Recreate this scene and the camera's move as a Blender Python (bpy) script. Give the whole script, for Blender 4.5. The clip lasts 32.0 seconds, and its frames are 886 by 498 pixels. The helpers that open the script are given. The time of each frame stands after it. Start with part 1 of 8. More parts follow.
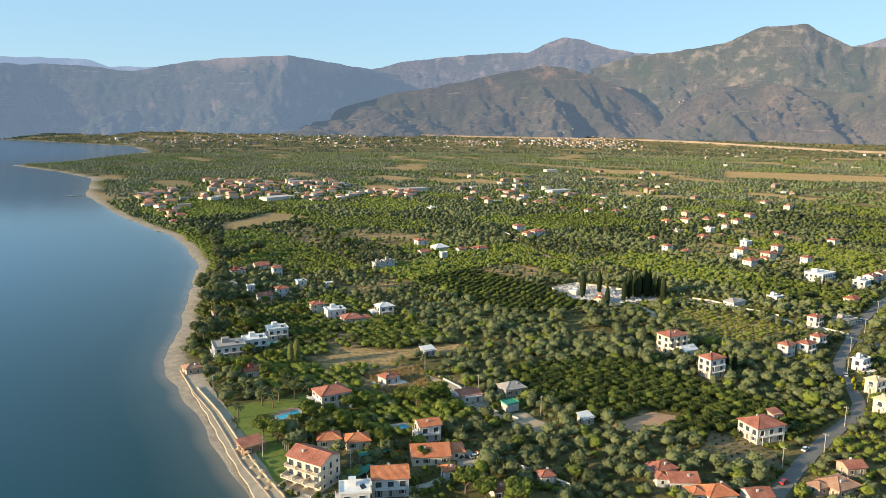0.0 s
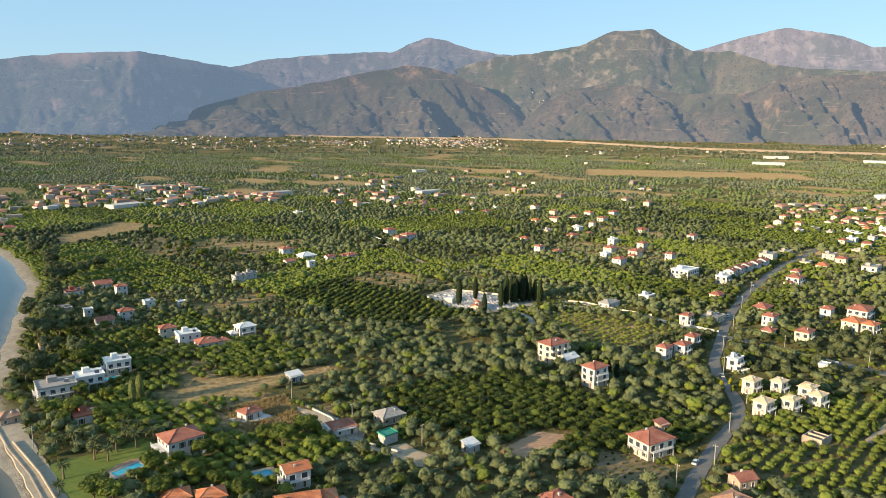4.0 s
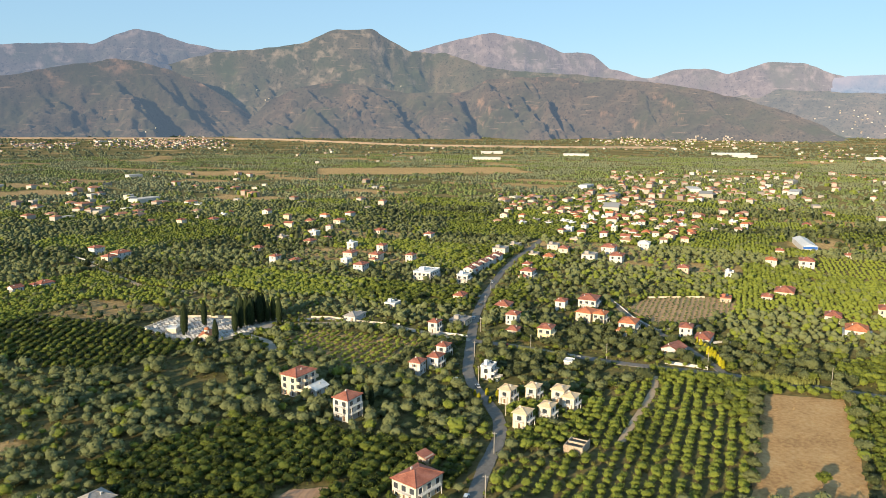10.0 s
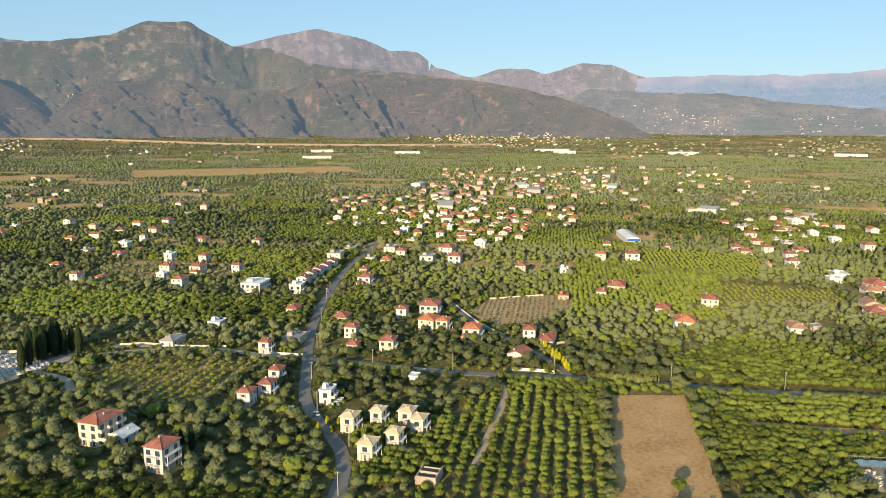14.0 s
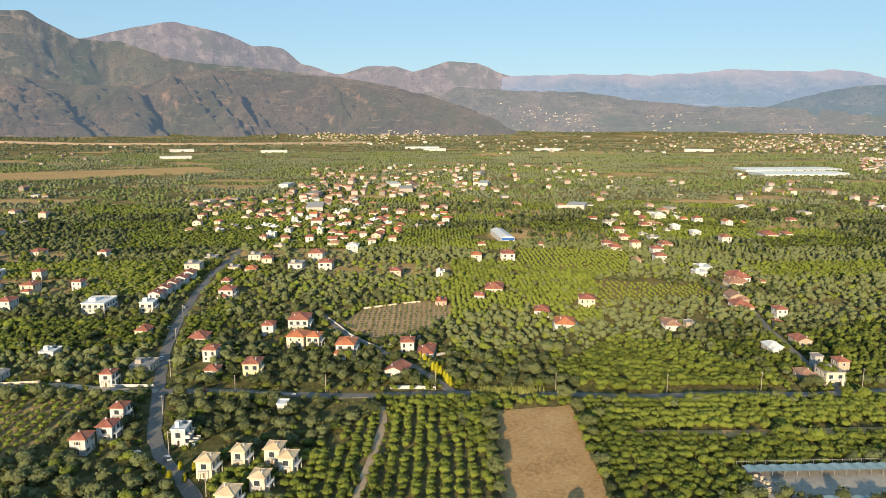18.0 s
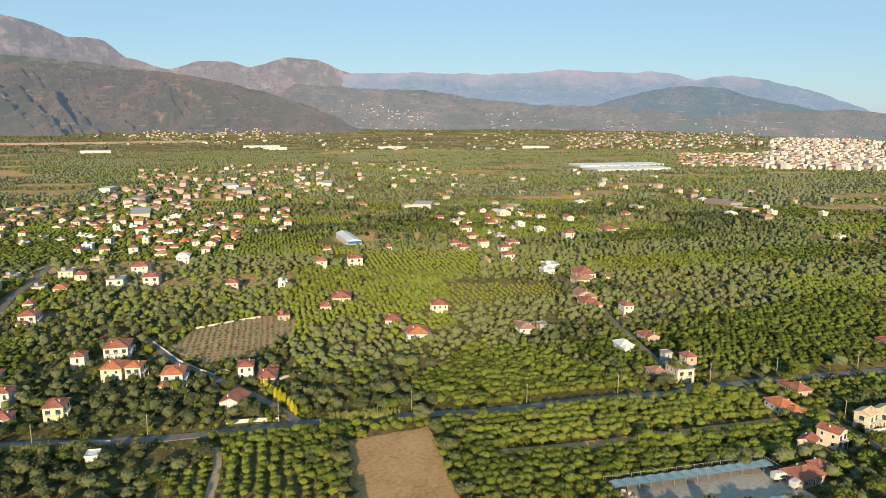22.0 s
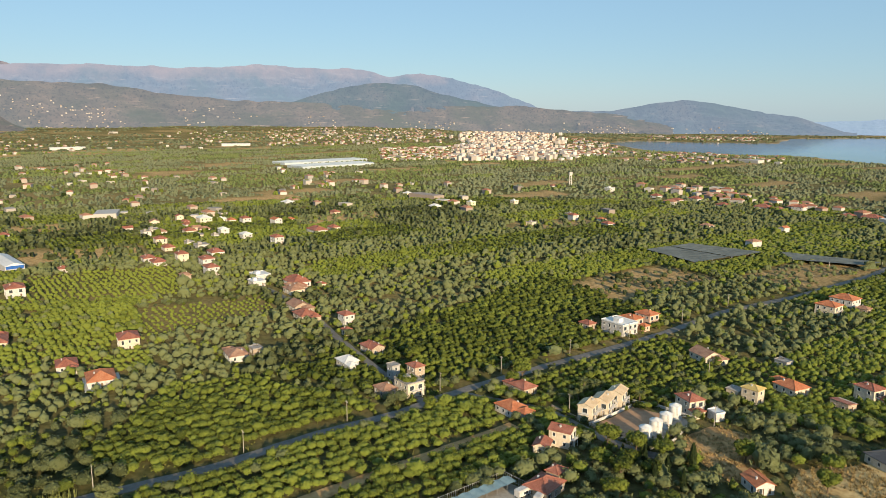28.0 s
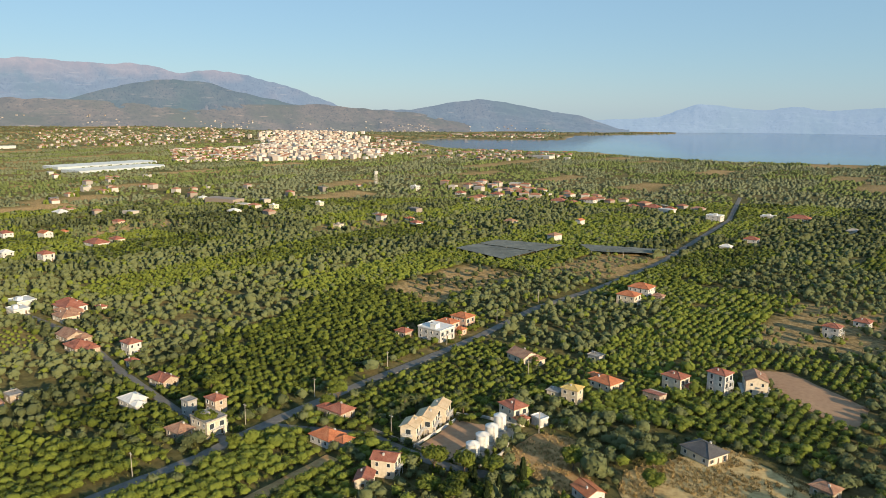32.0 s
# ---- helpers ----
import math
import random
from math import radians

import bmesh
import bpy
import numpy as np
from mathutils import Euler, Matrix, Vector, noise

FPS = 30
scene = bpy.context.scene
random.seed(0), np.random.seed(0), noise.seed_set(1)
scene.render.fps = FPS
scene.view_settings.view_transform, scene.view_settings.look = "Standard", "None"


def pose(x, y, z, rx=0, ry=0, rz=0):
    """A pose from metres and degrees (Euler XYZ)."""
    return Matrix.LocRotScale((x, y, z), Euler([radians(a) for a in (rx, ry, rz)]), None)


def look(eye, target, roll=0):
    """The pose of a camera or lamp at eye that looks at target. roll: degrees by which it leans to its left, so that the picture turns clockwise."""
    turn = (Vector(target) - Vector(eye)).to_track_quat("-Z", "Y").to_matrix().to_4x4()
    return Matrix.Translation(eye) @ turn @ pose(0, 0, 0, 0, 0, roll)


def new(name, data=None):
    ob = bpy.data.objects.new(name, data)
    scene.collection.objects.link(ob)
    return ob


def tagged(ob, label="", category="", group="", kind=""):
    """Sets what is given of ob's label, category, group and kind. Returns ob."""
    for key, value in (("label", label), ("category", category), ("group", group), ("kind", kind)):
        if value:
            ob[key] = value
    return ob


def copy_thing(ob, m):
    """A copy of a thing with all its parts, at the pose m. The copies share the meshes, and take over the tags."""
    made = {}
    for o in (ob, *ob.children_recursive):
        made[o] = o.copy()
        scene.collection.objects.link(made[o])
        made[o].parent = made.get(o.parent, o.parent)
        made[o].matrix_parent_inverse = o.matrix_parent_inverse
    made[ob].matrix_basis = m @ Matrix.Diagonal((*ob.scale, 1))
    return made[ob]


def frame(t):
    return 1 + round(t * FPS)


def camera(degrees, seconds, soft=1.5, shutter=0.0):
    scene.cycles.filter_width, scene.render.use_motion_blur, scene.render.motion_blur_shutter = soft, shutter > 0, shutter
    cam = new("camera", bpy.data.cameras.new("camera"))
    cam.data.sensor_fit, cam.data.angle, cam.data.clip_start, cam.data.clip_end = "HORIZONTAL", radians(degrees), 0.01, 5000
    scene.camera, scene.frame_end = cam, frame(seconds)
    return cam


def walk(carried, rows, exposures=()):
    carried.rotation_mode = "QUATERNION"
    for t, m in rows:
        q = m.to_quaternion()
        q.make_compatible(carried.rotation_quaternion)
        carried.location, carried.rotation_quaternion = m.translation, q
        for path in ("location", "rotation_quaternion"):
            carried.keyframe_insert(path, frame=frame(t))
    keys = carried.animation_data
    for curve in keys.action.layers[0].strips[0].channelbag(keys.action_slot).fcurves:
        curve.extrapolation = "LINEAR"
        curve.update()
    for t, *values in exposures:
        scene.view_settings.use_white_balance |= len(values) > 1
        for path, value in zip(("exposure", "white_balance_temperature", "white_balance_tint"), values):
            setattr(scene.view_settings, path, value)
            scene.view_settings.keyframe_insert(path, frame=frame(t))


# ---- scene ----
cam = camera(62.8, 32.0, soft=0.65)
PATH = [
    (0, (-0.00, -0.00, 117.00), (-0.000, 98.445, 99.432), 0.57),
    (0.5, (-0.07, 3.72, 116.95), (2.617, 102.133, 99.443), 0.58),
    (1, (-0.04, 7.54, 116.96), (4.853, 105.873, 99.450), 0.56),
    (1.5, (0.12, 11.35, 117.09), (6.450, 109.601, 99.571), 0.56),
    (2, (0.55, 15.10, 117.02), (8.224, 113.260, 99.515), 0.56),
    (2.5, (0.84, 18.75, 117.11), (10.173, 116.761, 99.598), 0.57),
    (3, (1.28, 22.28, 117.17), (12.906, 120.055, 99.702), 0.56),
    (3.5, (1.73, 26.03, 117.26), (16.333, 123.407, 99.803), 0.53),
    (5.5, (4.33, 40.22, 117.31), (30.783, 135.070, 99.900), 0.48),
    (6, (5.03, 43.63, 117.53), (34.363, 137.628, 100.090), 0.49),
    (6.5, (6.01, 47.20, 117.50), (38.196, 140.259, 100.067), 0.50),
    (7, (7.21, 50.46, 117.43), (42.185, 142.516, 100.018), 0.45),
    (7.5, (8.46, 53.44, 117.50), (46.146, 144.417, 100.098), 0.45),
    (8, (9.56, 56.71, 117.77), (49.989, 146.495, 100.342), 0.39),
    (8.5, (11.14, 60.15, 117.85), (54.322, 148.645, 100.394), 0.37),
    (9, (12.65, 63.37, 117.91), (58.575, 150.467, 100.458), 0.33),
    (9.5, (13.91, 66.06, 118.04), (62.327, 151.792, 100.572), 0.29),
    (10, (15.33, 68.66, 118.23), (66.366, 152.865, 100.764), 0.26),
    (10.5, (17.31, 72.09, 118.33), (70.938, 154.663, 100.814), 0.26),
    (11, (19.17, 75.13, 118.19), (75.290, 156.030, 100.693), 0.27),
    (11.5, (20.83, 78.07, 118.07), (79.357, 157.244, 100.575), 0.28),
    (12, (22.49, 80.94, 118.24), (83.357, 158.314, 100.684), 0.29),
    (12.5, (24.55, 83.91, 118.22), (87.622, 159.490, 100.636), 0.30),
    (13, (27.15, 86.66, 118.14), (92.303, 160.459, 100.545), 0.29),
    (13.5, (29.80, 89.48, 118.11), (96.862, 161.538, 100.493), 0.23),
    (14, (32.17, 92.18, 118.31), (101.046, 162.503, 100.648), 0.21),
    (14.5, (34.47, 94.66, 118.27), (105.165, 163.140, 100.603), 0.20),
    (15, (36.78, 96.92, 118.32), (109.282, 163.481, 100.618), 0.18),
    (15.5, (39.15, 99.37, 118.20), (113.168, 164.230, 100.480), 0.20),
    (17.5, (49.63, 107.77, 118.63), (128.625, 166.430, 100.743), 0.20),
    (18, (52.47, 109.71, 118.86), (132.584, 166.802, 100.926), 0.17),
    (18.5, (55.01, 111.60, 119.04), (136.219, 167.132, 101.084), 0.19),
    (19, (58.00, 113.65, 119.18), (140.303, 167.517, 101.160), 0.22),
    (19.5, (61.09, 115.39, 119.17), (144.815, 167.018, 101.124), 0.20),
    (20, (64.45, 117.55, 119.17), (149.592, 166.774, 101.065), 0.24),
    (20.5, (67.69, 119.13, 119.03), (154.210, 165.872, 100.908), 0.25),
    (21, (71.05, 120.92, 118.78), (158.932, 165.055, 100.655), 0.29),
    (21.5, (74.14, 122.49, 118.78), (163.293, 163.997, 100.644), 0.29),
    (22, (77.31, 123.79, 118.78), (167.650, 162.637, 100.635), 0.27),
    (22.5, (80.16, 125.17, 118.91), (171.621, 161.284, 100.741), 0.29),
    (23, (83.16, 126.38, 118.86), (175.646, 159.775, 100.665), 0.30),
    (23.5, (86.52, 127.59, 118.72), (179.988, 158.133, 100.534), 0.30),
    (24, (89.77, 128.61, 118.88), (184.183, 156.063, 100.646), 0.24),
    (24.5, (93.07, 129.67, 118.96), (188.354, 153.906, 100.683), 0.23),
    (25, (96.49, 130.64, 118.93), (192.619, 151.232, 100.599), 0.21),
    (25.5, (99.92, 131.32, 118.92), (196.715, 148.421, 100.517), 0.19),
    (27.5, (113.94, 133.04, 118.74), (212.141, 136.800, 100.233), 0.14),
    (28, (116.92, 133.22, 118.71), (215.191, 133.771, 100.182), 0.15),
    (28.5, (120.57, 133.32, 118.54), (218.792, 130.571, 99.999), 0.15),
    (29, (124.10, 133.38, 118.55), (222.171, 127.291, 99.974), 0.13),
    (29.5, (127.47, 133.06, 118.46), (225.287, 123.708, 99.903), 0.13),
    (30, (130.95, 132.79, 118.29), (228.401, 120.143, 99.740), 0.12),
    (30.5, (134.21, 132.35, 118.23), (231.176, 116.446, 99.678), 0.13),
    (31, (137.38, 131.84, 118.30), (233.768, 112.774, 99.704), 0.16),
    (31.5, (140.60, 131.25, 118.19), (236.288, 108.965, 99.572), 0.16),
    (32, (143.85, 130.70, 118.09), (238.746, 105.260, 99.461), 0.18),
]
walk(cam, [(t, look(eye, target, roll)) for t, eye, target, roll in PATH],
     exposures=[(0, 0.98), (9, 0.86), (15, 0.72), (19, 0.65), (25, 0.54), (32, 0.5)])

# ---- light ----
SUN_AZ = 247.5   # compass bearing from which the low sun shines, clockwise from +y
SUN_EL = 14.0
world = bpy.data.worlds.new("sky")
scene.world = world
world.use_nodes = True
wn = world.node_tree.nodes
sky = wn.new("ShaderNodeTexSky")
sky.sky_type = "NISHITA"
sky.sun_disc = False
sky.sun_elevation = radians(SUN_EL)
sky.sun_rotation = radians(SUN_AZ)
sky.altitude = 100
sky.air_density = 1.0
sky.dust_density = 0.2
sky.ozone_density = 3.0
wn["Background"].inputs["Strength"].default_value = 0.09
even = wn.new("ShaderNodeMix")          # thin high haze evens the clear sky out to one pale blue
even.data_type = "RGBA"
even.inputs["Factor"].default_value = 0.6
even.inputs["B"].default_value = (2.65, 4.35, 5.9, 1)
world.node_tree.links.new(sky.outputs[0], even.inputs["A"])
world.node_tree.links.new(even.outputs["Result"], wn["Background"].inputs["Color"])
sun_data = bpy.data.lights.new("sun", "SUN")
sun_data.energy = 5.0
sun_data.angle = radians(0.55)
sun_data.color = (1.0, 0.78, 0.50)
sun = new("sun", sun_data)
sun_from = Vector((math.sin(radians(SUN_AZ)) * math.cos(radians(SUN_EL)), math.cos(radians(SUN_AZ)) * math.cos(radians(SUN_EL)), math.sin(radians(SUN_EL))))
sun.matrix_world = look(sun_from * 400, (0, 0, 0))


# ---- materials ----
def material(name, colors, scale=1.0, rough=0.85, bump=0.0, bump_scale=8.0, metal=0.0, spec=0.3, big=0.06, coords="world"):
    """A surface of two or three colours broken up by fine and by broad noise, at real-world size."""
    m = bpy.data.materials.new(name)
    m.use_nodes = True
    nt = m.node_tree
    b = nt.nodes["Principled BSDF"]
    b.inputs["Roughness"].default_value = rough
    b.inputs["Metallic"].default_value = metal
    b.inputs["Specular IOR Level"].default_value = spec
    geo = nt.nodes.new("ShaderNodeNewGeometry")
    fine = nt.nodes.new("ShaderNodeTexNoise")
    fine.inputs["Scale"].default_value = scale
    fine.inputs["Detail"].default_value = 6
    broad = nt.nodes.new("ShaderNodeTexNoise")
    broad.inputs["Scale"].default_value = scale * big
    broad.inputs["Detail"].default_value = 3
    add = nt.nodes.new("ShaderNodeMath")
    add.operation = "MULTIPLY_ADD"
    add.inputs[1].default_value = 0.55
    half = nt.nodes.new("ShaderNodeMath")
    half.operation = "MULTIPLY"
    half.inputs[1].default_value = 0.45
    ramp = nt.nodes.new("ShaderNodeValToRGB")
    el = ramp.color_ramp.elements
    el[0].position, el[1].position = 0.36, 0.64
    el[0].color, el[1].color = (*colors[0], 1), (*colors[-1], 1)
    if len(colors) == 3:
        e = el.new(0.5)
        e.color = (*colors[1], 1)
    for n in (fine, broad):
        nt.links.new(geo.outputs["Position"], n.inputs["Vector"])
    nt.links.new(broad.outputs["Fac"], half.inputs[0])
    nt.links.new(fine.outputs["Fac"], add.inputs[0])
    nt.links.new(half.outputs[0], add.inputs[2])
    nt.links.new(add.outputs[0], ramp.inputs["Fac"])
    nt.links.new(ramp.outputs["Color"], b.inputs["Base Color"])
    if bump:
        n = nt.nodes.new("ShaderNodeTexNoise")
        n.inputs["Scale"].default_value = bump_scale
        n.inputs["Detail"].default_value = 4
        k = nt.nodes.new("ShaderNodeBump")
        k.inputs["Strength"].default_value = bump
        k.inputs["Distance"].default_value = 0.5 / bump_scale
        nt.links.new(geo.outputs["Position"], n.inputs["Vector"])
        nt.links.new(n.outputs["Fac"], k.inputs["Height"])
        nt.links.new(k.outputs["Normal"], b.inputs["Normal"])
    return m


def leaf_material(name, dark, light, attribute="tint", gloss=0.12):
    """Foliage: each clump its own shade, each tree its own tint, a little light let through."""
    m = bpy.data.materials.new(name)
    m.use_nodes = True
    nt = m.node_tree
    b = nt.nodes["Principled BSDF"]
    b.inputs["Roughness"].default_value = 0.55
    b.inputs["Diffuse Roughness"].default_value = 0.7
    b.inputs["Specular IOR Level"].default_value = gloss
    geo = nt.nodes.new("ShaderNodeNewGeometry")
    at = nt.nodes.new("ShaderNodeAttribute")
    at.attribute_name = attribute
    info = nt.nodes.new("ShaderNodeObjectInfo")
    noise_node = nt.nodes.new("ShaderNodeTexNoise")
    noise_node.inputs["Scale"].default_value = 0.035
    nt.links.new(geo.outputs["Position"], noise_node.inputs["Vector"])
    one = nt.nodes.new("ShaderNodeMath")
    one.operation = "MULTIPLY_ADD"
    one.inputs[1].default_value = 0.45
    nt.links.new(geo.outputs["Random Per Island"], one.inputs[0])
    nt.links.new(at.outputs["Fac"], one.inputs[2])
    two = nt.nodes.new("ShaderNodeMath")
    two.operation = "MULTIPLY_ADD"
    two.inputs[1].default_value = 0.6
    nt.links.new(noise_node.outputs["Fac"], two.inputs[0])
    nt.links.new(one.outputs[0], two.inputs[2])
    three = nt.nodes.new("ShaderNodeMath")
    three.operation = "MULTIPLY_ADD"
    three.inputs[1].default_value = 0.25
    nt.links.new(info.outputs["Random"], three.inputs[0])
    nt.links.new(two.outputs[0], three.inputs[2])
    ramp = nt.nodes.new("ShaderNodeValToRGB")
    el = ramp.color_ramp.elements
    el[0].position, el[1].position = 0.2, 1.45 / 1.5
    el[0].color, el[1].color = (*dark, 1), (*light, 1)
    nt.links.new(ramp.outputs["Color"], b.inputs["Base Color"])
    grain = nt.nodes.new("ShaderNodeTexNoise")
    grain.inputs["Scale"].default_value = 3.6
    grain.inputs["Detail"].default_value = 5
    grain.inputs["Roughness"].default_value = 0.65
    relief = nt.nodes.new("ShaderNodeBump")
    relief.inputs["Strength"].default_value = 1.0
    relief.inputs["Distance"].default_value = 0.4
    nt.links.new(geo.outputs["Position"], grain.inputs["Vector"])
    nt.links.new(grain.outputs["Fac"], relief.inputs["Height"])
    nt.links.new(relief.outputs["Normal"], b.inputs["Normal"])
    four = nt.nodes.new("ShaderNodeMath")
    four.operation = "MULTIPLY_ADD"
    four.inputs[1].default_value = 0.7
    nt.links.new(grain.outputs["Fac"], four.inputs[0])
    nt.links.new(three.outputs[0], four.inputs[2])
    less = nt.nodes.new("ShaderNodeMath")
    less.operation = "SUBTRACT"
    less.inputs[1].default_value = 0.52
    nt.links.new(four.outputs[0], less.inputs[0])
    nt.links.new(less.outputs[0], ramp.inputs["Fac"])
    tr = nt.nodes.new("ShaderNodeBsdfTranslucent")
    nt.links.new(ramp.outputs["Color"], tr.inputs["Color"])
    mix = nt.nodes.new("ShaderNodeMixShader")
    mix.inputs["Fac"].default_value = 0.04
    nt.links.new(b.outputs[0], mix.inputs[1])
    nt.links.new(tr.outputs[0], mix.inputs[2])
    nt.links.new(mix.outputs[0], nt.nodes["Material Output"].inputs["Surface"])
    return m


def tile_material(name, colors):
    """Clay roof tiles: courses in relief, single tiles lighter or darker, lichen stains."""
    m = material(name, colors, scale=3.0, rough=0.8, big=0.12)
    nt = m.node_tree
    tc = nt.nodes.new("ShaderNodeTexCoord")
    wave = nt.nodes.new("ShaderNodeTexWave")
    wave.wave_type, wave.bands_direction = "BANDS", "X"
    wave.inputs["Scale"].default_value = 1.1
    wave.inputs["Distortion"].default_value = 0.6
    k = nt.nodes.new("ShaderNodeBump")
    k.inputs["Strength"].default_value = 0.5
    k.inputs["Distance"].default_value = 0.08
    nt.links.new(tc.outputs["Object"], wave.inputs["Vector"])
    nt.links.new(wave.outputs["Fac"], k.inputs["Height"])
    nt.links.new(k.outputs["Normal"], nt.nodes["Principled BSDF"].inputs["Normal"])
    return m


WALL = {
    "white": material("white_render", [(0.42, 0.4, 0.37), (0.55, 0.53, 0.5), (0.62, 0.6, 0.57)], 0.9, 0.9, 0.15, 12),
    "cream": material("cream_render", [(0.48, 0.41, 0.31), (0.61, 0.53, 0.41), (0.68, 0.6, 0.48)], 0.9, 0.9, 0.15, 12),
    "yellow": material("yellow_render", [(0.62, 0.52, 0.28), (0.74, 0.65, 0.38), (0.78, 0.7, 0.46)], 0.9, 0.9, 0.15, 12),
    "pink": material("pink_render", [(0.6, 0.4, 0.3), (0.68, 0.48, 0.38)], 0.9, 0.9, 0.15, 12),
    "stone": material("bare_masonry", [(0.26, 0.2, 0.15), (0.42, 0.34, 0.26), (0.5, 0.42, 0.33)], 2.0, 0.95, 0.4, 5),
    "grey": material("grey_render", [(0.32, 0.32, 0.31), (0.46, 0.45, 0.43)], 0.9, 0.9, 0.15, 12),
    "concrete": material("concrete", [(0.34, 0.33, 0.31), (0.5, 0.49, 0.46)], 1.2, 0.9, 0.2, 8),
    "wood": material("timber", [(0.2, 0.12, 0.07), (0.33, 0.21, 0.12)], 2.0, 0.8, 0.2, 10),
}
TILE = {
    "red": tile_material("red_tiles", [(0.21, 0.075, 0.05), (0.33, 0.12, 0.078), (0.41, 0.19, 0.135)]),
    "orange": tile_material("orange_tiles", [(0.34, 0.11, 0.052), (0.47, 0.165, 0.075), (0.54, 0.24, 0.125)]),
    "brown": tile_material("weathered_tiles", [(0.22, 0.12, 0.08), (0.36, 0.2, 0.13), (0.42, 0.27, 0.18)]),
    "beige": tile_material("pale_tiles", [(0.5, 0.36, 0.22), (0.64, 0.48, 0.3), (0.7, 0.56, 0.38)]),
    "yellow": tile_material("straw_tiles", [(0.5, 0.36, 0.12), (0.62, 0.46, 0.18)]),
    "slate": tile_material("slate_tiles", [(0.07, 0.07, 0.075), (0.13, 0.125, 0.125)]),
    "grey": material("grey_roof", [(0.24, 0.22, 0.2), (0.4, 0.37, 0.34)], 1.0, 0.9, 0.2, 6),
    "white": material("white_roof", [(0.58, 0.57, 0.55), (0.76, 0.75, 0.72)], 0.8, 0.9, 0.1, 6),
    "green": material("green_sheet", [(0.03, 0.2, 0.13), (0.05, 0.3, 0.2)], 1.0, 0.6, 0.1, 4),
}
GLASS = material("window_glass", [(0.03, 0.04, 0.05), (0.06, 0.07, 0.08)], 0.5, 0.12, spec=0.6)
FRAME_WHITE = material("white_joinery", [(0.6, 0.6, 0.58), (0.75, 0.75, 0.73)], 2.0, 0.6)
SHUTTER = material("shutter_paint", [(0.12, 0.08, 0.05), (0.2, 0.13, 0.08)], 3.0, 0.7)
METAL = material("galvanised_metal", [(0.35, 0.35, 0.35), (0.5, 0.5, 0.5)], 2.0, 0.5, metal=0.6)
ASPHALT = material("asphalt", [(0.13, 0.12, 0.108), (0.2, 0.188, 0.17)], 0.6, 0.9, 0.3, 20)
DIRT = material("dirt_track", [(0.34, 0.25, 0.16), (0.48, 0.37, 0.25)], 0.5, 0.95, 0.4, 4)
EMBANKMENT = material("embankment_earth", [(0.19, 0.15, 0.11), (0.34, 0.26, 0.19)], 0.02, 0.95, big=0.2)
PAVING = material("pale_paving", [(0.27, 0.24, 0.2), (0.4, 0.36, 0.3)], 0.6, 0.9, 0.2, 5)
SAND = material("beach_sand", [(0.3, 0.25, 0.18), (0.44, 0.37, 0.28)], 0.3, 0.95, 0.3, 3)
WEEDY = material("weedy_soil", [(0.09, 0.085, 0.035), (0.19, 0.14, 0.075), (0.24, 0.18, 0.1)], 0.4, 0.95, 0.6, 2, big=0.2)
SOIL = material("ploughed_soil", [(0.34, 0.2, 0.12), (0.44, 0.28, 0.17)], 0.5, 0.95, 0.5, 2)
VINE_SOIL = material("vine_field_soil", [(0.35, 0.215, 0.11), (0.5, 0.325, 0.175)], 0.5, 0.95, 0.5, 2)
STUBBLE = material("dry_stubble", [(0.33, 0.185, 0.075), (0.46, 0.275, 0.115), (0.52, 0.34, 0.16)], 0.6, 0.95, 0.9, 2.5, big=0.12)
STRAW = material("straw_grass", [(0.42, 0.27, 0.11), (0.58, 0.42, 0.19), (0.66, 0.5, 0.25)], 0.5, 0.95, 0.8, 3)
LAWN = material("mown_lawn", [(0.1, 0.145, 0.025), (0.17, 0.2, 0.04)], 0.5, 0.95, 0.3, 4)
POOL = material("pool_water", [(0.03, 0.3, 0.42), (0.05, 0.4, 0.52)], 0.4, 0.1, spec=0.5)
BARK = material("bark", [(0.1, 0.075, 0.05), (0.2, 0.15, 0.1)], 5.0, 0.95, 0.5, 10)
MARBLE = material("marble", [(0.4, 0.39, 0.38), (0.62, 0.61, 0.6)], 3.0, 0.5)
NET = material("shade_net", [(0.13, 0.14, 0.125), (0.22, 0.23, 0.205)], 0.15, 0.9, 0.5, 0.4, spec=0.05, big=0.3)
BLUE = material("blue_cladding", [(0.02, 0.09, 0.35), (0.03, 0.14, 0.48)], 1.0, 0.5)
CITRUS = leaf_material("citrus_leaves", (0.008, 0.016, 0.003), (0.17, 0.207, 0.036))
OLIVE = leaf_material("olive_leaves", (0.011, 0.018, 0.005), (0.155, 0.178, 0.078))
CONIFER = leaf_material("cypress_leaves", (0.012, 0.022, 0.008), (0.05, 0.07, 0.022))
PALM = leaf_material("palm_fronds", (0.05, 0.065, 0.02), (0.19, 0.2, 0.07))
REED = leaf_material("reeds", (0.1, 0.12, 0.03), (0.3, 0.32, 0.1))
HEDGE = leaf_material("golden_hedge", (0.2, 0.2, 0.01), (0.5, 0.46, 0.03))


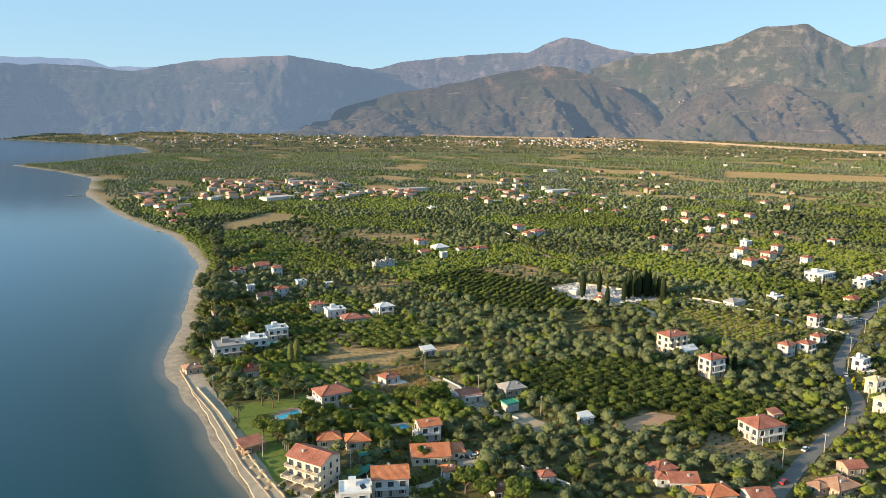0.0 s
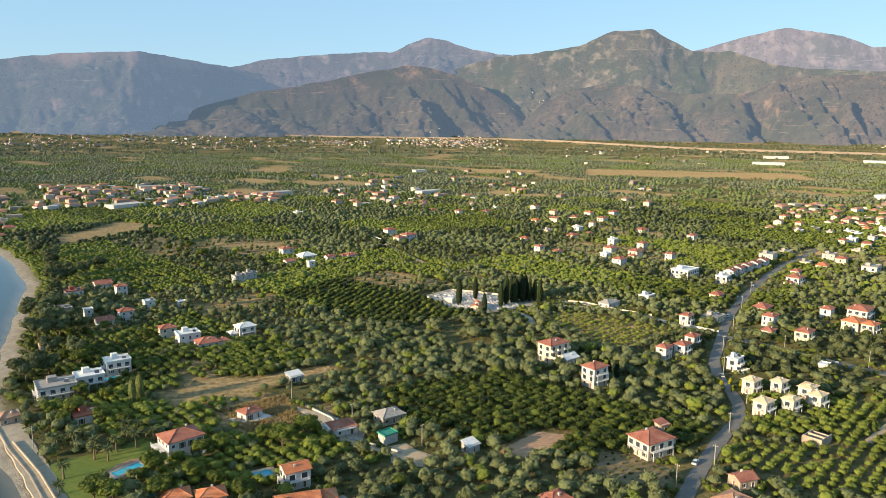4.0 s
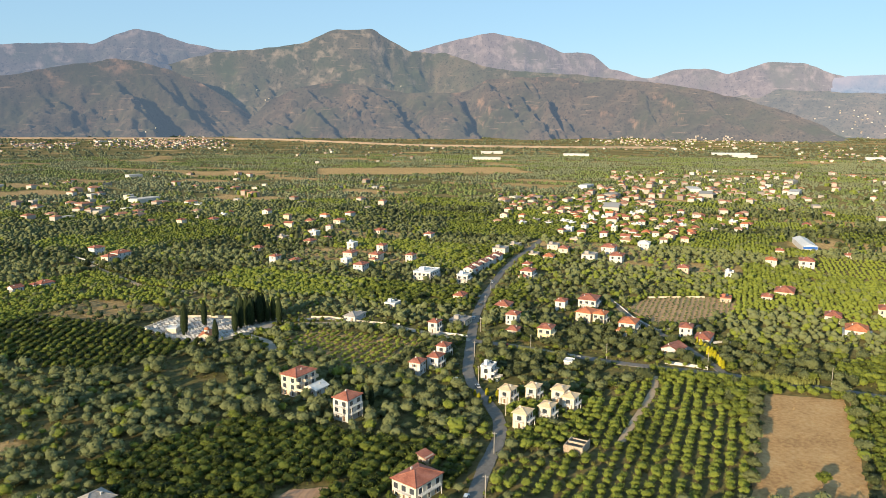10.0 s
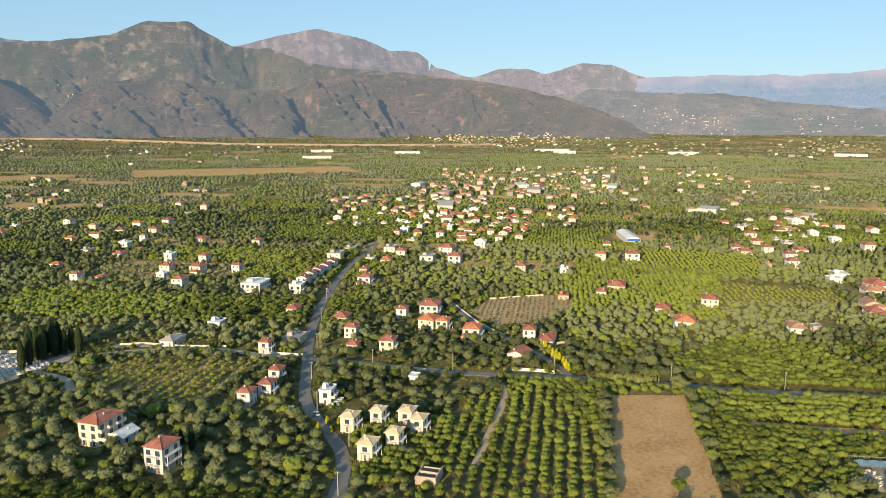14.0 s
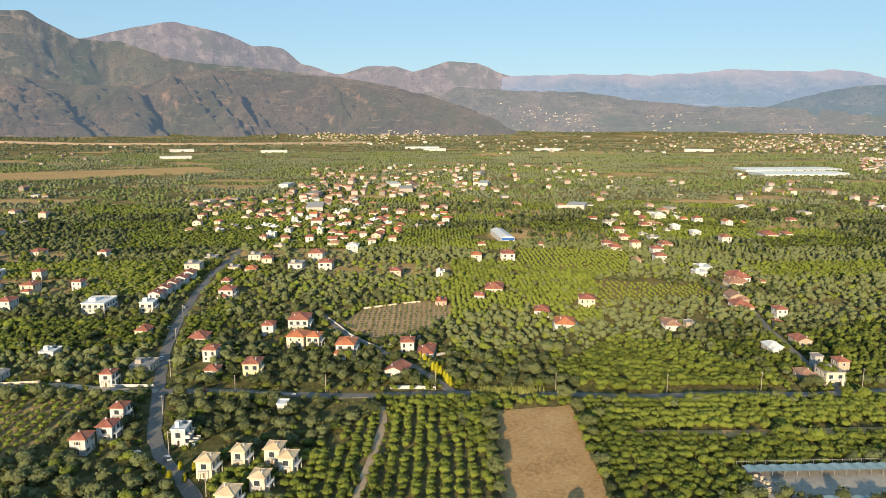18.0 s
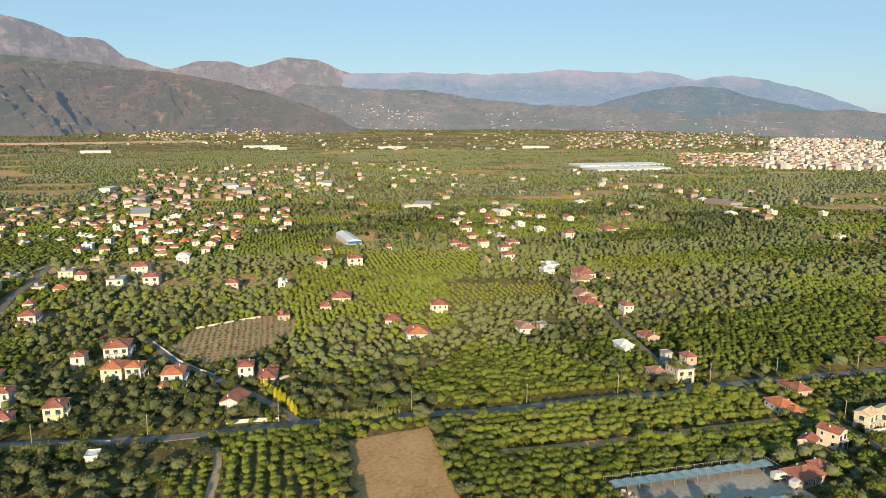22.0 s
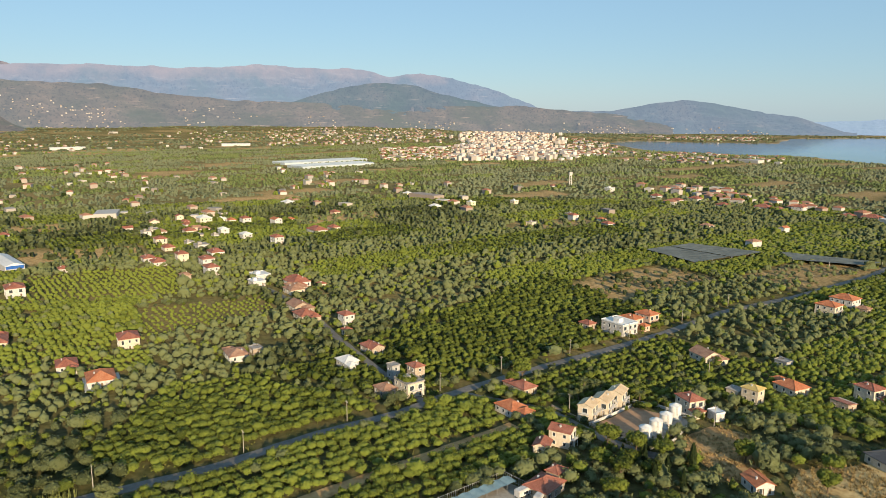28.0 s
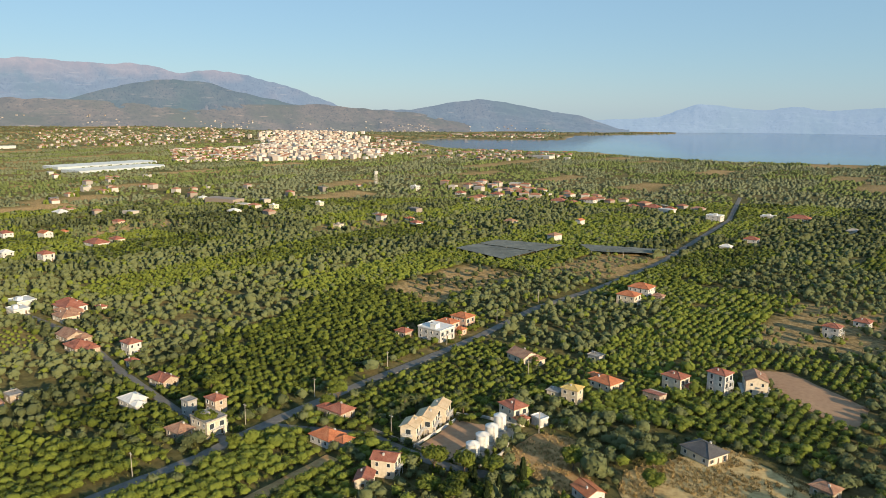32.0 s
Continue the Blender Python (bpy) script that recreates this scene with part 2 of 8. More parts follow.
# ---- numbers for the land ----
MID = np.array([75.0, 100.0])          # the middle of the flight, on the ground
COAST = [(-7000, 4300), (-2219, 3665), (-1274, 2973), (-1015, 2501), (-990, 1921), (-1035, 1744), (-830, 1561), (-678, 1396),
         (-540, 1090), (-460, 972), (-385, 861), (-331, 789), (-274, 725), (-232, 646), (-196, 570), (-181, 509), (-155, 419),
         (-144, 374), (-136, 342), (-128, 322), (-112, 294), (-98, 273), (-85, 250), (-73, 228), (-60, 209), (-40, 176), (-8, 112),
         (30, 30), (60, -60), (120, -250), (300, -600), (700, -1000), (1488, -1274), (1568, -1164), (1680, -1017), (1916, -891)]
COAST += [(2179, -870), (2211, -717), (2462, -521), (3027, -502), (3250, -700), (3021, -1176), (3562, -1483), (3734, -2175),
          (4200, -2500), (7000, -3500), (7000, -7000), (-7000, -7000)]
SEA_LEVEL = -1.2


def hash01(a, b, seed=0):
    v = np.sin(np.asarray(a, float) * 127.1 + np.asarray(b, float) * 311.7 + seed * 74.7) * 43758.5453
    return v - np.floor(v)


def smooth_noise(x, y, seed=0):
    """Value noise on a lattice of one unit, 0 to 1."""
    ix, iy = np.floor(x), np.floor(y)
    fx, fy = x - ix, y - iy
    fx, fy = fx * fx * (3 - 2 * fx), fy * fy * (3 - 2 * fy)
    a, b = hash01(ix, iy, seed), hash01(ix + 1, iy, seed)
    c, d = hash01(ix, iy + 1, seed), hash01(ix + 1, iy + 1, seed)
    return (a * (1 - fx) + b * fx) * (1 - fy) + (c * (1 - fx) + d * fx) * fy


def fbm(x, y, octaves=4, seed=0):
    out, amp, total = 0, 1.0, 0
    for k in range(octaves):
        out = out + amp * smooth_noise(x * 2**k, y * 2**k, seed + k)
        total += amp
        amp *= 0.5
    return out / total


def line_distance(x, y, points, closed=False):
    x, y = np.asarray(x, float), np.asarray(y, float)
    best = np.full(x.shape, 1e9)
    pairs = list(zip(points, points[1:] + points[:1])) if closed else list(zip(points, points[1:]))
    for (ax, ay), (bx, by) in pairs:
        dx, dy = bx - ax, by - ay
        s = np.clip(((x - ax) * dx + (y - ay) * dy) / (dx * dx + dy * dy), 0, 1)
        best = np.minimum(best, np.hypot(x - ax - s * dx, y - ay - s * dy))
    return best


def inside(x, y, points):
    x, y = np.asarray(x, float), np.asarray(y, float)
    odd = np.zeros(x.shape, bool)
    for (ax, ay), (bx, by) in zip(points, points[1:] + points[:1]):
        if ay != by:
            odd ^= ((ay > y) != (by > y)) & (x < (bx - ax) * (y - ay) / (by - ay) + ax)
    return odd


def inland(x, y):
    """Distance from the shore, positive on land."""
    d = line_distance(x, y, COAST, True)
    d = np.where(inside(x, y, COAST), -d, d)
    return d + 5 * (fbm(np.asarray(x) / 25, np.asarray(y) / 25, 2, 5) - 0.5)


def land_height(x, y, shore=None):
    x, y = np.asarray(x, float), np.asarray(y, float)
    d = inland(x, y) if shore is None else shore
    r = np.hypot(x - MID[0], y - MID[1])
    rise = 62 * np.clip((r - 2900) / 1900, 0, 1) ** 1.7 * np.clip((d - 50) / 600, 0, 1)
    east = np.degrees(np.arctan2(x - MID[0], y - MID[1]))   # towards the bay the plain stays flat
    hill = 30 * np.exp(-((x - 3050) ** 2 + (y + 60) ** 2) / (2 * 480**2)) * np.clip((d - 40) / 200, 0, 1)   # the town climbs a low hill
    return np.clip((d - 14) * 0.09, -6, 0) + rise * np.clip((96 - east) / 14, 0, 1) + hill


ROADS = {
    "main": ([(60, 165), (106, 213), (121, 231), (136, 247), (149, 261), (167, 277), (178, 292), (184, 310), (189, 328), (198, 347), (218, 375),
              (235, 399), (260, 432), (293, 470), (345, 524), (397, 572), (424, 592), (480, 640)], 5.2),
    "west": ([(226, 387), (214, 407), (204, 430), (187, 452), (175, 470), (159, 474), (140, 476)], 4.4),
    "chapel": ([(122, 463), (131, 440), (127, 417)], 4.5),
    "east": ([(226, 387), (242, 365), (256, 339), (271, 315), (297, 285), (319, 254), (344, 213), (371, 182), (391, 152), (406, 137), (423, 117),
              (448, 84), (473, 49), (499, 15), (545, -36), (582, -97), (647, -184), (744, -287), (834, -384), (1019, -537)], 5.0),
    "branch": ([(301, 281), (306, 290), (314, 309), (321, 326), (325, 341), (329, 357), (336, 376), (350, 402), (359, 420)], 4.2),
    "lane": ([(402, 143), (427, 158), (462, 177), (490, 192), (543, 217), (565, 231), (610, 265)], 3.8),
    "tanks": ([(412, 128), (394, 92), (377, 81), (361, 69), (352, 55)], 4.5),
}
TRACKS = {
    "orchard": ([(205, 252), (216, 259), (238, 272), (260, 286), (270, 296)], 3.0),
    "between": ([(308, 200), (321, 181), (348, 147), (380, 107)], 5.5),
    "villa": ([(-12, 325), (4, 309), (12, 285), (30, 270)], 3.2),
    "pool": ([(-60, 205), (-32, 212), (-6, 216), (10, 232)], 3.0),
    "cemetery_lane": ([(138, 462), (154, 466), (169, 460), (192, 443), (206, 428)], 5.0),
    "grove_lane": ([(123, 576), (95, 612), (76, 692), (56, 793)], 3.6),
    "shore": ([(-36, 182), (-52, 208), (-63, 227), (-76, 250), (-90, 276), (-106, 303), (-121, 334)], 8.5),
}
BARE = {   # open ground where no trees stand
    "stubble": [(294, 256), (318, 233), (236, 176), (210, 200)],
    "plough": [(354, 396), (381, 406), (405, 396), (423, 386), (421, 365), (395, 349), (365, 347), (342, 352), (336, 360), (343, 377)],
    "graves": [(76, 500), (97, 516), (116, 504), (147, 478), (140, 466), (100, 453), (85, 472)],
    "yard": [(301, 160), (337, 113), (318, 97), (285, 150)],
    "nets": [(733, -38), (763, -87), (722, -135), (678, -62)],
    "nets_far": [(724, -150), (681, -211), (657, -170)],
    "hay": [(363, 52), (380, 31), (372, 19), (356, 24), (338, 28), (336, 40), (352, 46)],
    "hay_near": [(345, 14), (349, -10), (352, -31), (336, -34), (318, -40), (305, -26), (318, 24), (334, 22)],
    "fallow": [(417, -94), (410, -107), (366, -108), (350, -84), (385, -83)],
    "lawn": [(-90, 279), (-83, 285), (-72, 289), (-60, 300), (-53, 290), (-58, 283), (-70, 272), (-63, 256), (-52, 240), (-46, 216), (-58, 216), (-74, 246)],
    "tank_yard": [(392, 70), (376, 80), (361, 62), (384, 36), (396, 44)],
    "villa_plot": [(-37, 322), (-11, 335), (-3, 303), (-22, 296)],
    "shore_field": [(-247, 786), (-218, 912), (-152, 863), (-226, 747)],
    "strip": [(-92, 716), (-10, 755), (2, 732), (-83, 705)],
    "hill_field": [(352, 1772), (484, 1791), (600, 1700), (468, 1635), (347, 1621)],
    "village_field": [(430, 964), (534, 1004), (520, 980), (447, 951)],
    "garden": [(26, 277), (34, 279), (44, 265), (38, 259), (28, 264)],
    "court": [(-4, 312), (3, 315), (21, 294), (19, 283), (11, 282), (5, 293)],
    "terrace": [(-67, 345), (-44, 356), (12, 367), (14, 359), (-32, 338), (-57, 324)],
    "brown_plot": [(66, 267), (86, 281), (97, 276), (94, 270), (75, 261)],
    "allotment": [(89, 241), (104, 263), (114, 255), (122, 243), (115, 232)],
    "parking": [(4, 243), (10, 245), (15, 234), (10, 228), (6, 232)],
    "far_strip": [(598, 1561), (1070, 1393), (1133, 1589), (681, 1772)],
}
MIXED_GROVES = [[(300, 440), (340, 385), (352, 408), (384, 410), (426, 390), (480, 410), (520, 470), (450, 560), (380, 520)], [(345, 340), (425, 345), (455, 300), (400, 262), (345, 262), (322, 290)]]   # olives, fruit trees and scrub with no rows
STRAW_PATCHES = [[(-65, 394), (-44, 378), (-38, 361), (-11, 330), (9, 322), (11, 309), (-3, 298), (-18, 293), (-33, 295), (-43, 328), (-57, 348)], [(-75, 493), (-56, 519), (-24, 526), (-24, 504), (-64, 478)],
                 [(-4, 364), (15, 374), (13, 364), (-2, 355)], BARE["brown_plot"], BARE["terrace"], BARE["far_strip"], [(134, 437), (162, 448), (207, 394), (154, 369)], [(74, 272), (89, 279), (95, 272), (78, 266)], [(1948, 1352), (2334, 1016), (2500, 1081), (2195, 1430)], BARE["villa_plot"], BARE["shore_field"], BARE["strip"], BARE["hill_field"], BARE["village_field"],
                 BARE["fallow"], [(-120, 372), (-95, 385), (-80, 372), (-100, 355)]]
GREEN_PLOT = [(153, 262), (182, 252), (242, 294), (281, 283), (246, 222), (205, 200), (140, 230)]
PARCEL_TURN = radians(-53.6)


def parcels(x, y):
    """The strip of land that a place belongs to, as two whole numbers, and its place along and across."""
    u = x * math.cos(PARCEL_TURN) + y * math.sin(PARCEL_TURN)
    v = -x * math.sin(PARCEL_TURN) + y * math.cos(PARCEL_TURN)
    v = v + 6 * np.sin(u / 90)
    iv = np.floor(v / 58)
    iu = np.floor(u / 120 + hash01(iv, 3))
    return iu, iv, u, v


def dryness(x, y):
    """0 green, 1 straw: by parcel, with ragged edges."""
    jx, jy = x + 10 * (fbm(x / 14, y / 14, 2, 3) - 0.5), y + 10 * (fbm(x / 14, y / 14, 2, 8) - 0.5)
    iu, iv, _, _ = parcels(jx, jy)
    r = np.hypot(x - MID[0], y - MID[1])
    out = 0.12 + 0.6 * (hash01(iu, iv, 11) > np.where(r > 1040, 0.88, np.where(r > 430, 0.9, 2))) + 0.25 * hash01(iu, iv, 12)
    for patch in STRAW_PATCHES:
        out = np.where(inside(jx, jy, patch), 0.95, out)
    out = np.where(inside(jx, jy, GREEN_PLOT), 0.3, out)
    return np.clip(out + 0.5 * (fbm(x / 9, y / 9, 3, 20) - 0.5), 0, 1)


# ---- ground, sea ----
def grid_mesh(name, verts, rows, cols, wrap, attributes=(), keep=None, skip=None):
    """A mesh of rows x cols vertices."""
    r, c = np.meshgrid(np.arange(rows - 1), np.arange(cols if wrap else cols - 1), indexing="ij")
    n = (c + 1) % cols
    quads = np.stack([r * cols + c, r * cols + n, (r + 1) * cols + n, (r + 1) * cols + c], -1).reshape(-1, 4)
    if skip is not None:
        quads = quads[quads[:, 0] // cols != skip]
    if keep is not None:
        quads = quads[keep[quads].any(1)]
    me = bpy.data.meshes.new(name)
    fill_mesh(me, verts, quads)
    for key, values in attributes:
        me.attributes.new(key, "FLOAT", "POINT").data.foreach_set("value", np.asarray(values, np.float32))
    me.polygons.foreach_set("use_smooth", np.ones(len(quads), bool))
    return me


def fill_mesh(me, verts, faces):
    verts, faces = np.asarray(verts, np.float32), np.asarray(faces, np.int32)
    me.vertices.add(len(verts))
    me.vertices.foreach_set("co", verts.ravel())
    k = faces.shape[1]
    me.loops.add(faces.size)
    me.loops.foreach_set("vertex_index", faces.ravel())
    me.polygons.add(len(faces))
    me.polygons.foreach_set("loop_start", np.arange(0, faces.size, k, dtype=np.int32))
    me.polygons.foreach_set("use_smooth", np.zeros(len(faces), bool))
    me.update(calc_edges=True)


def polar(rings, spokes):
    rr, aa = np.meshgrid(rings, np.linspace(0, 2 * np.pi, spokes, endpoint=False), indexing="ij")
    return MID[0] + rr * np.sin(aa), MID[1] - rr * np.cos(aa)


rings = np.concatenate([[0.0], np.geomspace(40, 140, 12), np.geomspace(144, 6500, 200)])
gx, gy = polar(rings, 480)
gx, gy = gx.ravel(), gy.ravel()
shore = inland(gx, gy)
gz = land_height(gx, gy, shore) + 0.25 * (fbm(gx / 20, gy / 20, 3, 2) - 0.5) * (shore > 25)
ground = new("ground", grid_mesh("ground", np.stack([gx, gy, gz - 0.12 * (shore > 25)], 1), len(rings), 480, True, [("dry", dryness(gx, gy)), ("beach", np.clip((13 - shore) / 5, 0, 1))]))
tagged(ground, "coastal plain of grass, dry earth and pebble shore", "ground", kind="structure")


def ground_material():
    m = bpy.data.materials.new("ground")
    m.use_nodes = True
    nt = m.node_tree
    b = nt.nodes["Principled BSDF"]
    b.inputs["Roughness"].default_value = 0.95
    b.inputs["Diffuse Roughness"].default_value = 0.4
    b.inputs["Specular IOR Level"].default_value = 0.1
    geo = nt.nodes.new("ShaderNodeNewGeometry")

    def ramp_noise(scale, colors, detail=6):
        n = nt.nodes.new("ShaderNodeTexNoise")
        n.inputs["Scale"].default_value = scale
        n.inputs["Detail"].default_value = detail
        r = nt.nodes.new("ShaderNodeValToRGB")
        r.color_ramp.elements[0].position, r.color_ramp.elements[1].position = 0.35, 0.65
        r.color_ramp.elements[0].color, r.color_ramp.elements[1].color = (*colors[0], 1), (*colors[1], 1)
        nt.links.new(geo.outputs["Position"], n.inputs["Vector"])
        nt.links.new(n.outputs["Fac"], r.inputs["Fac"])
        return r.outputs["Color"]

    def mixed(a, c, fac):
        x = nt.nodes.new("ShaderNodeMix")
        x.data_type = "RGBA"
        nt.links.new(fac, x.inputs["Factor"])
        nt.links.new(a, x.inputs["A"])
        nt.links.new(c, x.inputs["B"])
        return x.outputs["Result"]

    def attr(name):
        a = nt.nodes.new("ShaderNodeAttribute")
        a.attribute_name = name
        return a.outputs["Fac"]

    green = ramp_noise(0.25, [(0.026, 0.037, 0.012), (0.08, 0.088, 0.03)])
    straw = ramp_noise(0.4, [(0.2, 0.14, 0.065), (0.4, 0.29, 0.145)])
    sand = ramp_noise(0.3, [(0.27, 0.23, 0.18), (0.4, 0.34, 0.26)])
    nt.links.new(mixed(mixed(green, straw, attr("dry")), sand, attr("beach")), b.inputs["Base Color"])
    n = nt.nodes.new("ShaderNodeTexNoise")
    n.inputs["Scale"].default_value = 1.5
    n.inputs["Detail"].default_value = 5
    k = nt.nodes.new("ShaderNodeBump")
    k.inputs["Strength"].default_value = 0.7
    k.inputs["Distance"].default_value = 0.5
    nt.links.new(geo.outputs["Position"], n.inputs["Vector"])
    nt.links.new(n.outputs["Fac"], k.inputs["Height"])
    nt.links.new(k.outputs["Normal"], b.inputs["Normal"])
    return m


ground.data.materials.append(ground_material())


def water_material():
    m = bpy.data.materials.new("sea_water")
    m.use_nodes = True
    nt = m.node_tree
    b = nt.nodes["Principled BSDF"]
    b.inputs["Roughness"].default_value = 0.09
    b.inputs["IOR"].default_value = 1.33
    a = nt.nodes.new("ShaderNodeAttribute")
    a.attribute_name = "depth"
    r = nt.nodes.new("ShaderNodeValToRGB")
    el = r.color_ramp.elements
    el[0].color, el[1].color = (0.16, 0.14, 0.1, 1), (0.012, 0.1, 0.2, 1)
    for at, color in ((0.022, (0.035, 0.06, 0.058)), (0.09, (0.005, 0.036, 0.044)), (0.45, (0.007, 0.056, 0.088))):
        e = el.new(at)
        e.color = (*color, 1)
    nt.links.new(a.outputs["Fac"], r.inputs["Fac"])
    nt.links.new(r.outputs["Color"], b.inputs["Base Color"])
    geo = nt.nodes.new("ShaderNodeNewGeometry")
    n = nt.nodes.new("ShaderNodeTexNoise")
    n.inputs["Scale"].default_value = 0.35
    n.inputs["Detail"].default_value = 5
    k = nt.nodes.new("ShaderNodeBump")
    k.inputs["Strength"].default_value = 0.06
    k.inputs["Distance"].default_value = 0.4
    nt.links.new(geo.outputs["Position"], n.inputs["Vector"])
    nt.links.new(n.outputs["Fac"], k.inputs["Height"])
    nt.links.new(k.outputs["Normal"], b.inputs["Normal"])
    return m


sea = new("water", grid_mesh("water", np.stack([gx, gy, np.full(len(gx), SEA_LEVEL)], 1), len(rings), 480, True, [("depth", np.clip(-shore / 260, 0, 1))], shore < 12))
sea.data.materials.append(water_material())
tagged(sea, "calm blue-green gulf water, shallow and clear along the shore", "sea", kind="structure")


# ---- mountains ----
def rock_material(name, scrub, earth, rock, glow=None, bare=0.42, bald=None):
    """Scrub, bare earth and rock, sorted by steepness and noise. glow: bluish emission that stands in for haze on what
    is far off. bald: heights between which the scrub gives way to bare crests.
    """
    m = bpy.data.materials.new(name)
    m.use_nodes = True
    nt = m.node_tree
    b = nt.nodes["Principled BSDF"]
    b.inputs["Roughness"].default_value = 1.0
    b.inputs["Diffuse Roughness"].default_value = 1.0
    b.inputs["Specular IOR Level"].default_value = 0.0
    geo = nt.nodes.new("ShaderNodeNewGeometry")

    def noise_fac(scale, lo, hi, detail=6):
        n = nt.nodes.new("ShaderNodeTexNoise")
        n.inputs["Scale"].default_value = scale
        n.inputs["Detail"].default_value = detail
        n.inputs["Roughness"].default_value = 0.6
        r = nt.nodes.new("ShaderNodeMapRange")
        r.inputs["From Min"].default_value, r.inputs["From Max"].default_value = lo, hi
        nt.links.new(geo.outputs["Position"], n.inputs["Vector"])
        nt.links.new(n.outputs["Fac"], r.inputs["Value"])
        return r.outputs["Result"]

    def mixed(a, c, fac):
        x = nt.nodes.new("ShaderNodeMix")
        x.data_type = "RGBA"
        nt.links.new(fac, x.inputs["Factor"])
        for key, v in (("A", a), ("B", c)):
            if isinstance(v, tuple):
                x.inputs[key].default_value = (*v, 1)
            else:
                nt.links.new(v, x.inputs[key])
        return x.outputs["Result"]

    sep = nt.nodes.new("ShaderNodeSeparateXYZ")
    nt.links.new(geo.outputs["Normal"], sep.inputs[0])
    steep = nt.nodes.new("ShaderNodeMapRange")
    steep.inputs["From Min"].default_value, steep.inputs["From Max"].default_value = bare, bare - 0.2
    nt.links.new(sep.outputs["Z"], steep.inputs["Value"])
    rocky = nt.nodes.new("ShaderNodeMath")
    rocky.operation = "MULTIPLY"
    nt.links.new(steep.outputs["Result"], rocky.inputs[0])
    nt.links.new(noise_fac(0.014, 0.5, 0.66, 8), rocky.inputs[1])
    col = mixed(scrub, tuple(v * 1.3 for v in scrub), noise_fac(0.02, 0.35, 0.65, 8))
    col = mixed(col, earth, noise_fac(0.006, 0.44, 0.72, 9))
    col = mixed(col, tuple(v * 0.6 for v in scrub), noise_fac(0.075, 0.54, 0.64, 5))      # single bushes and clumps
    col = mixed(col, (scrub[0] * 0.92, scrub[1] * 1.06, scrub[2] * 0.85), noise_fac(0.0028, 0.48, 0.66, 5))
    flat = nt.nodes.new("ShaderNodeMapping")     # strips of terraced land and paths follow the contours
    flat.inputs["Scale"].default_value = (0.3, 0.3, 3.2)
    nt.links.new(geo.outputs["Position"], flat.inputs["Vector"])
    strips = nt.nodes.new("ShaderNodeTexNoise")
    strips.inputs["Scale"].default_value = 0.024
    strips.inputs["Detail"].default_value = 7
    strips.inputs["Roughness"].default_value = 0.65
    nt.links.new(flat.outputs[0], strips.inputs["Vector"])
    pick = nt.nodes.new("ShaderNodeMapRange")
    pick.inputs["From Min"].default_value, pick.inputs["From Max"].default_value = 0.6, 0.68
    nt.links.new(strips.outputs["Fac"], pick.inputs["Value"])
    col = mixed(col, tuple(v * 1.45 for v in earth), pick.outputs["Result"])
    col = mixed(col, rock, rocky.outputs[0])
    if bald:
        place = nt.nodes.new("ShaderNodeSeparateXYZ")
        nt.links.new(geo.outputs["Position"], place.inputs[0])
        ragged = nt.nodes.new("ShaderNodeMath")
        ragged.operation = "MULTIPLY_ADD"
        ragged.inputs[1].default_value = 160
        nt.links.new(noise_fac(0.005, 0.25, 0.75, 8), ragged.inputs[0])
        nt.links.new(place.outputs["Z"], ragged.inputs[2])
        high = nt.nodes.new("ShaderNodeMapRange")
        high.inputs["From Min"].default_value, high.inputs["From Max"].default_value = bald[0] + 80, bald[1] + 80
        nt.links.new(ragged.outputs[0], high.inputs["Value"])
        col = mixed(col, rock, high.outputs["Result"])
    nt.links.new(col, b.inputs["Base Color"])
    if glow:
        # aerial haze put in as emission; the rock itself gives off no light
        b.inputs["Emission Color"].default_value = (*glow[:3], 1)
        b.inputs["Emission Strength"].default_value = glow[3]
    n = nt.nodes.new("ShaderNodeTexNoise")
    n.inputs["Scale"].default_value = 0.02
    n.inputs["Detail"].default_value = 10
    k = nt.nodes.new("ShaderNodeBump")
    k.inputs["Strength"].default_value = 0.7
    k.inputs["Distance"].default_value = 12
    nt.links.new(geo.outputs["Position"], n.inputs["Vector"])
    nt.links.new(n.outputs["Fac"], k.inputs["Height"])
    nt.links.new(k.outputs["Normal"], b.inputs["Normal"])
    return m


RANGES = []


def mid_slope(up):
    return np.clip(up * (1 - up) * 4, 0, 1)


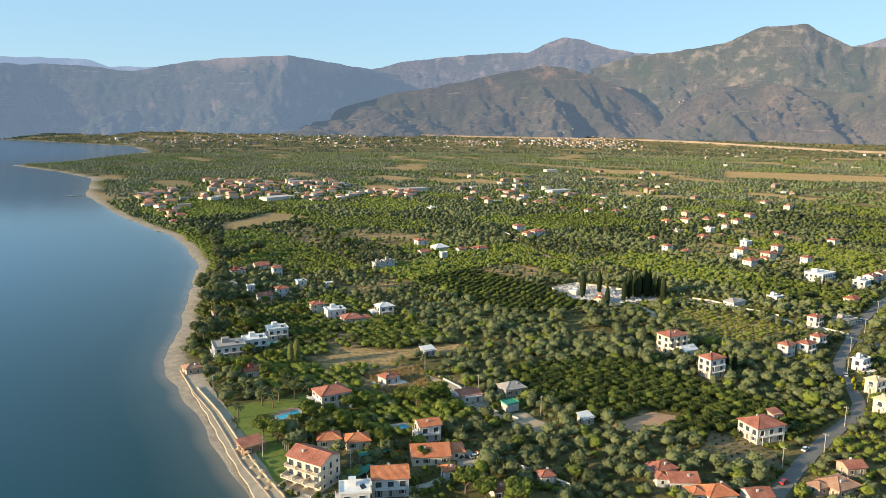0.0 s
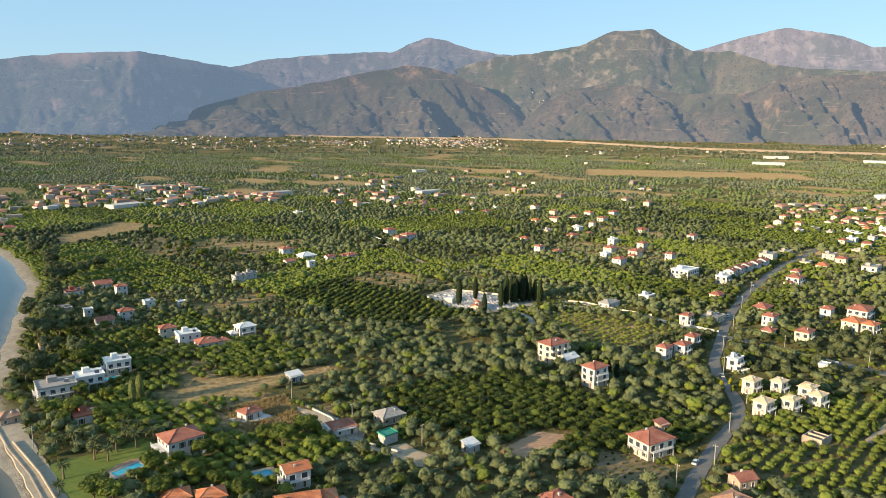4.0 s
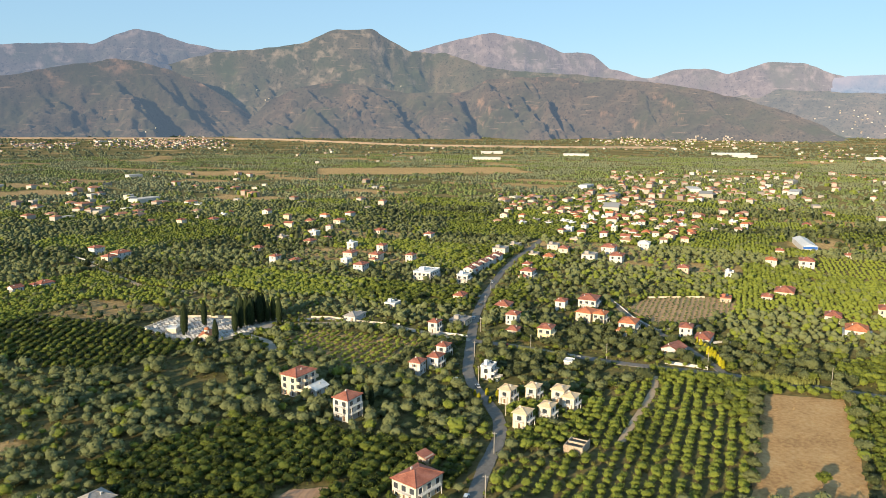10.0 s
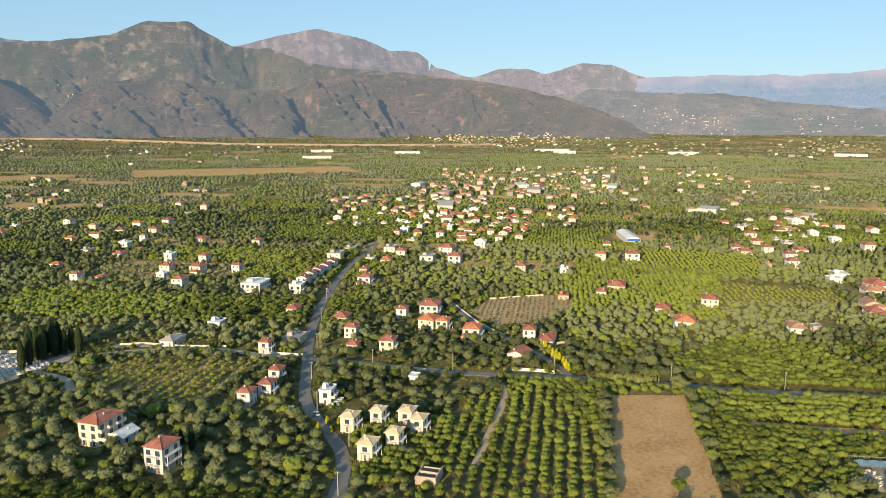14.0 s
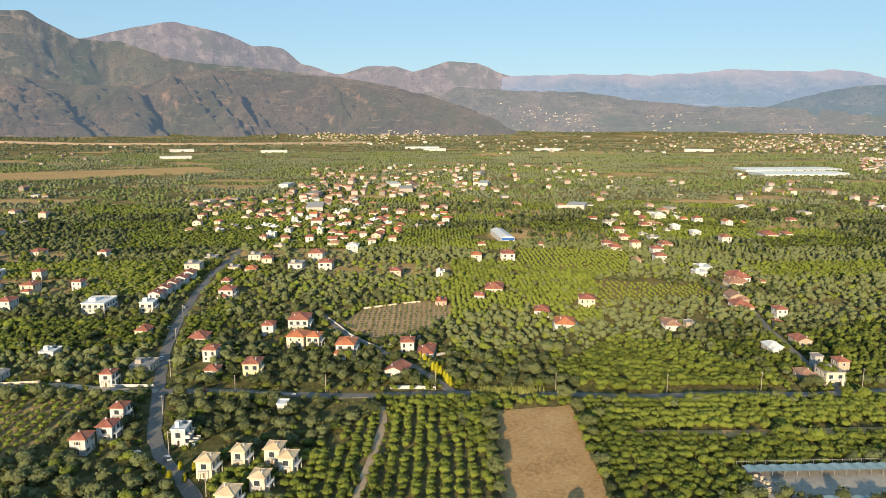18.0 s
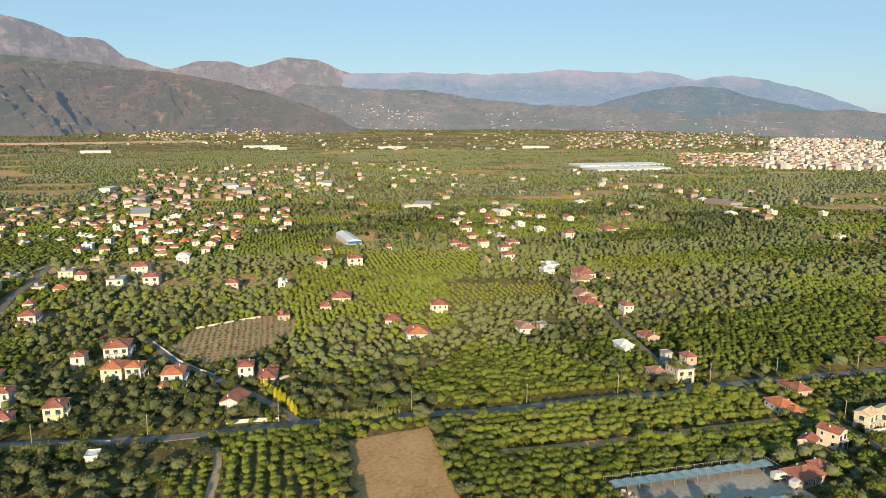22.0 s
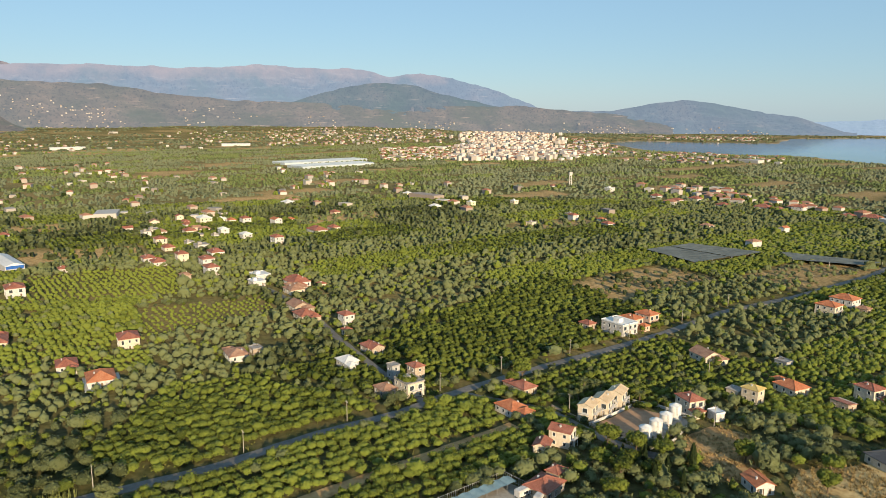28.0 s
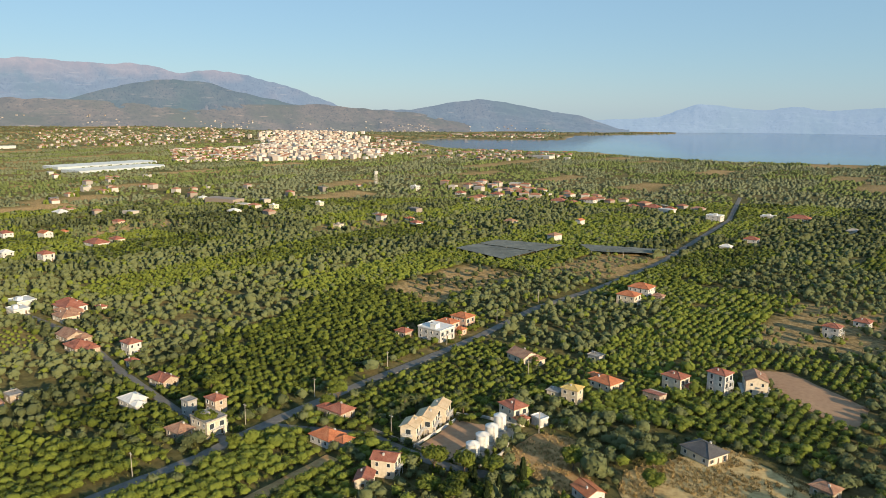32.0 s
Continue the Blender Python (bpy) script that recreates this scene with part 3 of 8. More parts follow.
def mountain(label, crest, near, far, mat, seed, gully=0.35, spacing=3.0, slant=1.5, bulge=1.25, cliff=0.0, rows=64, back=1.2, ridges=(), sway=()):
    """A range whose crest stands at the given bearings and angles of elevation over the flight. Rounded spurs run down to the plain,
    parted by narrow slanting gullies. bulge over 1: steep below and flattening towards the top; under 1: the other way.
    ridges: (bearing, how far it stands out, width to the west, width to the east, lean) of the great spurs.
    sway: (bearing, metres) by which the face comes forward or falls back."""
    az = np.arange(crest[0][0] - 0.5, crest[-1][0] + 0.5, 0.14)
    top = np.interp(az, [c[0] for c in crest], [c[1] for c in crest])
    ease = np.ones(5) / 5
    top = np.convolve(np.pad(top, 2, mode="edge"), ease, mode="valid")
    top = top + 0.2 * (fbm(az * 1.1, az * 0 + seed, 4, seed) - 0.5)
    s = np.concatenate([np.linspace(0, 1, rows), [1.0, 1.06, back]])
    S, A = np.meshgrid(s, az, indexing="ij")
    T = np.broadcast_to(top, S.shape)
    up = np.clip(S, 0, 1)

    def spurs(gap, k, along, power):
        u = (A + slant * up) / gap + 0.9 * fbm(A / gap * 0.6, up * 1.6, 3, seed + k)
        v = up * along * 0.6 + 0.3 * fbm(A / gap, up * 3, 2, seed + k + 5)
        return np.clip(np.abs(2 * fbm(u * 0.62, v, 2, seed + k + 9) - 1) * 2.4, 0, 1) ** power

    form = 0.55 * spurs(spacing, 1, 0.5, 0.7) + 0.3 * spurs(spacing * 0.45, 2, 1.1, 0.7) + 0.15 * spurs(spacing * 0.2, 3, 2.6, 0.8)
    shelf = fbm(A / 7.0, up * 2.2, 3, seed + 40)
    body = 1 - (1 - up) ** bulge if bulge >= 1 else up ** (1 / bulge)
    body = body + 0.34 * up * (1 - up) * 4 * (fbm(A / 4.0 + 0.3 * up, up * 2.6, 4, seed + 12) - 0.5)
    steps = body * 6 + 2.5 * shelf   # benches and terraces
    body = body + 0.045 * mid_slope(up) * np.sin(2 * np.pi * steps) * (shelf > 0.4)
    if cliff:
        body = (1 - cliff) * body + cliff / (1 + np.exp(-(up - 0.66) * 18))
    R = near + (far - near) * S + 260 * (0.5 - fbm(A / spacing * 0.6, up, 2, seed + 1)) * (1 - up)
    shift = np.interp(A, [p[0] for p in sway], [p[1] for p in sway]) if sway else 0 * A
    R = R + shift * up**0.6
    x, y = MID[0] + R * np.sin(np.radians(A)), MID[1] + R * np.cos(np.radians(A))
    mid = (up * (1 - up)) ** 0.6 * 2.0
    rough = 1 - np.abs(2 * fbm(A * 1.5, up * 9, 5, seed + 6) - 1)
    height = body - gully * mid * (1 - form) * 0.72 - 0.16 * mid * (1 - rough)
    for at, out, west, east, lean in ridges:
        off = A - at - lean * (1 - up)
        bulk = np.where(off < 0, np.exp(-np.abs(off / west) ** 1.3), np.exp(-np.abs(off / east) ** 1.1))
        height = height + out * mid * (bulk - 0.35)
    height = np.where(S > 1, 1 - (S - 1) * 1.6, height)
    crest_z = 117 + (far + shift) * np.tan(np.radians(T))
    base = land_height(x, y) - 6
    z = np.maximum(base + (crest_z - base) * height, base - 10)
    me = grid_mesh("mountain", np.stack([x, y, z], -1).reshape(-1, 3), len(s), len(az), False, skip=rows - 1)
    me.flip_normals()
    ob = new("mountain", me)
    me.materials.append(mat)
    RANGES.append(ob)
    return tagged(ob, label, "mountain", "mountain ranges", "structure")


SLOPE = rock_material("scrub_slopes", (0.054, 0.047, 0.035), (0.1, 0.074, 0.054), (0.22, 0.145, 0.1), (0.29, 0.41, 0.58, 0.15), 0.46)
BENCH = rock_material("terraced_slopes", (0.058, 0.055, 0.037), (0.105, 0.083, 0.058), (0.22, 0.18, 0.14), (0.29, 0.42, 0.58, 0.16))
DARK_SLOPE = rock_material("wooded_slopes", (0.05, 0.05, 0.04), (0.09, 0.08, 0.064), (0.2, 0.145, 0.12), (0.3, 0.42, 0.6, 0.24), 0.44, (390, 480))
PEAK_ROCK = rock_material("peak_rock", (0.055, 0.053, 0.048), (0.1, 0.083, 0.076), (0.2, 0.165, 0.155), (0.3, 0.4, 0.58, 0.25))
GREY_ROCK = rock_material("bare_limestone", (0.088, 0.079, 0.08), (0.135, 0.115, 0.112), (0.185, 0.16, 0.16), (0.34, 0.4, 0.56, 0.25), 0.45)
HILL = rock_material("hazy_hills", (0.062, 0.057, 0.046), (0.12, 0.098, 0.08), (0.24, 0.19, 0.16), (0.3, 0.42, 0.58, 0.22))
# on the farthest ranges the haze is in the blue base colours too
FAR_ROCK = rock_material("hazy_blue_range", (0.045, 0.058, 0.072), (0.08, 0.08, 0.085), (0.135, 0.108, 0.104), (0.33, 0.45, 0.64, 0.42), 0.3, (285, 400))
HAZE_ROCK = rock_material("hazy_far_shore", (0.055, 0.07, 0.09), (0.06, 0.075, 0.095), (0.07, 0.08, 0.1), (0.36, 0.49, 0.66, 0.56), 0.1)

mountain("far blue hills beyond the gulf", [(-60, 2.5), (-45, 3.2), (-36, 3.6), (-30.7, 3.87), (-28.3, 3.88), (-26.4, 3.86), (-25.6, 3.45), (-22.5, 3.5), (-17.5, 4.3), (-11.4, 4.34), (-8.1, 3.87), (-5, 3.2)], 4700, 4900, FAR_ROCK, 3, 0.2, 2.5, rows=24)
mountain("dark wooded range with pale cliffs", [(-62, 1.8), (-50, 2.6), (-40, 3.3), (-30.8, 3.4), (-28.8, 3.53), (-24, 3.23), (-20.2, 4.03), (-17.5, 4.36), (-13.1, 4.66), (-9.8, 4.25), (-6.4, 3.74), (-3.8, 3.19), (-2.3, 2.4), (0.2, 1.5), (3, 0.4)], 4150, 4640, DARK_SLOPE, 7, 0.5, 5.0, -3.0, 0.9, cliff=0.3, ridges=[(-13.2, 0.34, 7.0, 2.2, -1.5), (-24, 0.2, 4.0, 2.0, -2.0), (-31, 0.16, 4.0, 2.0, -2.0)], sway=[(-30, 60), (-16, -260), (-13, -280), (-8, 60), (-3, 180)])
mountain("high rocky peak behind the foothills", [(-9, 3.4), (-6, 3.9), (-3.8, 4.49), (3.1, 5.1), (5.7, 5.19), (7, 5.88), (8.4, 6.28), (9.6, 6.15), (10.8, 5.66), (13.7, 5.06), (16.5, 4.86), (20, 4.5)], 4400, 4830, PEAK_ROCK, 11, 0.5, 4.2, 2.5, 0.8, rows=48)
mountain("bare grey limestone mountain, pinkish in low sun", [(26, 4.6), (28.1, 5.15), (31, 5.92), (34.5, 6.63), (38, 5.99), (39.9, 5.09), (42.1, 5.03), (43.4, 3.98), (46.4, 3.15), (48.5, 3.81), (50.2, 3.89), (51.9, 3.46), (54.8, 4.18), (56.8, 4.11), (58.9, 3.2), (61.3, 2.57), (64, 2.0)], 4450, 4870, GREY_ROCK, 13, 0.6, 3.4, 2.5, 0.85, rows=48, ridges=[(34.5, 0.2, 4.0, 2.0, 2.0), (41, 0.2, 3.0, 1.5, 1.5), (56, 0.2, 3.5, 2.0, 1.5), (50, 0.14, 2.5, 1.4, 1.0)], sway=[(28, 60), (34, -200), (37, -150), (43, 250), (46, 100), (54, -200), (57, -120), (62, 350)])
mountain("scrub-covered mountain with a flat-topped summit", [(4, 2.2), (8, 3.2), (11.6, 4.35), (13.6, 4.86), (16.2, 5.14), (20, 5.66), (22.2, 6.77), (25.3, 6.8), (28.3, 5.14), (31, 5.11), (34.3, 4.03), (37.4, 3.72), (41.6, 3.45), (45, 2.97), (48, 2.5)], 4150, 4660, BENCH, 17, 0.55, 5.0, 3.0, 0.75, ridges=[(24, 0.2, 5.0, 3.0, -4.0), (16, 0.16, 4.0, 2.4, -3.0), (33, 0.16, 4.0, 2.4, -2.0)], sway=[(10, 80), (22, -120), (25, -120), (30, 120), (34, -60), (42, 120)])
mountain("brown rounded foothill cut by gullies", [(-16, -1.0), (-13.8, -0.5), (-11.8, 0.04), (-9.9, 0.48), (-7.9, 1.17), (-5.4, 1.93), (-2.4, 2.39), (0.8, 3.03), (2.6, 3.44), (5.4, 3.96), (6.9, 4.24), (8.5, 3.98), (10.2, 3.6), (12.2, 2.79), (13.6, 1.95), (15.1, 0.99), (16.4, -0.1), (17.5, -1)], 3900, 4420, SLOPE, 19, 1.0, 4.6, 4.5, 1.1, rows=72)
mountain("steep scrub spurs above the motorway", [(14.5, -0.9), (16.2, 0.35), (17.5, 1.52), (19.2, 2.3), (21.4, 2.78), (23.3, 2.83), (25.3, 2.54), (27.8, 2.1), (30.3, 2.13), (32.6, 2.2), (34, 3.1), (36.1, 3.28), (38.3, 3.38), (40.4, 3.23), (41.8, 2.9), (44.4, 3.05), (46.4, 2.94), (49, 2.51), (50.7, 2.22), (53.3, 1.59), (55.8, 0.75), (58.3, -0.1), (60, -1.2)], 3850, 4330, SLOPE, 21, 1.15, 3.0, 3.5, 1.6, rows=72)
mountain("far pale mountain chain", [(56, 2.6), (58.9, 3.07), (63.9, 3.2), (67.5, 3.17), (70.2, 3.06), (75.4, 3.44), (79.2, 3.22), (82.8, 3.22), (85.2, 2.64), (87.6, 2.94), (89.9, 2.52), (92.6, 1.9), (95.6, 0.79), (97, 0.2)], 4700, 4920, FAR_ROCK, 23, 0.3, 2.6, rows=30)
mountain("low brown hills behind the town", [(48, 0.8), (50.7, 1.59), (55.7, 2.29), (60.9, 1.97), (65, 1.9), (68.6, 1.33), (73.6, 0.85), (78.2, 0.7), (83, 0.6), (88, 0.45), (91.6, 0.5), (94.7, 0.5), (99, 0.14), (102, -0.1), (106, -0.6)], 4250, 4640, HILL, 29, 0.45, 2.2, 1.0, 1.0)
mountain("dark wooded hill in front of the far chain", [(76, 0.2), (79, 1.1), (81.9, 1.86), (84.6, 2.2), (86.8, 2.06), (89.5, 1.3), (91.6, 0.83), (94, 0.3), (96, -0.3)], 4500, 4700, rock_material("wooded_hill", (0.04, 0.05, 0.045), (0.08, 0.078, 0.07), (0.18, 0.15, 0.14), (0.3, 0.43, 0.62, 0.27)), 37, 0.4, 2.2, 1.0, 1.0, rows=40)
# headland: blue of the haze painted into base colour and emission
mountain("wooded blue headland above the bay", [(96, -0.4), (99, 0.1), (101, 0.1), (103.2, 0.32), (105, 0.7), (107.2, 0.93), (109, 0.7), (111.2, 0.32), (114.9, -0.3), (118, -1.3)], 4420, 4690, rock_material("hazy_blue_headland", (0.045, 0.055, 0.06), (0.08, 0.078, 0.075), (0.18, 0.16, 0.15), (0.32, 0.45, 0.64, 0.33)), 41, 0.4, 2.0, 1.0, 1.0, rows=48)
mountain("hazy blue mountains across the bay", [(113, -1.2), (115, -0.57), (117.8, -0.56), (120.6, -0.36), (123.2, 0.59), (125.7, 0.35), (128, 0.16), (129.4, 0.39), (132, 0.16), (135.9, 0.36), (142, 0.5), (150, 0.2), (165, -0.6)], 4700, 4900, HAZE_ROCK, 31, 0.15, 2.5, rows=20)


# ---- roads and open plots ----
def ribbon(name, points, width, mat, z, label, category, step=4.0):
    pts, out = [Vector((*p, 0)) for p in points], []
    for a, b in zip(pts, pts[1:]):
        n = max(1, int((b - a).length / step))
        out += [a.lerp(b, k / n) for k in range(n)]
    out.append(pts[-1])
    for _ in range(3):
        out = [out[0]] + [(a + b * 2 + c) / 4 for a, b, c in zip(out, out[1:], out[2:])] + [out[-1]]
    bm = bmesh.new()
    last = None
    for i, p in enumerate(out):
        d = (out[min(i + 1, len(out) - 1)] - out[max(i - 1, 0)]).normalized()
        side = Vector((-d.y, d.x, 0)) * (width / 2)
        w = 1 + 0.06 * math.sin(i * 1.7)
        row = [bm.verts.new((q.x, q.y, z - drop)) for q, drop in ((p + side * w * 1.06, 0.3), (p + side * w, 0), (p, -0.03), (p - side * w, 0), (p - side * w * 1.06, 0.3))]
        if last:
            for k in range(4):
                bm.faces.new((last[k], last[k + 1], row[k + 1], row[k]))
        last = row
    bmesh.ops.recalc_face_normals(bm, faces=bm.faces)
    me = bpy.data.meshes.new(name)
    bm.to_mesh(me)
    bm.free()
    me.materials.append(mat)
    return tagged(new(name, me), label, category, kind="structure")


for k, (key, (pts, width)) in enumerate(ROADS.items()):
    ribbon("road", pts, width, PAVING if key in ("west", "chapel") else ASPHALT, 0.10 + 0.012 * k, "worn grey asphalt country road between orchards", "road")
for k, (key, (pts, width)) in enumerate(TRACKS.items()):
    ribbon("track", pts, width, SAND if key == "shore" else PAVING if key == "pool" else STUBBLE if key == "between" else DIRT, 0.08 + 0.011 * k, "pale unpaved lane beside the plots", "track")


def plot(name, points, mat, z, label, category, furrow=None, step=3.0):
    """A piece of open ground, fanned from its outline and lightly uneven; furrow: (turn, spacing, height) of ploughed rows."""
    xs, ys = [p[0] for p in points], [p[1] for p in points]
    n, m = int((max(xs) - min(xs)) / step) + 2, int((max(ys) - min(ys)) / step) + 2
    bm = bmesh.new()
    ring = [bm.verts.new((*p, z)) for p in points]
    bm.faces.new(ring)
    for axis, lo, count in ((0, min(xs), n), (1, min(ys), m)):
        for k in range(1, count):
            co = Vector((lo + k * step, 0, 0)) if axis == 0 else Vector((0, lo + k * step, 0))
            no = Vector((1, 0, 0)) if axis == 0 else Vector((0, 1, 0))
            bmesh.ops.bisect_plane(bm, geom=bm.verts[:] + bm.edges[:] + bm.faces[:], plane_co=co, plane_no=no)
    for v in bm.verts:
        edge = any(len(e.link_faces) == 1 for e in v.link_edges)
        v.co.z = z - 0.12 if edge else z + 0.08 * noise.noise(v.co * 0.15)
        if furrow and not edge:
            turn, gap, high = furrow
            v.co.z += high * math.sin((v.co.x * math.cos(turn) + v.co.y * math.sin(turn)) * 2 * math.pi / gap)
        if edge:
            v.co.x += 1.2 * noise.noise(v.co * 0.2)
            v.co.y += 1.2 * noise.noise(v.co * 0.2 + Vector((9, 0, 0)))
    me = bpy.data.meshes.new(name)
    bmesh.ops.recalc_face_normals(bm, faces=bm.faces)
    bm.to_mesh(me)
    bm.free()
    me.materials.append(mat)
    return tagged(new(name, me), label, category, kind="structure")


plot("field", BARE["stubble"], STUBBLE, 0.12, "harvested ochre stubble field with wheel marks", "field", (PARCEL_TURN, 9.0, 0.05), 2.5)
plot("field", BARE["plough"], VINE_SOIL, 0.12, "bare brown field with low rows of young vines", "field", (PARCEL_TURN, 4.5, 0.12), 1.2)
plot("field", BARE["hay"], STUBBLE, 0.12, "bare dry brown plot beside the tank yard", "field")
plot("field", BARE["hay_near"], STRAW, 0.12, "tall dry yellow grass on waste ground", "field")
plot("field", BARE["fallow"], SOIL, 0.12, "bare fallow earth beside a meadow", "field")
plot("yard", BARE["yard"], PAVING, 0.12, "pale gravel yard of the plant nursery", "yard")
plot("yard", [(360, 62), (367, 69), (390, 43), (384, 36)], PAVING, 0.12, "concrete apron under the storage tanks", "yard")
plot("yard", [(379, 77), (368, 69), (390, 45), (398, 57)], SOIL, 0.12, "bare brown earth yard between white walls", "yard")
plot("cemetery_ground", BARE["graves"], PAVING, 0.12, "pale paved ground of the walled cemetery", "cemetery")
plot("lawn", BARE["lawn"], LAWN, 0.12, "green mown lawn by the beach", "lawn")
plot("court", BARE["court"], PAVING, 0.12, "pale concrete court beside a villa", "yard")
plot("court", BARE["parking"], PAVING, 0.12, "pale paved parking court with cars", "yard")
plot("field", BARE["allotment"], WEEDY, 0.12, "bare vegetable plot with low furrows", "field", (PARCEL_TURN, 2.4, 0.1), 1.2)
plot("field", BARE["brown_plot"], SOIL, 0.12, "freshly tilled brown plot among olive trees", "field", (PARCEL_TURN, 2.6, 0.1), 1.2)
plot("garden_ground", BARE["garden"], DIRT, 0.12, "fenced vegetable garden of bare earth", "garden")


# ---- buildings ----
def box(bm, x0, x1, y0, y1, z0, z1, slot=0):
    v = [bm.verts.new(p) for p in ((x0, y0, z0), (x1, y0, z0), (x1, y1, z0), (x0, y1, z0), (x0, y0, z1), (x1, y0, z1), (x1, y1, z1), (x0, y1, z1))]
    for f in ((3, 2, 1, 0), (4, 5, 6, 7), (0, 1, 5, 4), (1, 2, 6, 5), (2, 3, 7, 6), (3, 0, 4, 7)):
        bm.faces.new([v[i] for i in f]).material_index = slot


def finish(name, bm, mats):
    me = bpy.data.meshes.new(name)
    bmesh.ops.recalc_face_normals(bm, faces=bm.faces)
    bm.to_mesh(me)
    bm.free()
    for m in mats if isinstance(mats, (list, tuple)) else [mats]:
        me.materials.append(m)
    return me


def part(name, bm, mat, parent, label=""):
    ob = new(name, finish(name, bm, mat))
    ob.parent = parent
    return tagged(ob, label) if label else ob


def placed(name, me, parent, m):
    ob = new(name, me)
    ob.parent = parent
    ob.matrix_basis = m
    return ob


def window_mesh(w, h):
    """Frame and sill round a recessed pane, in one piece."""
    bm = bmesh.new()
    t = 0.1
    rings = []
    for hw, z0, z1, y in ((w / 2 + t, -t, h + t, 0.02), (w / 2 + t, -t, h + t, -0.08), (w / 2, 0, h, -0.08), (w / 2, 0, h, -0.02)):
        rings.append([bm.verts.new(p) for p in ((-hw, y, z0), (hw, y, z0), (hw, y, z1), (-hw, y, z1))])
    rings[1][0].co.y = rings[1][1].co.y = -0.15
    for a, b in zip(rings, rings[1:]):
        for i in range(4):
            bm.faces.new((a[i], a[(i + 1) % 4], b[(i + 1) % 4], b[i]))
    bm.faces.new(rings[3]).material_index = 1
    return finish("window", bm, [FRAME_WHITE, GLASS])


def shutter_mesh(h):
    bm = bmesh.new()
    box(bm, -0.24, 0.24, -0.1, -0.03, 0, h)
    return finish("shutter", bm, SHUTTER)


WINDOWS = {"small": window_mesh(1.0, 1.2), "shuttered": window_mesh(1.0, 1.3), "wide": window_mesh(1.9, 2.0), "tall": window_mesh(1.1, 2.1)}
SHUTTERS = {"shuttered": shutter_mesh(1.3), "tall": shutter_mesh(2.1)}


DOOR = window_mesh(0.95, 2.1)
DOOR = DOOR.copy()
DOOR.name = "door"
DOOR.materials[1] = SHUTTER


def chimney_mesh():
    bm = bmesh.new()
    box(bm, -0.3, 0.3, -0.22, 0.22, -1.2, 0.5)
    box(bm, -0.36, 0.36, -0.28, 0.28, 0.5, 0.58)
    for s in (-1, 1):
        box(bm, s * 0.22 - 0.05, s * 0.22 + 0.05, -0.18, 0.18, 0.58, 0.75)
    box(bm, -0.34, 0.34, -0.26, 0.26, 0.75, 0.81)
    return finish("chimney", bm, WALL["white"])


CHIMNEY = chimney_mesh()


def heater_mesh():
    bm = bmesh.new()
    v = [bm.verts.new(p) for p in ((-0.9, -0.7, 0.1), (0.9, -0.7, 0.1), (0.9, 0.5, 1.0), (-0.9, 0.5, 1.0), (-0.9, -0.66, 0.02), (0.9, -0.66, 0.02), (0.9, 0.54, 0.92), (-0.9, 0.54, 0.92))]
    for f in ((0, 1, 2, 3), (7, 6, 5, 4), (0, 4, 5, 1), (1, 5, 6, 2), (2, 6, 7, 3), (3, 7, 4, 0)):
        bm.faces.new([v[i] for i in f]).material_index = 1
    geom = bmesh.ops.create_cone(bm, cap_ends=True, segments=12, radius1=0.28, radius2=0.28, depth=1.7, matrix=pose(0, 0.6, 1.1, 0, 90, 0))
    for x in (-0.7, 0.7):
        box(bm, x - 0.03, x + 0.03, 0.45, 0.55, 0, 0.95)
    return finish("solar_heater", bm, [METAL, GLASS])


HEATER = heater_mesh()


def pitched_roof(w, d, eave, kind, pitch=0.42, over=0.5, thick=0.16):
    """Hipped or gabled roof with overhanging eaves, a soffit and ridge caps; the ridge runs along the longer side."""
    bm = bmesh.new()
    along = w >= d
    L, B = (w, d) if along else (d, w)
    hl, hb = L / 2 + over, B / 2 + over
    rise = hb * pitch
    inset = 0.0 if kind == "gable" else min(hb, hl - 0.3)
    place = (lambda x, y, z: (x, y, z)) if along else (lambda x, y, z: (-y, x, z))
    loops = []
    for drop in (0, thick):
        z0, z1 = eave + 0.06 - drop, eave + 0.06 + rise - drop
        loops.append([bm.verts.new(place(*p)) for p in ((-hl, -hb, z0), (hl, -hb, z0), (hl, hb, z0), (-hl, hb, z0), (-hl + inset, 0, z1), (hl - inset, 0, z1))])
    for n, loop in enumerate(loops):
        for f in ((0, 1, 5, 4), (2, 3, 4, 5), (1, 2, 5), (3, 0, 4)):
            if kind == "gable" and len(f) == 3:
                continue
            bm.faces.new([loop[i] for i in f])
    a, b = loops
    rim = ((0, 1), (1, 5), (5, 2), (2, 3), (3, 4), (4, 0)) if kind == "gable" else ((0, 1), (1, 2), (2, 3), (3, 0))
    for i, j in rim:
        bm.faces.new((a[i], a[j], b[j], b[i]))
    caps = [(a[4].co, a[5].co)] + ([(a[i].co, a[4].co) for i in (0, 3)] + [(a[i].co, a[5].co) for i in (1, 2)] if kind != "gable" else [])
    for p, q in [(p.copy(), q.copy()) for p, q in caps]:
        length = (q - p).length
        if length > 0.5:
            m = Matrix.Translation((p + q) / 2 + Vector((0, 0, 0.03))) @ (q - p).to_track_quat("Z", "Y").to_matrix().to_4x4()
            bmesh.ops.create_cone(bm, cap_ends=True, segments=6, radius1=0.13, radius2=0.13, depth=length, matrix=m)
    return bm, rise, along


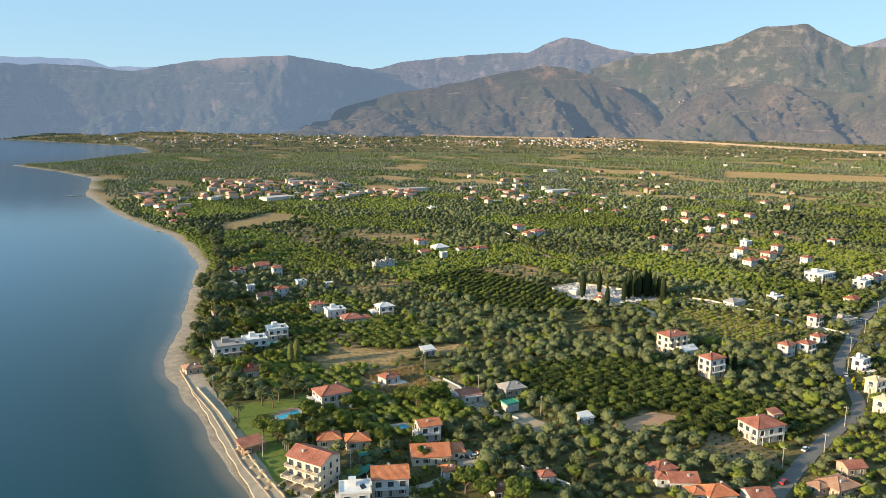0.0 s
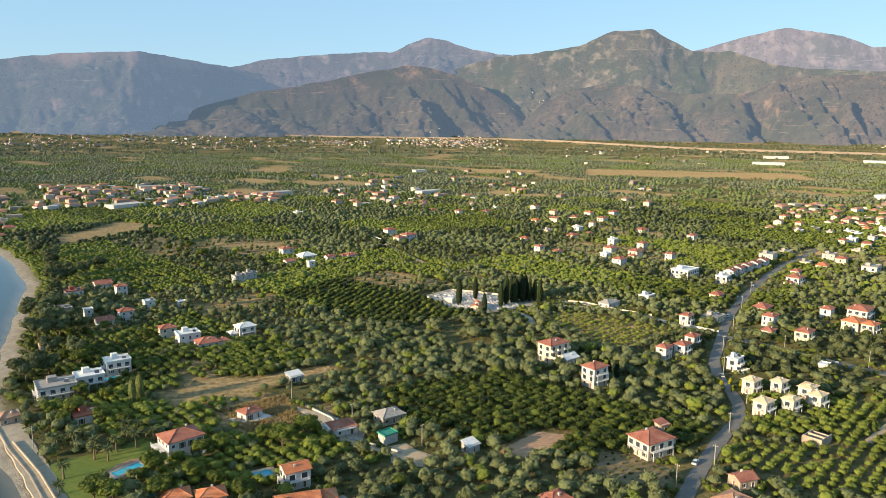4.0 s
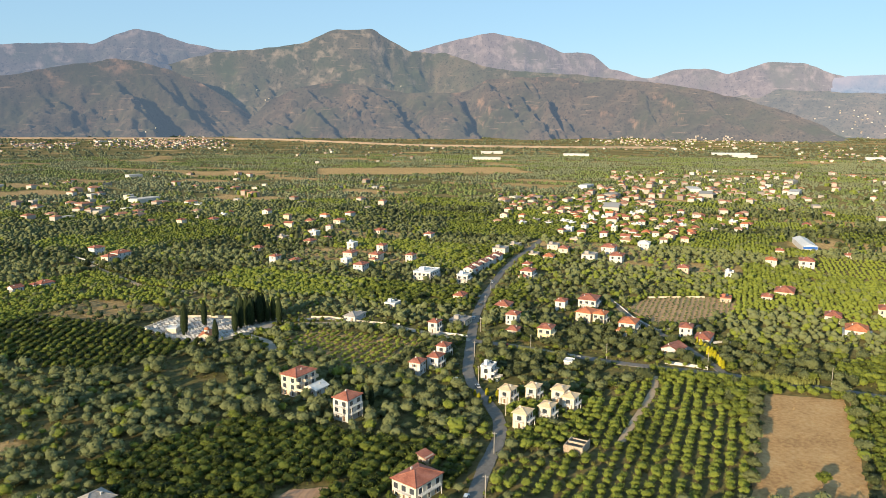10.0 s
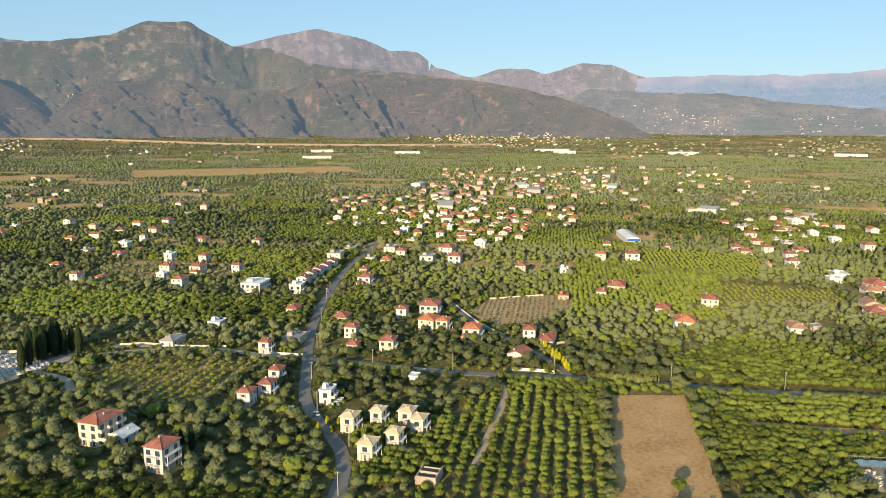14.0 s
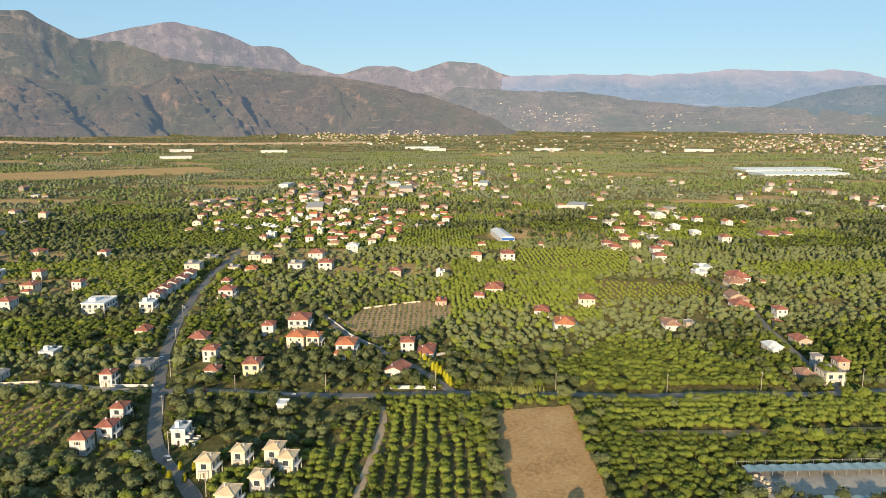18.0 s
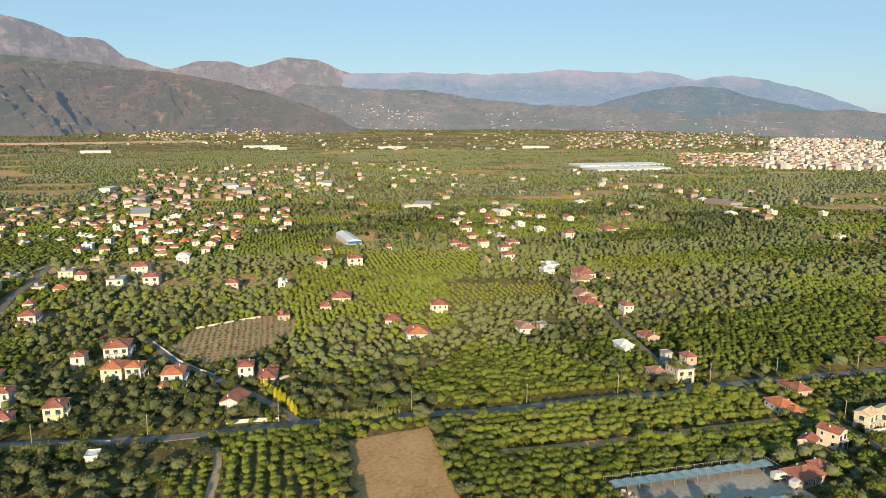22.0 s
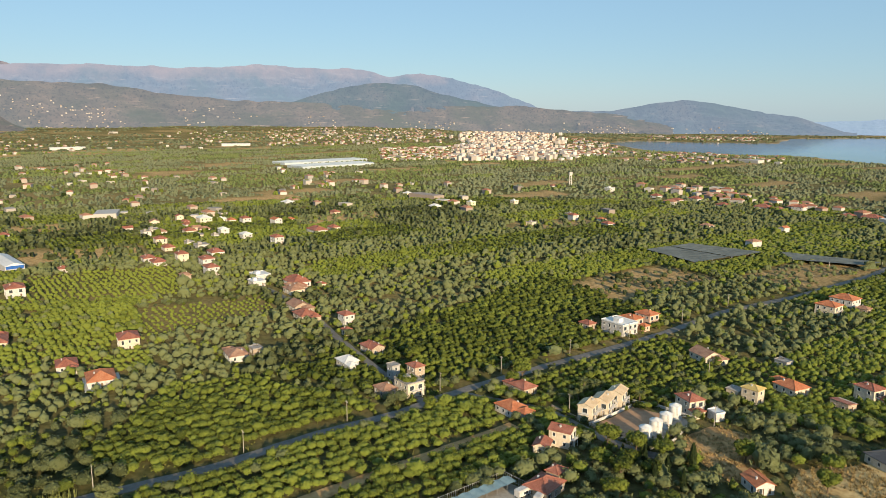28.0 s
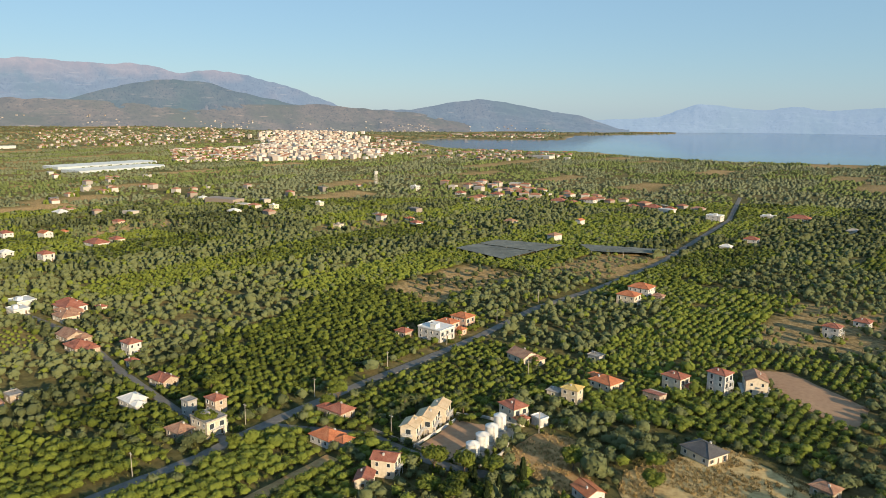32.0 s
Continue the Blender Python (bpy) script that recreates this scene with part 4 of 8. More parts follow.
def railing(length, height=0.95):
    bm = bmesh.new()
    box(bm, -length / 2, length / 2, -0.04, 0.04, height - 0.06, height)
    n = max(2, int(length / 0.9))
    for k in range(n + 1):
        x = -length / 2 + 0.04 + k * (length - 0.08) / n
        box(bm, x - 0.025, x + 0.025, -0.025, 0.025, 0, height - 0.06)
    box(bm, -length / 2, length / 2, -0.015, 0.015, 0.42, 0.46)
    return bm


HOUSES = []
WORDS = {"white": "white-rendered", "cream": "cream-rendered", "yellow": "pale yellow", "pink": "pinkish", "stone": "bare masonry", "grey": "grey concrete", "concrete": "concrete", "wood": "timber"}
ROOF_WORDS = {"hip": "hipped {} tile roof", "gable": "gabled {} tile roof", "flat": "flat {} roof", "shed": "single-pitch {} roof", "open": "unfinished open top"}
SETTING = ["among olive trees", "beside an orchard", "in a walled garden", "amid citrus groves"]


def house(x, y, turn, w, d, floors, roof, wall, tile, extra="", simple=False):
    """A house: walls on a plinth, roof, windows and door on each floor, and the balconies, terraces or porch that it has."""
    rng = random.Random(int(x * 7 + y * 13))
    far = math.hypot(x - MID[0], y - MID[1])
    storey = 3.0
    eave = storey * floors + 0.3
    base = float(land_height(np.array([x]), np.array([y]))[0]) - 0.2
    top = new("house")
    top.matrix_basis = pose(x, y, base, 0, 0, turn)
    HOUSES.append((x, y, math.hypot(w, d) / 2))
    size = ("", "one-storey", "two-storey", "three-storey")[floors]
    setting = SETTING[int(x + y) % 4] if not simple else "in the village"
    tagged(top, f"{size} {WORDS[wall]} house, {ROOF_WORDS[roof].format(tile)}, {setting}", "house" if extra != "shed" else "shed", "houses of the plain")
    wm, rm = WALL[wall], TILE[tile]
    bm = bmesh.new()
    hw, hd = w / 2, d / 2
    detailed = far < 560 and not simple
    if roof == "open":
        t = 0.3
        box(bm, -hw, hw, -hd, -hd + t, -0.5, eave)
        box(bm, -hw, hw, hd - t, hd, -0.5, eave - 0.5)
        box(bm, -hw, -hw + t, -hd + t, hd - t, -0.5, eave)
        box(bm, hw - t, hw, -hd + t, hd - t, -0.5, eave - 0.9)
        box(bm, -0.15, 0.15, -hd + t, hd - t, -0.5, eave - 0.3)
    else:
        box(bm, -hw, hw, -hd, hd, -0.5, eave)
        if detailed:
            box(bm, -hw - 0.06, hw + 0.06, -hd - 0.06, hd + 0.06, -0.5, 0.35)
    gabled = roof == "gable"
    if gabled:
        along = w >= d
        rise = (min(w, d) / 2 + 0.5) * 0.42 - 0.3
        for s in (-1, 1):
            tri = [(s * hw, -hd, eave), (s * hw, hd, eave), (s * hw, 0, eave + rise)] if along else [(-hw, s * hd, eave), (hw, s * hd, eave), (0, s * hd, eave + rise)]
            inner = [(p[0] - (s * 0.25 if along else 0), p[1] - (0 if along else s * 0.25), p[2]) for p in tri]
            va, vb = [bm.verts.new(p) for p in tri], [bm.verts.new(p) for p in inner]
            bm.faces.new(va)
            bm.faces.new(vb[::-1])
            for i in range(3):
                bm.faces.new((va[i], vb[i], vb[(i + 1) % 3], va[(i + 1) % 3]))
    part("wall", bm, wm, top)
    if roof in ("hip", "gable"):
        rb, rise, _ = pitched_roof(w, d, eave, roof, 0.40 if floors > 1 else 0.46)
        part("roof", rb, rm, top, f"{tile} clay tile roof")
        if not simple and far < 700:
            placed("chimney", CHIMNEY, top, pose(hw * rng.uniform(-0.5, 0.5), hd * rng.choice((-0.45, 0.45)), eave + rise * 0.62))
    elif roof == "flat":
        rb = bmesh.new()
        box(rb, -hw - 0.25, hw + 0.25, -hd - 0.25, hd + 0.25, eave, eave + 0.22)
        for x0, x1, y0, y1 in ((-hw - 0.25, hw + 0.25, -hd - 0.25, -hd - 0.05), (-hw - 0.25, hw + 0.25, hd + 0.05, hd + 0.25), (-hw - 0.25, -hw - 0.05, -hd - 0.05, hd + 0.05), (hw + 0.05, hw + 0.25, -hd - 0.05, hd + 0.05)):
            box(rb, x0, x1, y0, y1, eave + 0.22, eave + 0.6)
        if w > 7 and extra != "shed":
            box(rb, -hw * 0.4, hw * 0.1, hd * 0.1, hd * 0.7, eave + 0.22, eave + 2.4)
        part("roof", rb, rm, top)
        if not simple and w > 6 and far < 560:
            placed("solar_heater", HEATER, top, pose(hw * 0.55, -hd * 0.3, eave + 0.22, 0, 0, rng.uniform(-40, 40)))
    elif roof == "shed":
        rb = bmesh.new()
        v = [rb.verts.new(p) for p in ((-hw - 0.4, -hd - 0.4, eave - 0.25), (hw + 0.4, -hd - 0.4, eave - 0.25), (hw + 0.4, hd + 0.4, eave + 0.9), (-hw - 0.4, hd + 0.4, eave + 0.9))]
        u = [rb.verts.new(p.co - Vector((0, 0, 0.12))) for p in v]
        rb.faces.new(v)
        rb.faces.new(u[::-1])
        for i in range(4):
            rb.faces.new((v[i], u[i], u[(i + 1) % 4], v[(i + 1) % 4]))
        part("roof", rb, rm, top)
        sb = bmesh.new()
        box(sb, -hw, hw, hd - 0.25, hd, eave, eave + 0.72)
        part("gable_wall", sb, wm, top)
    if roof == "open":
        return top
    # a lower wing on some
    if detailed and extra in ("", "balcony") and w > 8.5 and roof in ("hip", "gable") and rng.random() < 0.6:
        s = rng.choice((-1, 1))
        ww, wd, wf = w * rng.uniform(0.38, 0.5), d * rng.uniform(0.5, 0.7), max(1, floors - 1)
        cx, cy, we = s * (hw + ww / 2 - 0.02), rng.choice((-1, 1)) * (hd - wd / 2), storey * wf + 0.1
        wb = bmesh.new()
        box(wb, cx - ww / 2, cx + ww / 2, cy - wd / 2, cy + wd / 2, -0.5, we)
        part("wing", wb, wm, top)
        rb, _, _ = pitched_roof(ww, wd, we, "hip", 0.42, 0.4)
        bmesh.ops.translate(rb, verts=rb.verts[:], vec=(cx, cy, 0))
        part("wing_roof", rb, rm, top)
        placed("window", WINDOWS["small"], top, pose(cx, cy - wd / 2 - 0.012, 1.2))
        placed("window", WINDOWS["small"], top, pose(cx + s * (ww / 2 + 0.012), cy, 1.2, 0, 0, s * 90))
    # openings on the four sides
    if extra != "shed":
        kinds = ["shuttered", "small"] if wall in ("stone", "grey") else ["shuttered", "small", "tall", "shuttered"]
        for side, (length, off, ang) in enumerate(((w, -hd, 0), (d, hw, 90), (w, hd, 180), (d, -hw, 270))):
            n = max(1, int(length / (3.2 if detailed else 4.2)))
            if simple:
                n = min(n, 2)
                if side in (1, 2):
                    continue
            for f in range(floors):
                for k in range(n):
                    s = -length / 2 + (k + 0.5) * length / n
                    m = pose(0, 0, 0, 0, 0, ang) @ pose(s, -abs(off) - 0.012, f * storey + 1.15)
                    if f == 0 and side in (0, 3) and k == n // 2 and not simple:
                        placed("door", DOOR, top, pose(0, 0, 0, 0, 0, ang) @ pose(s, -abs(off) - 0.012, 0.3))
                        continue
                    kind = rng.choice(kinds)
                    if extra in ("balcony", "terraces") and f > 0 and side in (0, 3):
                        kind = "wide"
                    if kind in ("wide", "tall"):
                        m = m @ pose(0, 0, -0.75)
                    win = placed("window", WINDOWS[kind], top, m)
                    if kind in SHUTTERS and far < 330 and not simple and side in (0, 3):
                        for q in (-1, 1):
                            placed("shutter", SHUTTERS[kind], win, pose(q * 0.87, 0, 0))
    slab = WALL["white" if wall in ("white", "cream") else wall]
    if extra == "balcony" and detailed:
        for f in range(1, max(2, floors)):
            for ang, length, off in ((0, w * 0.8, hd), (270, d * 0.6, hw)):
                bb = bmesh.new()
                box(bb, -length / 2, length / 2, -off - 1.35, -off + 0.02, f * storey + 0.12, f * storey + 0.3)
                bal = part("balcony", bb, slab, top)
                bal.matrix_basis = pose(0, 0, 0, 0, 0, ang)
                rail = new("railing", finish("railing", railing(length), FRAME_WHITE))
                rail.parent = bal
                rail.matrix_basis = pose(0, -off - 1.28, f * storey + 0.3)
                for s in (-1, 1):
                    cb = bmesh.new()
                    box(cb, s * (length / 2 - 0.2) - 0.12, s * (length / 2 - 0.2) + 0.12, -off - 1.3, -off - 1.06, -0.3, f * storey + 0.12)
                    post = part("pillar", cb, slab, top)
                    post.matrix_basis = pose(0, 0, 0, 0, 0, ang)
    if extra == "terraces":
        for f in range(floors):
            bb = bmesh.new()
            out = 1.6 + (floors - 1 - f) * 1.7
            box(bb, -hw, hw, -hd - out, -hd + 0.02, f * storey + 0.05, f * storey + 0.3)
            for k in range(4):
                xk = -hw + k * w / 3
                xk = min(max(xk, -hw + 0.12), hw - 0.12)
                box(bb, xk - 0.1, xk + 0.1, -hd - out, -hd, f * storey + 0.3, f * storey + 1.3)
            part("terrace", bb, wm, top)
            rail = new("railing", finish("railing", railing(w), WALL["cream"]))
            rail.parent = top
            rail.matrix_basis = pose(0, -hd - out + 0.1, f * storey + 0.3)
    if extra == "portico":
        bb = bmesh.new()
        box(bb, -hw - 2.6, -hw + 0.02, -hd, hd, 2.9, 3.2)
        part("porch_slab", bb, wm, top)
        for k in range(5):
            cb = bmesh.new()
            yk = -hd + 0.2 + k * (d - 0.4) / 4
            bmesh.ops.create_cone(cb, cap_ends=True, segments=10, radius1=0.18, radius2=0.15, depth=3.2, matrix=pose(-hw - 2.4, yk, 1.3))
            part("column", cb, wm, top)
        rail = new("railing", finish("railing", railing(d), FRAME_WHITE))
        rail.parent = top
        rail.matrix_basis = pose(-hw - 2.5, 0, 3.2, 0, 0, 90)
    if extra in ("terrace", "portico"):
        bb = bmesh.new()
        box(bb, -hw - 3, hw + 2.5, -hd - 2.5, hd + 1.5, -0.5, 0.42)
        part("paved_terrace", bb, WALL["white"], top)
    return top


house(-45.7, 286.2, 32, 12.8, 10.2, 2, "hip", "white", "red", "portico")
house(-23.9, 312.3, 40, 7.6, 6.0, 1, "hip", "white", "red", "terrace")
house(11.7, 292.7, 20, 9.6, 7.7, 1, "hip", "white", "red", "balcony")
house(30.5, 300.9, 25, 9.9, 7.9, 1, "hip", "stone", "grey")
house(28.1, 282.2, 30, 5.7, 4.6, 1, "flat", "concrete", "green", "shed")
house(-5.0, 254.3, 20, 8.2, 6.5, 2, "gable", "white", "orange", "balcony")
house(-4.0, 237.6, 8, 12.9, 10.3, 1, "gable", "cream", "orange")
house(-16.3, 215.5, 8, 11.4, 9.1, 2, "gable", "white", "orange", "balcony")
house(-26.3, 205.5, 8, 9.1, 7.3, 2, "flat", "white", "white", "balcony")
house(-41.5, 220.9, -30, 14.0, 9.8, 3, "gable", "cream", "red", "terraces")
house(-41.0, 248.2, 15, 8.1, 6.5, 1, "hip", "cream", "orange")
house(-30.5, 247.2, 15, 8.4, 6.7, 1, "hip", "cream", "orange")
house(-67.9, 243.1, 40, 8.1, 6.5, 1, "shed", "wood", "red")
house(-106.6, 348.0, 25, 14.7, 11.7, 2, "flat", "white", "grey", "balcony")
house(-96.2, 357.9, 25, 11.3, 9.1, 2, "flat", "white", "white", "balcony")
house(-89.2, 377.2, 25, 10.7, 8.6, 2, "flat", "white", "white", "balcony")
house(-87.1, 319.7, 30, 9.3, 7.5, 1, "flat", "white", "red")
house(-116.3, 322.6, 40, 7.2, 5.8, 1, "hip", "stone", "brown")
house(-35.2, 426.4, 30, 9.4, 7.5, 2, "hip", "white", "white", "balcony")
house(-76.2, 429.5, 25, 8.1, 6.5, 2, "hip", "cream", "red")
house(-63.7, 417.1, 25, 11.0, 8.8, 2, "flat", "white", "white")
house(-53.1, 410.2, 25, 10.8, 8.7, 1, "hip", "white", "red")
house(-150.2, 493.1, 30, 11.9, 9.6, 1, "flat", "grey", "grey")
house(-128.9, 475.3, 30, 4.7, 4.0, 2, "flat", "white", "white")
house(-116.5, 461.8, 30, 9.1, 7.3, 1, "gable", "white", "red")
house(-106.7, 469.4, 30, 7.9, 6.3, 2, "hip", "white", "red")
house(-98.3, 491.8, 30, 6.2, 4.9, 2, "flat", "white", "white")
house(-80.2, 499.1, 30, 4.5, 4.0, 1, "flat", "white", "white")
house(-156.5, 540.8, 30, 10.7, 8.6, 1, "flat", "white", "red")
house(-143.3, 560.5, 30, 11.0, 8.8, 1, "gable", "white", "red")
house(-125.4, 537.0, 30, 6.8, 5.4, 2, "hip", "white", "red")
house(-133.2, 419.6, 30, 7.9, 6.3, 1, "gable", "stone", "red")
house(-7.2, 351.9, 30, 6.4, 5.1, 1, "shed", "concrete", "white")
house(-14.6, 948.8, 30, 9.6, 7.7, 1, "flat", "white", "white")
house(-50.6, 559.9, 30, 8.4, 6.7, 2, "flat", "grey", "grey")
house(-43.7, 569.0, 30, 8.5, 6.8, 2, "flat", "grey", "grey")
house(-20.7, 669.8, 30, 10.0, 8.0, 2, "hip", "white", "red")
house(-3.1, 651.2, 30, 13.2, 10.6, 1, "hip", "white", "white")
house(-16.8, 626.6, 30, 8.5, 6.8, 1, "gable", "white", "red")
house(16.3, 641.9, 30, 7.8, 6.3, 1, "gable", "white", "red")
house(34.4, 649.2, 30, 9.7, 7.7, 1, "hip", "white", "red")
house(0.6, 605.7, 30, 5.4, 4.3, 2, "flat", "white", "white")
house(81.0, 770.1, 30, 10.4, 8.3, 2, "hip", "white", "red")
house(95.9, 734.0, 30, 13.0, 10.4, 2, "hip", "white", "red")
house(119.3, 362.6, 28, 12.7, 8.9, 3, "hip", "cream", "red", "terraces")
house(124.9, 356.5, 28, 8.4, 6.7, 1, "gable", "white", "white")
house(126.4, 325.6, 28, 9.3, 7.4, 3, "hip", "white", "red", "balcony")
house(120.7, 258.0, 20, 12.7, 10.1, 2, "hip", "cream", "red", "balcony")
house(74.3, 227.7, 20, 7.8, 6.2, 1, "hip", "white", "red")
house(78.5, 219.9, 0, 9.0, 7.2, 1, "gable", "white", "red")
house(87.1, 211.6, 10, 9.2, 7.4, 1, "hip", "white", "orange")
house(99.0, 210.3, 10, 7.6, 6.1, 1, "gable", "white", "red")
house(128.3, 217.3, 25, 9.9, 8.0, 1, "hip", "stone", "brown")
house(139.5, 230.1, 10, 7.0, 5.6, 1, "gable", "stone", "red")
house(133.4, 274.7, 20, 4.5, 4.0, 1, "shed", "stone", "red")
house(15.3, 235.3, 20, 4.5, 4.0, 1, "gable", "white", "red")
house(2.8, 224.7, 20, 4.5, 4.0, 1, "hip", "white", "orange")
house(56.7, 269.3, 30, 5.2, 4.1, 1, "shed", "concrete", "white")
house(19.4, 212.4, 15, 6.5, 5.2, 1, "gable", "white", "red")
house(34.4, 221.5, 15, 4.5, 4.0, 1, "hip", "white", "red")
house(176.0, 356.6, 36, 7.0, 5.6, 2, "hip", "white", "red")
house(187.5, 359.2, 36, 7.2, 5.7, 2, "hip", "white", "red", "balcony")
house(199.7, 371.7, 36, 6.6, 5.3, 2, "hip", "white", "red", "balcony")
house(191.8, 306.0, 30, 6.7, 5.4, 2, "hip", "cream", "beige", "balcony")
house(203.0, 302.6, 30, 6.0, 4.8, 2, "hip", "cream", "beige", "balcony")
house(182.1, 282.7, 30, 7.0, 5.6, 2, "hip", "cream", "beige", "balcony")
house(194.6, 282.9, 30, 6.2, 5.0, 2, "hip", "cream", "beige", "balcony")
house(211.1, 294.5, 30, 6.8, 5.5, 2, "hip", "cream", "beige", "balcony")
house(209.3, 285.7, 30, 6.3, 5.0, 2, "hip", "cream", "beige", "balcony")
house(201.6, 334.5, 36, 7.4, 5.1, 2, "flat", "white", "white", "terraces")
house(186.2, 255.7, 30, 9.0, 7.2, 1, "open", "stone", "brown")
house(218.1, 411.7, 36, 6.8, 5.5, 2, "hip", "white", "red", "balcony")
house(239.0, 417.3, 36, 12.0, 9.6, 1, "flat", "cream", "grey")
house(282.1, 433.5, 36, 11.3, 9.0, 1, "hip", "white", "red")
house(266.9, 403.2, 36, 8.3, 6.6, 2, "hip", "white", "red")
house(253.9, 385.2, 36, 7.3, 5.9, 1, "hip", "cream", "red")
house(265.7, 370.9, 36, 9.3, 7.4, 2, "hip", "yellow", "red", "balcony")
house(312.3, 413.0, 36, 7.8, 6.2, 2, "hip", "white", "red")
house(332.2, 409.3, 36, 14.0, 11.2, 2, "hip", "white", "red", "balcony")
house(308.2, 385.7, 30, 11.3, 9.1, 2, "hip", "cream", "orange")
house(312.5, 377.8, 30, 8.5, 6.8, 2, "hip", "cream", "orange", "balcony")
house(313.8, 356.1, 33, 11.4, 9.2, 2, "hip", "white", "orange", "balcony")
house(334.0, 332.5, 36, 8.4, 6.7, 2, "hip", "white", "red")
house(333.8, 320.5, 30, 11.5, 8.0, 1, "hip", "white", "red")
house(304.8, 315.3, 20, 11.5, 9.2, 1, "gable", "white", "red")
house(244.2, 326.9, 36, 5.0, 4.0, 1, "flat", "white", "white", "shed")
house(271.8, 469.0, 36, 8.7, 7.0, 1, "hip", "cream", "red")
house(222.7, 473.0, 36, 9.0, 7.2, 1, "flat", "white", "white")
house(188.4, 457.9, 36, 9.5, 7.6, 1, "hip", "white", "grey")
house(285.1, 537.5, 36, 18.3, 14.0, 2, "flat", "white", "white", "balcony")
house(301.9, 511.1, 40, 10.4, 8.3, 2, "flat", "white", "white", "balcony")
house(317.8, 527.8, 40, 9.4, 7.5, 2, "gable", "white", "red")
house(330.4, 537.5, 40, 9.6, 7.7, 2, "gable", "white", "red")
house(342.5, 546.0, 40, 9.9, 7.9, 2, "gable", "white", "red")
house(355.6, 554.7, 40, 10.1, 8.1, 2, "gable", "white", "red")
house(369.0, 564.2, 40, 10.4, 8.3, 2, "gable", "white", "red")
house(392.5, 590.9, 40, 14.3, 11.5, 2, "flat", "cream", "grey")
house(426.8, 615.0, 40, 11.6, 9.3, 1, "flat", "cream", "grey")
house(352.6, 499.4, 36, 11.5, 9.2, 2, "hip", "white", "red", "balcony")
house(377.5, 532.4, 36, 7.7, 6.2, 1, "hip", "white", "red")
house(411.3, 566.6, 40, 10.0, 8.0, 1, "flat", "cream", "grey")
house(445.3, 581.2, 40, 12.3, 9.8, 2, "flat", "cream", "grey")
house(415.1, 550.6, 40, 10.7, 8.5, 1, "hip", "cream", "orange")
house(441.5, 562.0, 40, 10.2, 8.2, 2, "hip", "cream", "red")
house(440.7, 527.5, 36, 13.9, 11.1, 2, "flat", "white", "grey", "balcony")
house(482.5, 547.5, 36, 14.9, 11.9, 2, "hip", "white", "red")
house(458.1, 512.5, 36, 13.1, 10.5, 2, "hip", "white", "red", "balcony")
house(525.0, 545.3, 36, 12.8, 10.2, 2, "hip", "white", "white")
house(465.8, 447.9, 36, 10.0, 8.0, 2, "hip", "pink", "red")
house(481.2, 417.5, 36, 7.6, 6.1, 2, "flat", "white", "white")
house(420.7, 373.5, 36, 8.7, 6.9, 1, "flat", "stone", "red")
house(306.1, 601.0, 36, 8.0, 6.4, 2, "hip", "white", "red")
house(204.8, 652.7, 36, 8.1, 6.4, 2, "hip", "white", "red")
house(219.0, 643.5, 36, 8.0, 6.4, 1, "hip", "cream", "red")
house(266.7, 638.0, 36, 10.6, 8.5, 2, "hip", "cream", "red")
house(251.1, 611.1, 36, 7.8, 6.2, 2, "hip", "white", "white")
house(252.5, 585.6, 36, 10.4, 8.3, 2, "hip", "white", "red")
house(282.5, 619.3, 36, 11.2, 9.0, 2, "hip", "cream", "red")
house(306.6, 656.8, 36, 8.6, 6.9, 2, "hip", "white", "red")
house(288.5, 682.1, 36, 8.8, 7.0, 2, "flat", "white", "white")
house(265.1, 730.3, 36, 10.2, 8.2, 1, "hip", "cream", "red")
house(286.2, 737.9, 36, 7.6, 6.1, 1, "hip", "cream", "red")
house(378.2, 694.4, 36, 9.5, 7.6, 2, "hip", "white", "red")
house(554.8, 433.3, 36, 10.3, 8.2, 2, "hip", "white", "orange")
house(577.1, 416.1, 36, 13.9, 11.1, 2, "hip", "white", "red", "balcony")
house(647.7, 421.3, 36, 7.6, 6.1, 1, "hip", "white", "red")
house(616.5, 467.2, 36, 8.5, 6.8, 1, "hip", "cream", "red")
house(473.3, 365.9, 30, 15.0, 12.0, 1, "hip", "cream", "red")
house(448.6, 362.1, 30, 8.3, 6.6, 1, "hip", "white", "red")
house(439.7, 311.1, 30, 10.9, 8.7, 1, "hip", "white", "red")
house(422.9, 287.2, 30, 14.0, 11.2, 1, "hip", "white", "orange", "terrace")
house(472.4, 296.2, 30, 12.1, 9.7, 2, "hip", "cream", "red")
house(455.5, 235.9, 30, 11.2, 9.0, 1, "hip", "white", "brown")
house(515.7, 190.5, 36, 8.0, 6.4, 2, "hip", "white", "red")
house(495.5, 187.4, 36, 4.5, 4.0, 1, "hip", "cream", "red")
house(527.0, 216.2, 36, 12.2, 9.8, 1, "hip", "stone", "red")
house(446.2, 180.4, 36, 9.1, 7.3, 1, "hip", "white", "white")
house(412.2, 149.2, 36, 10.5, 8.4, 2, "flat", "cream", "grey", "balcony")
house(411.3, 159.4, 36, 8.2, 6.6, 1, "hip", "stone", "brown")
house(430.9, 147.2, 36, 6.7, 5.4, 2, "hip", "stone", "red")
house(430.6, 157.4, 36, 4.8, 4.0, 2, "flat", "grey", "grey")
house(466.8, 169.9, 36, 9.0, 7.2, 1, "gable", "stone", "red")
house(414.4, 100.1, 36, 9.2, 7.4, 1, "hip", "stone", "red")
house(392.5, 107.3, 36, 9.9, 7.9, 1, "hip", "white", "orange")
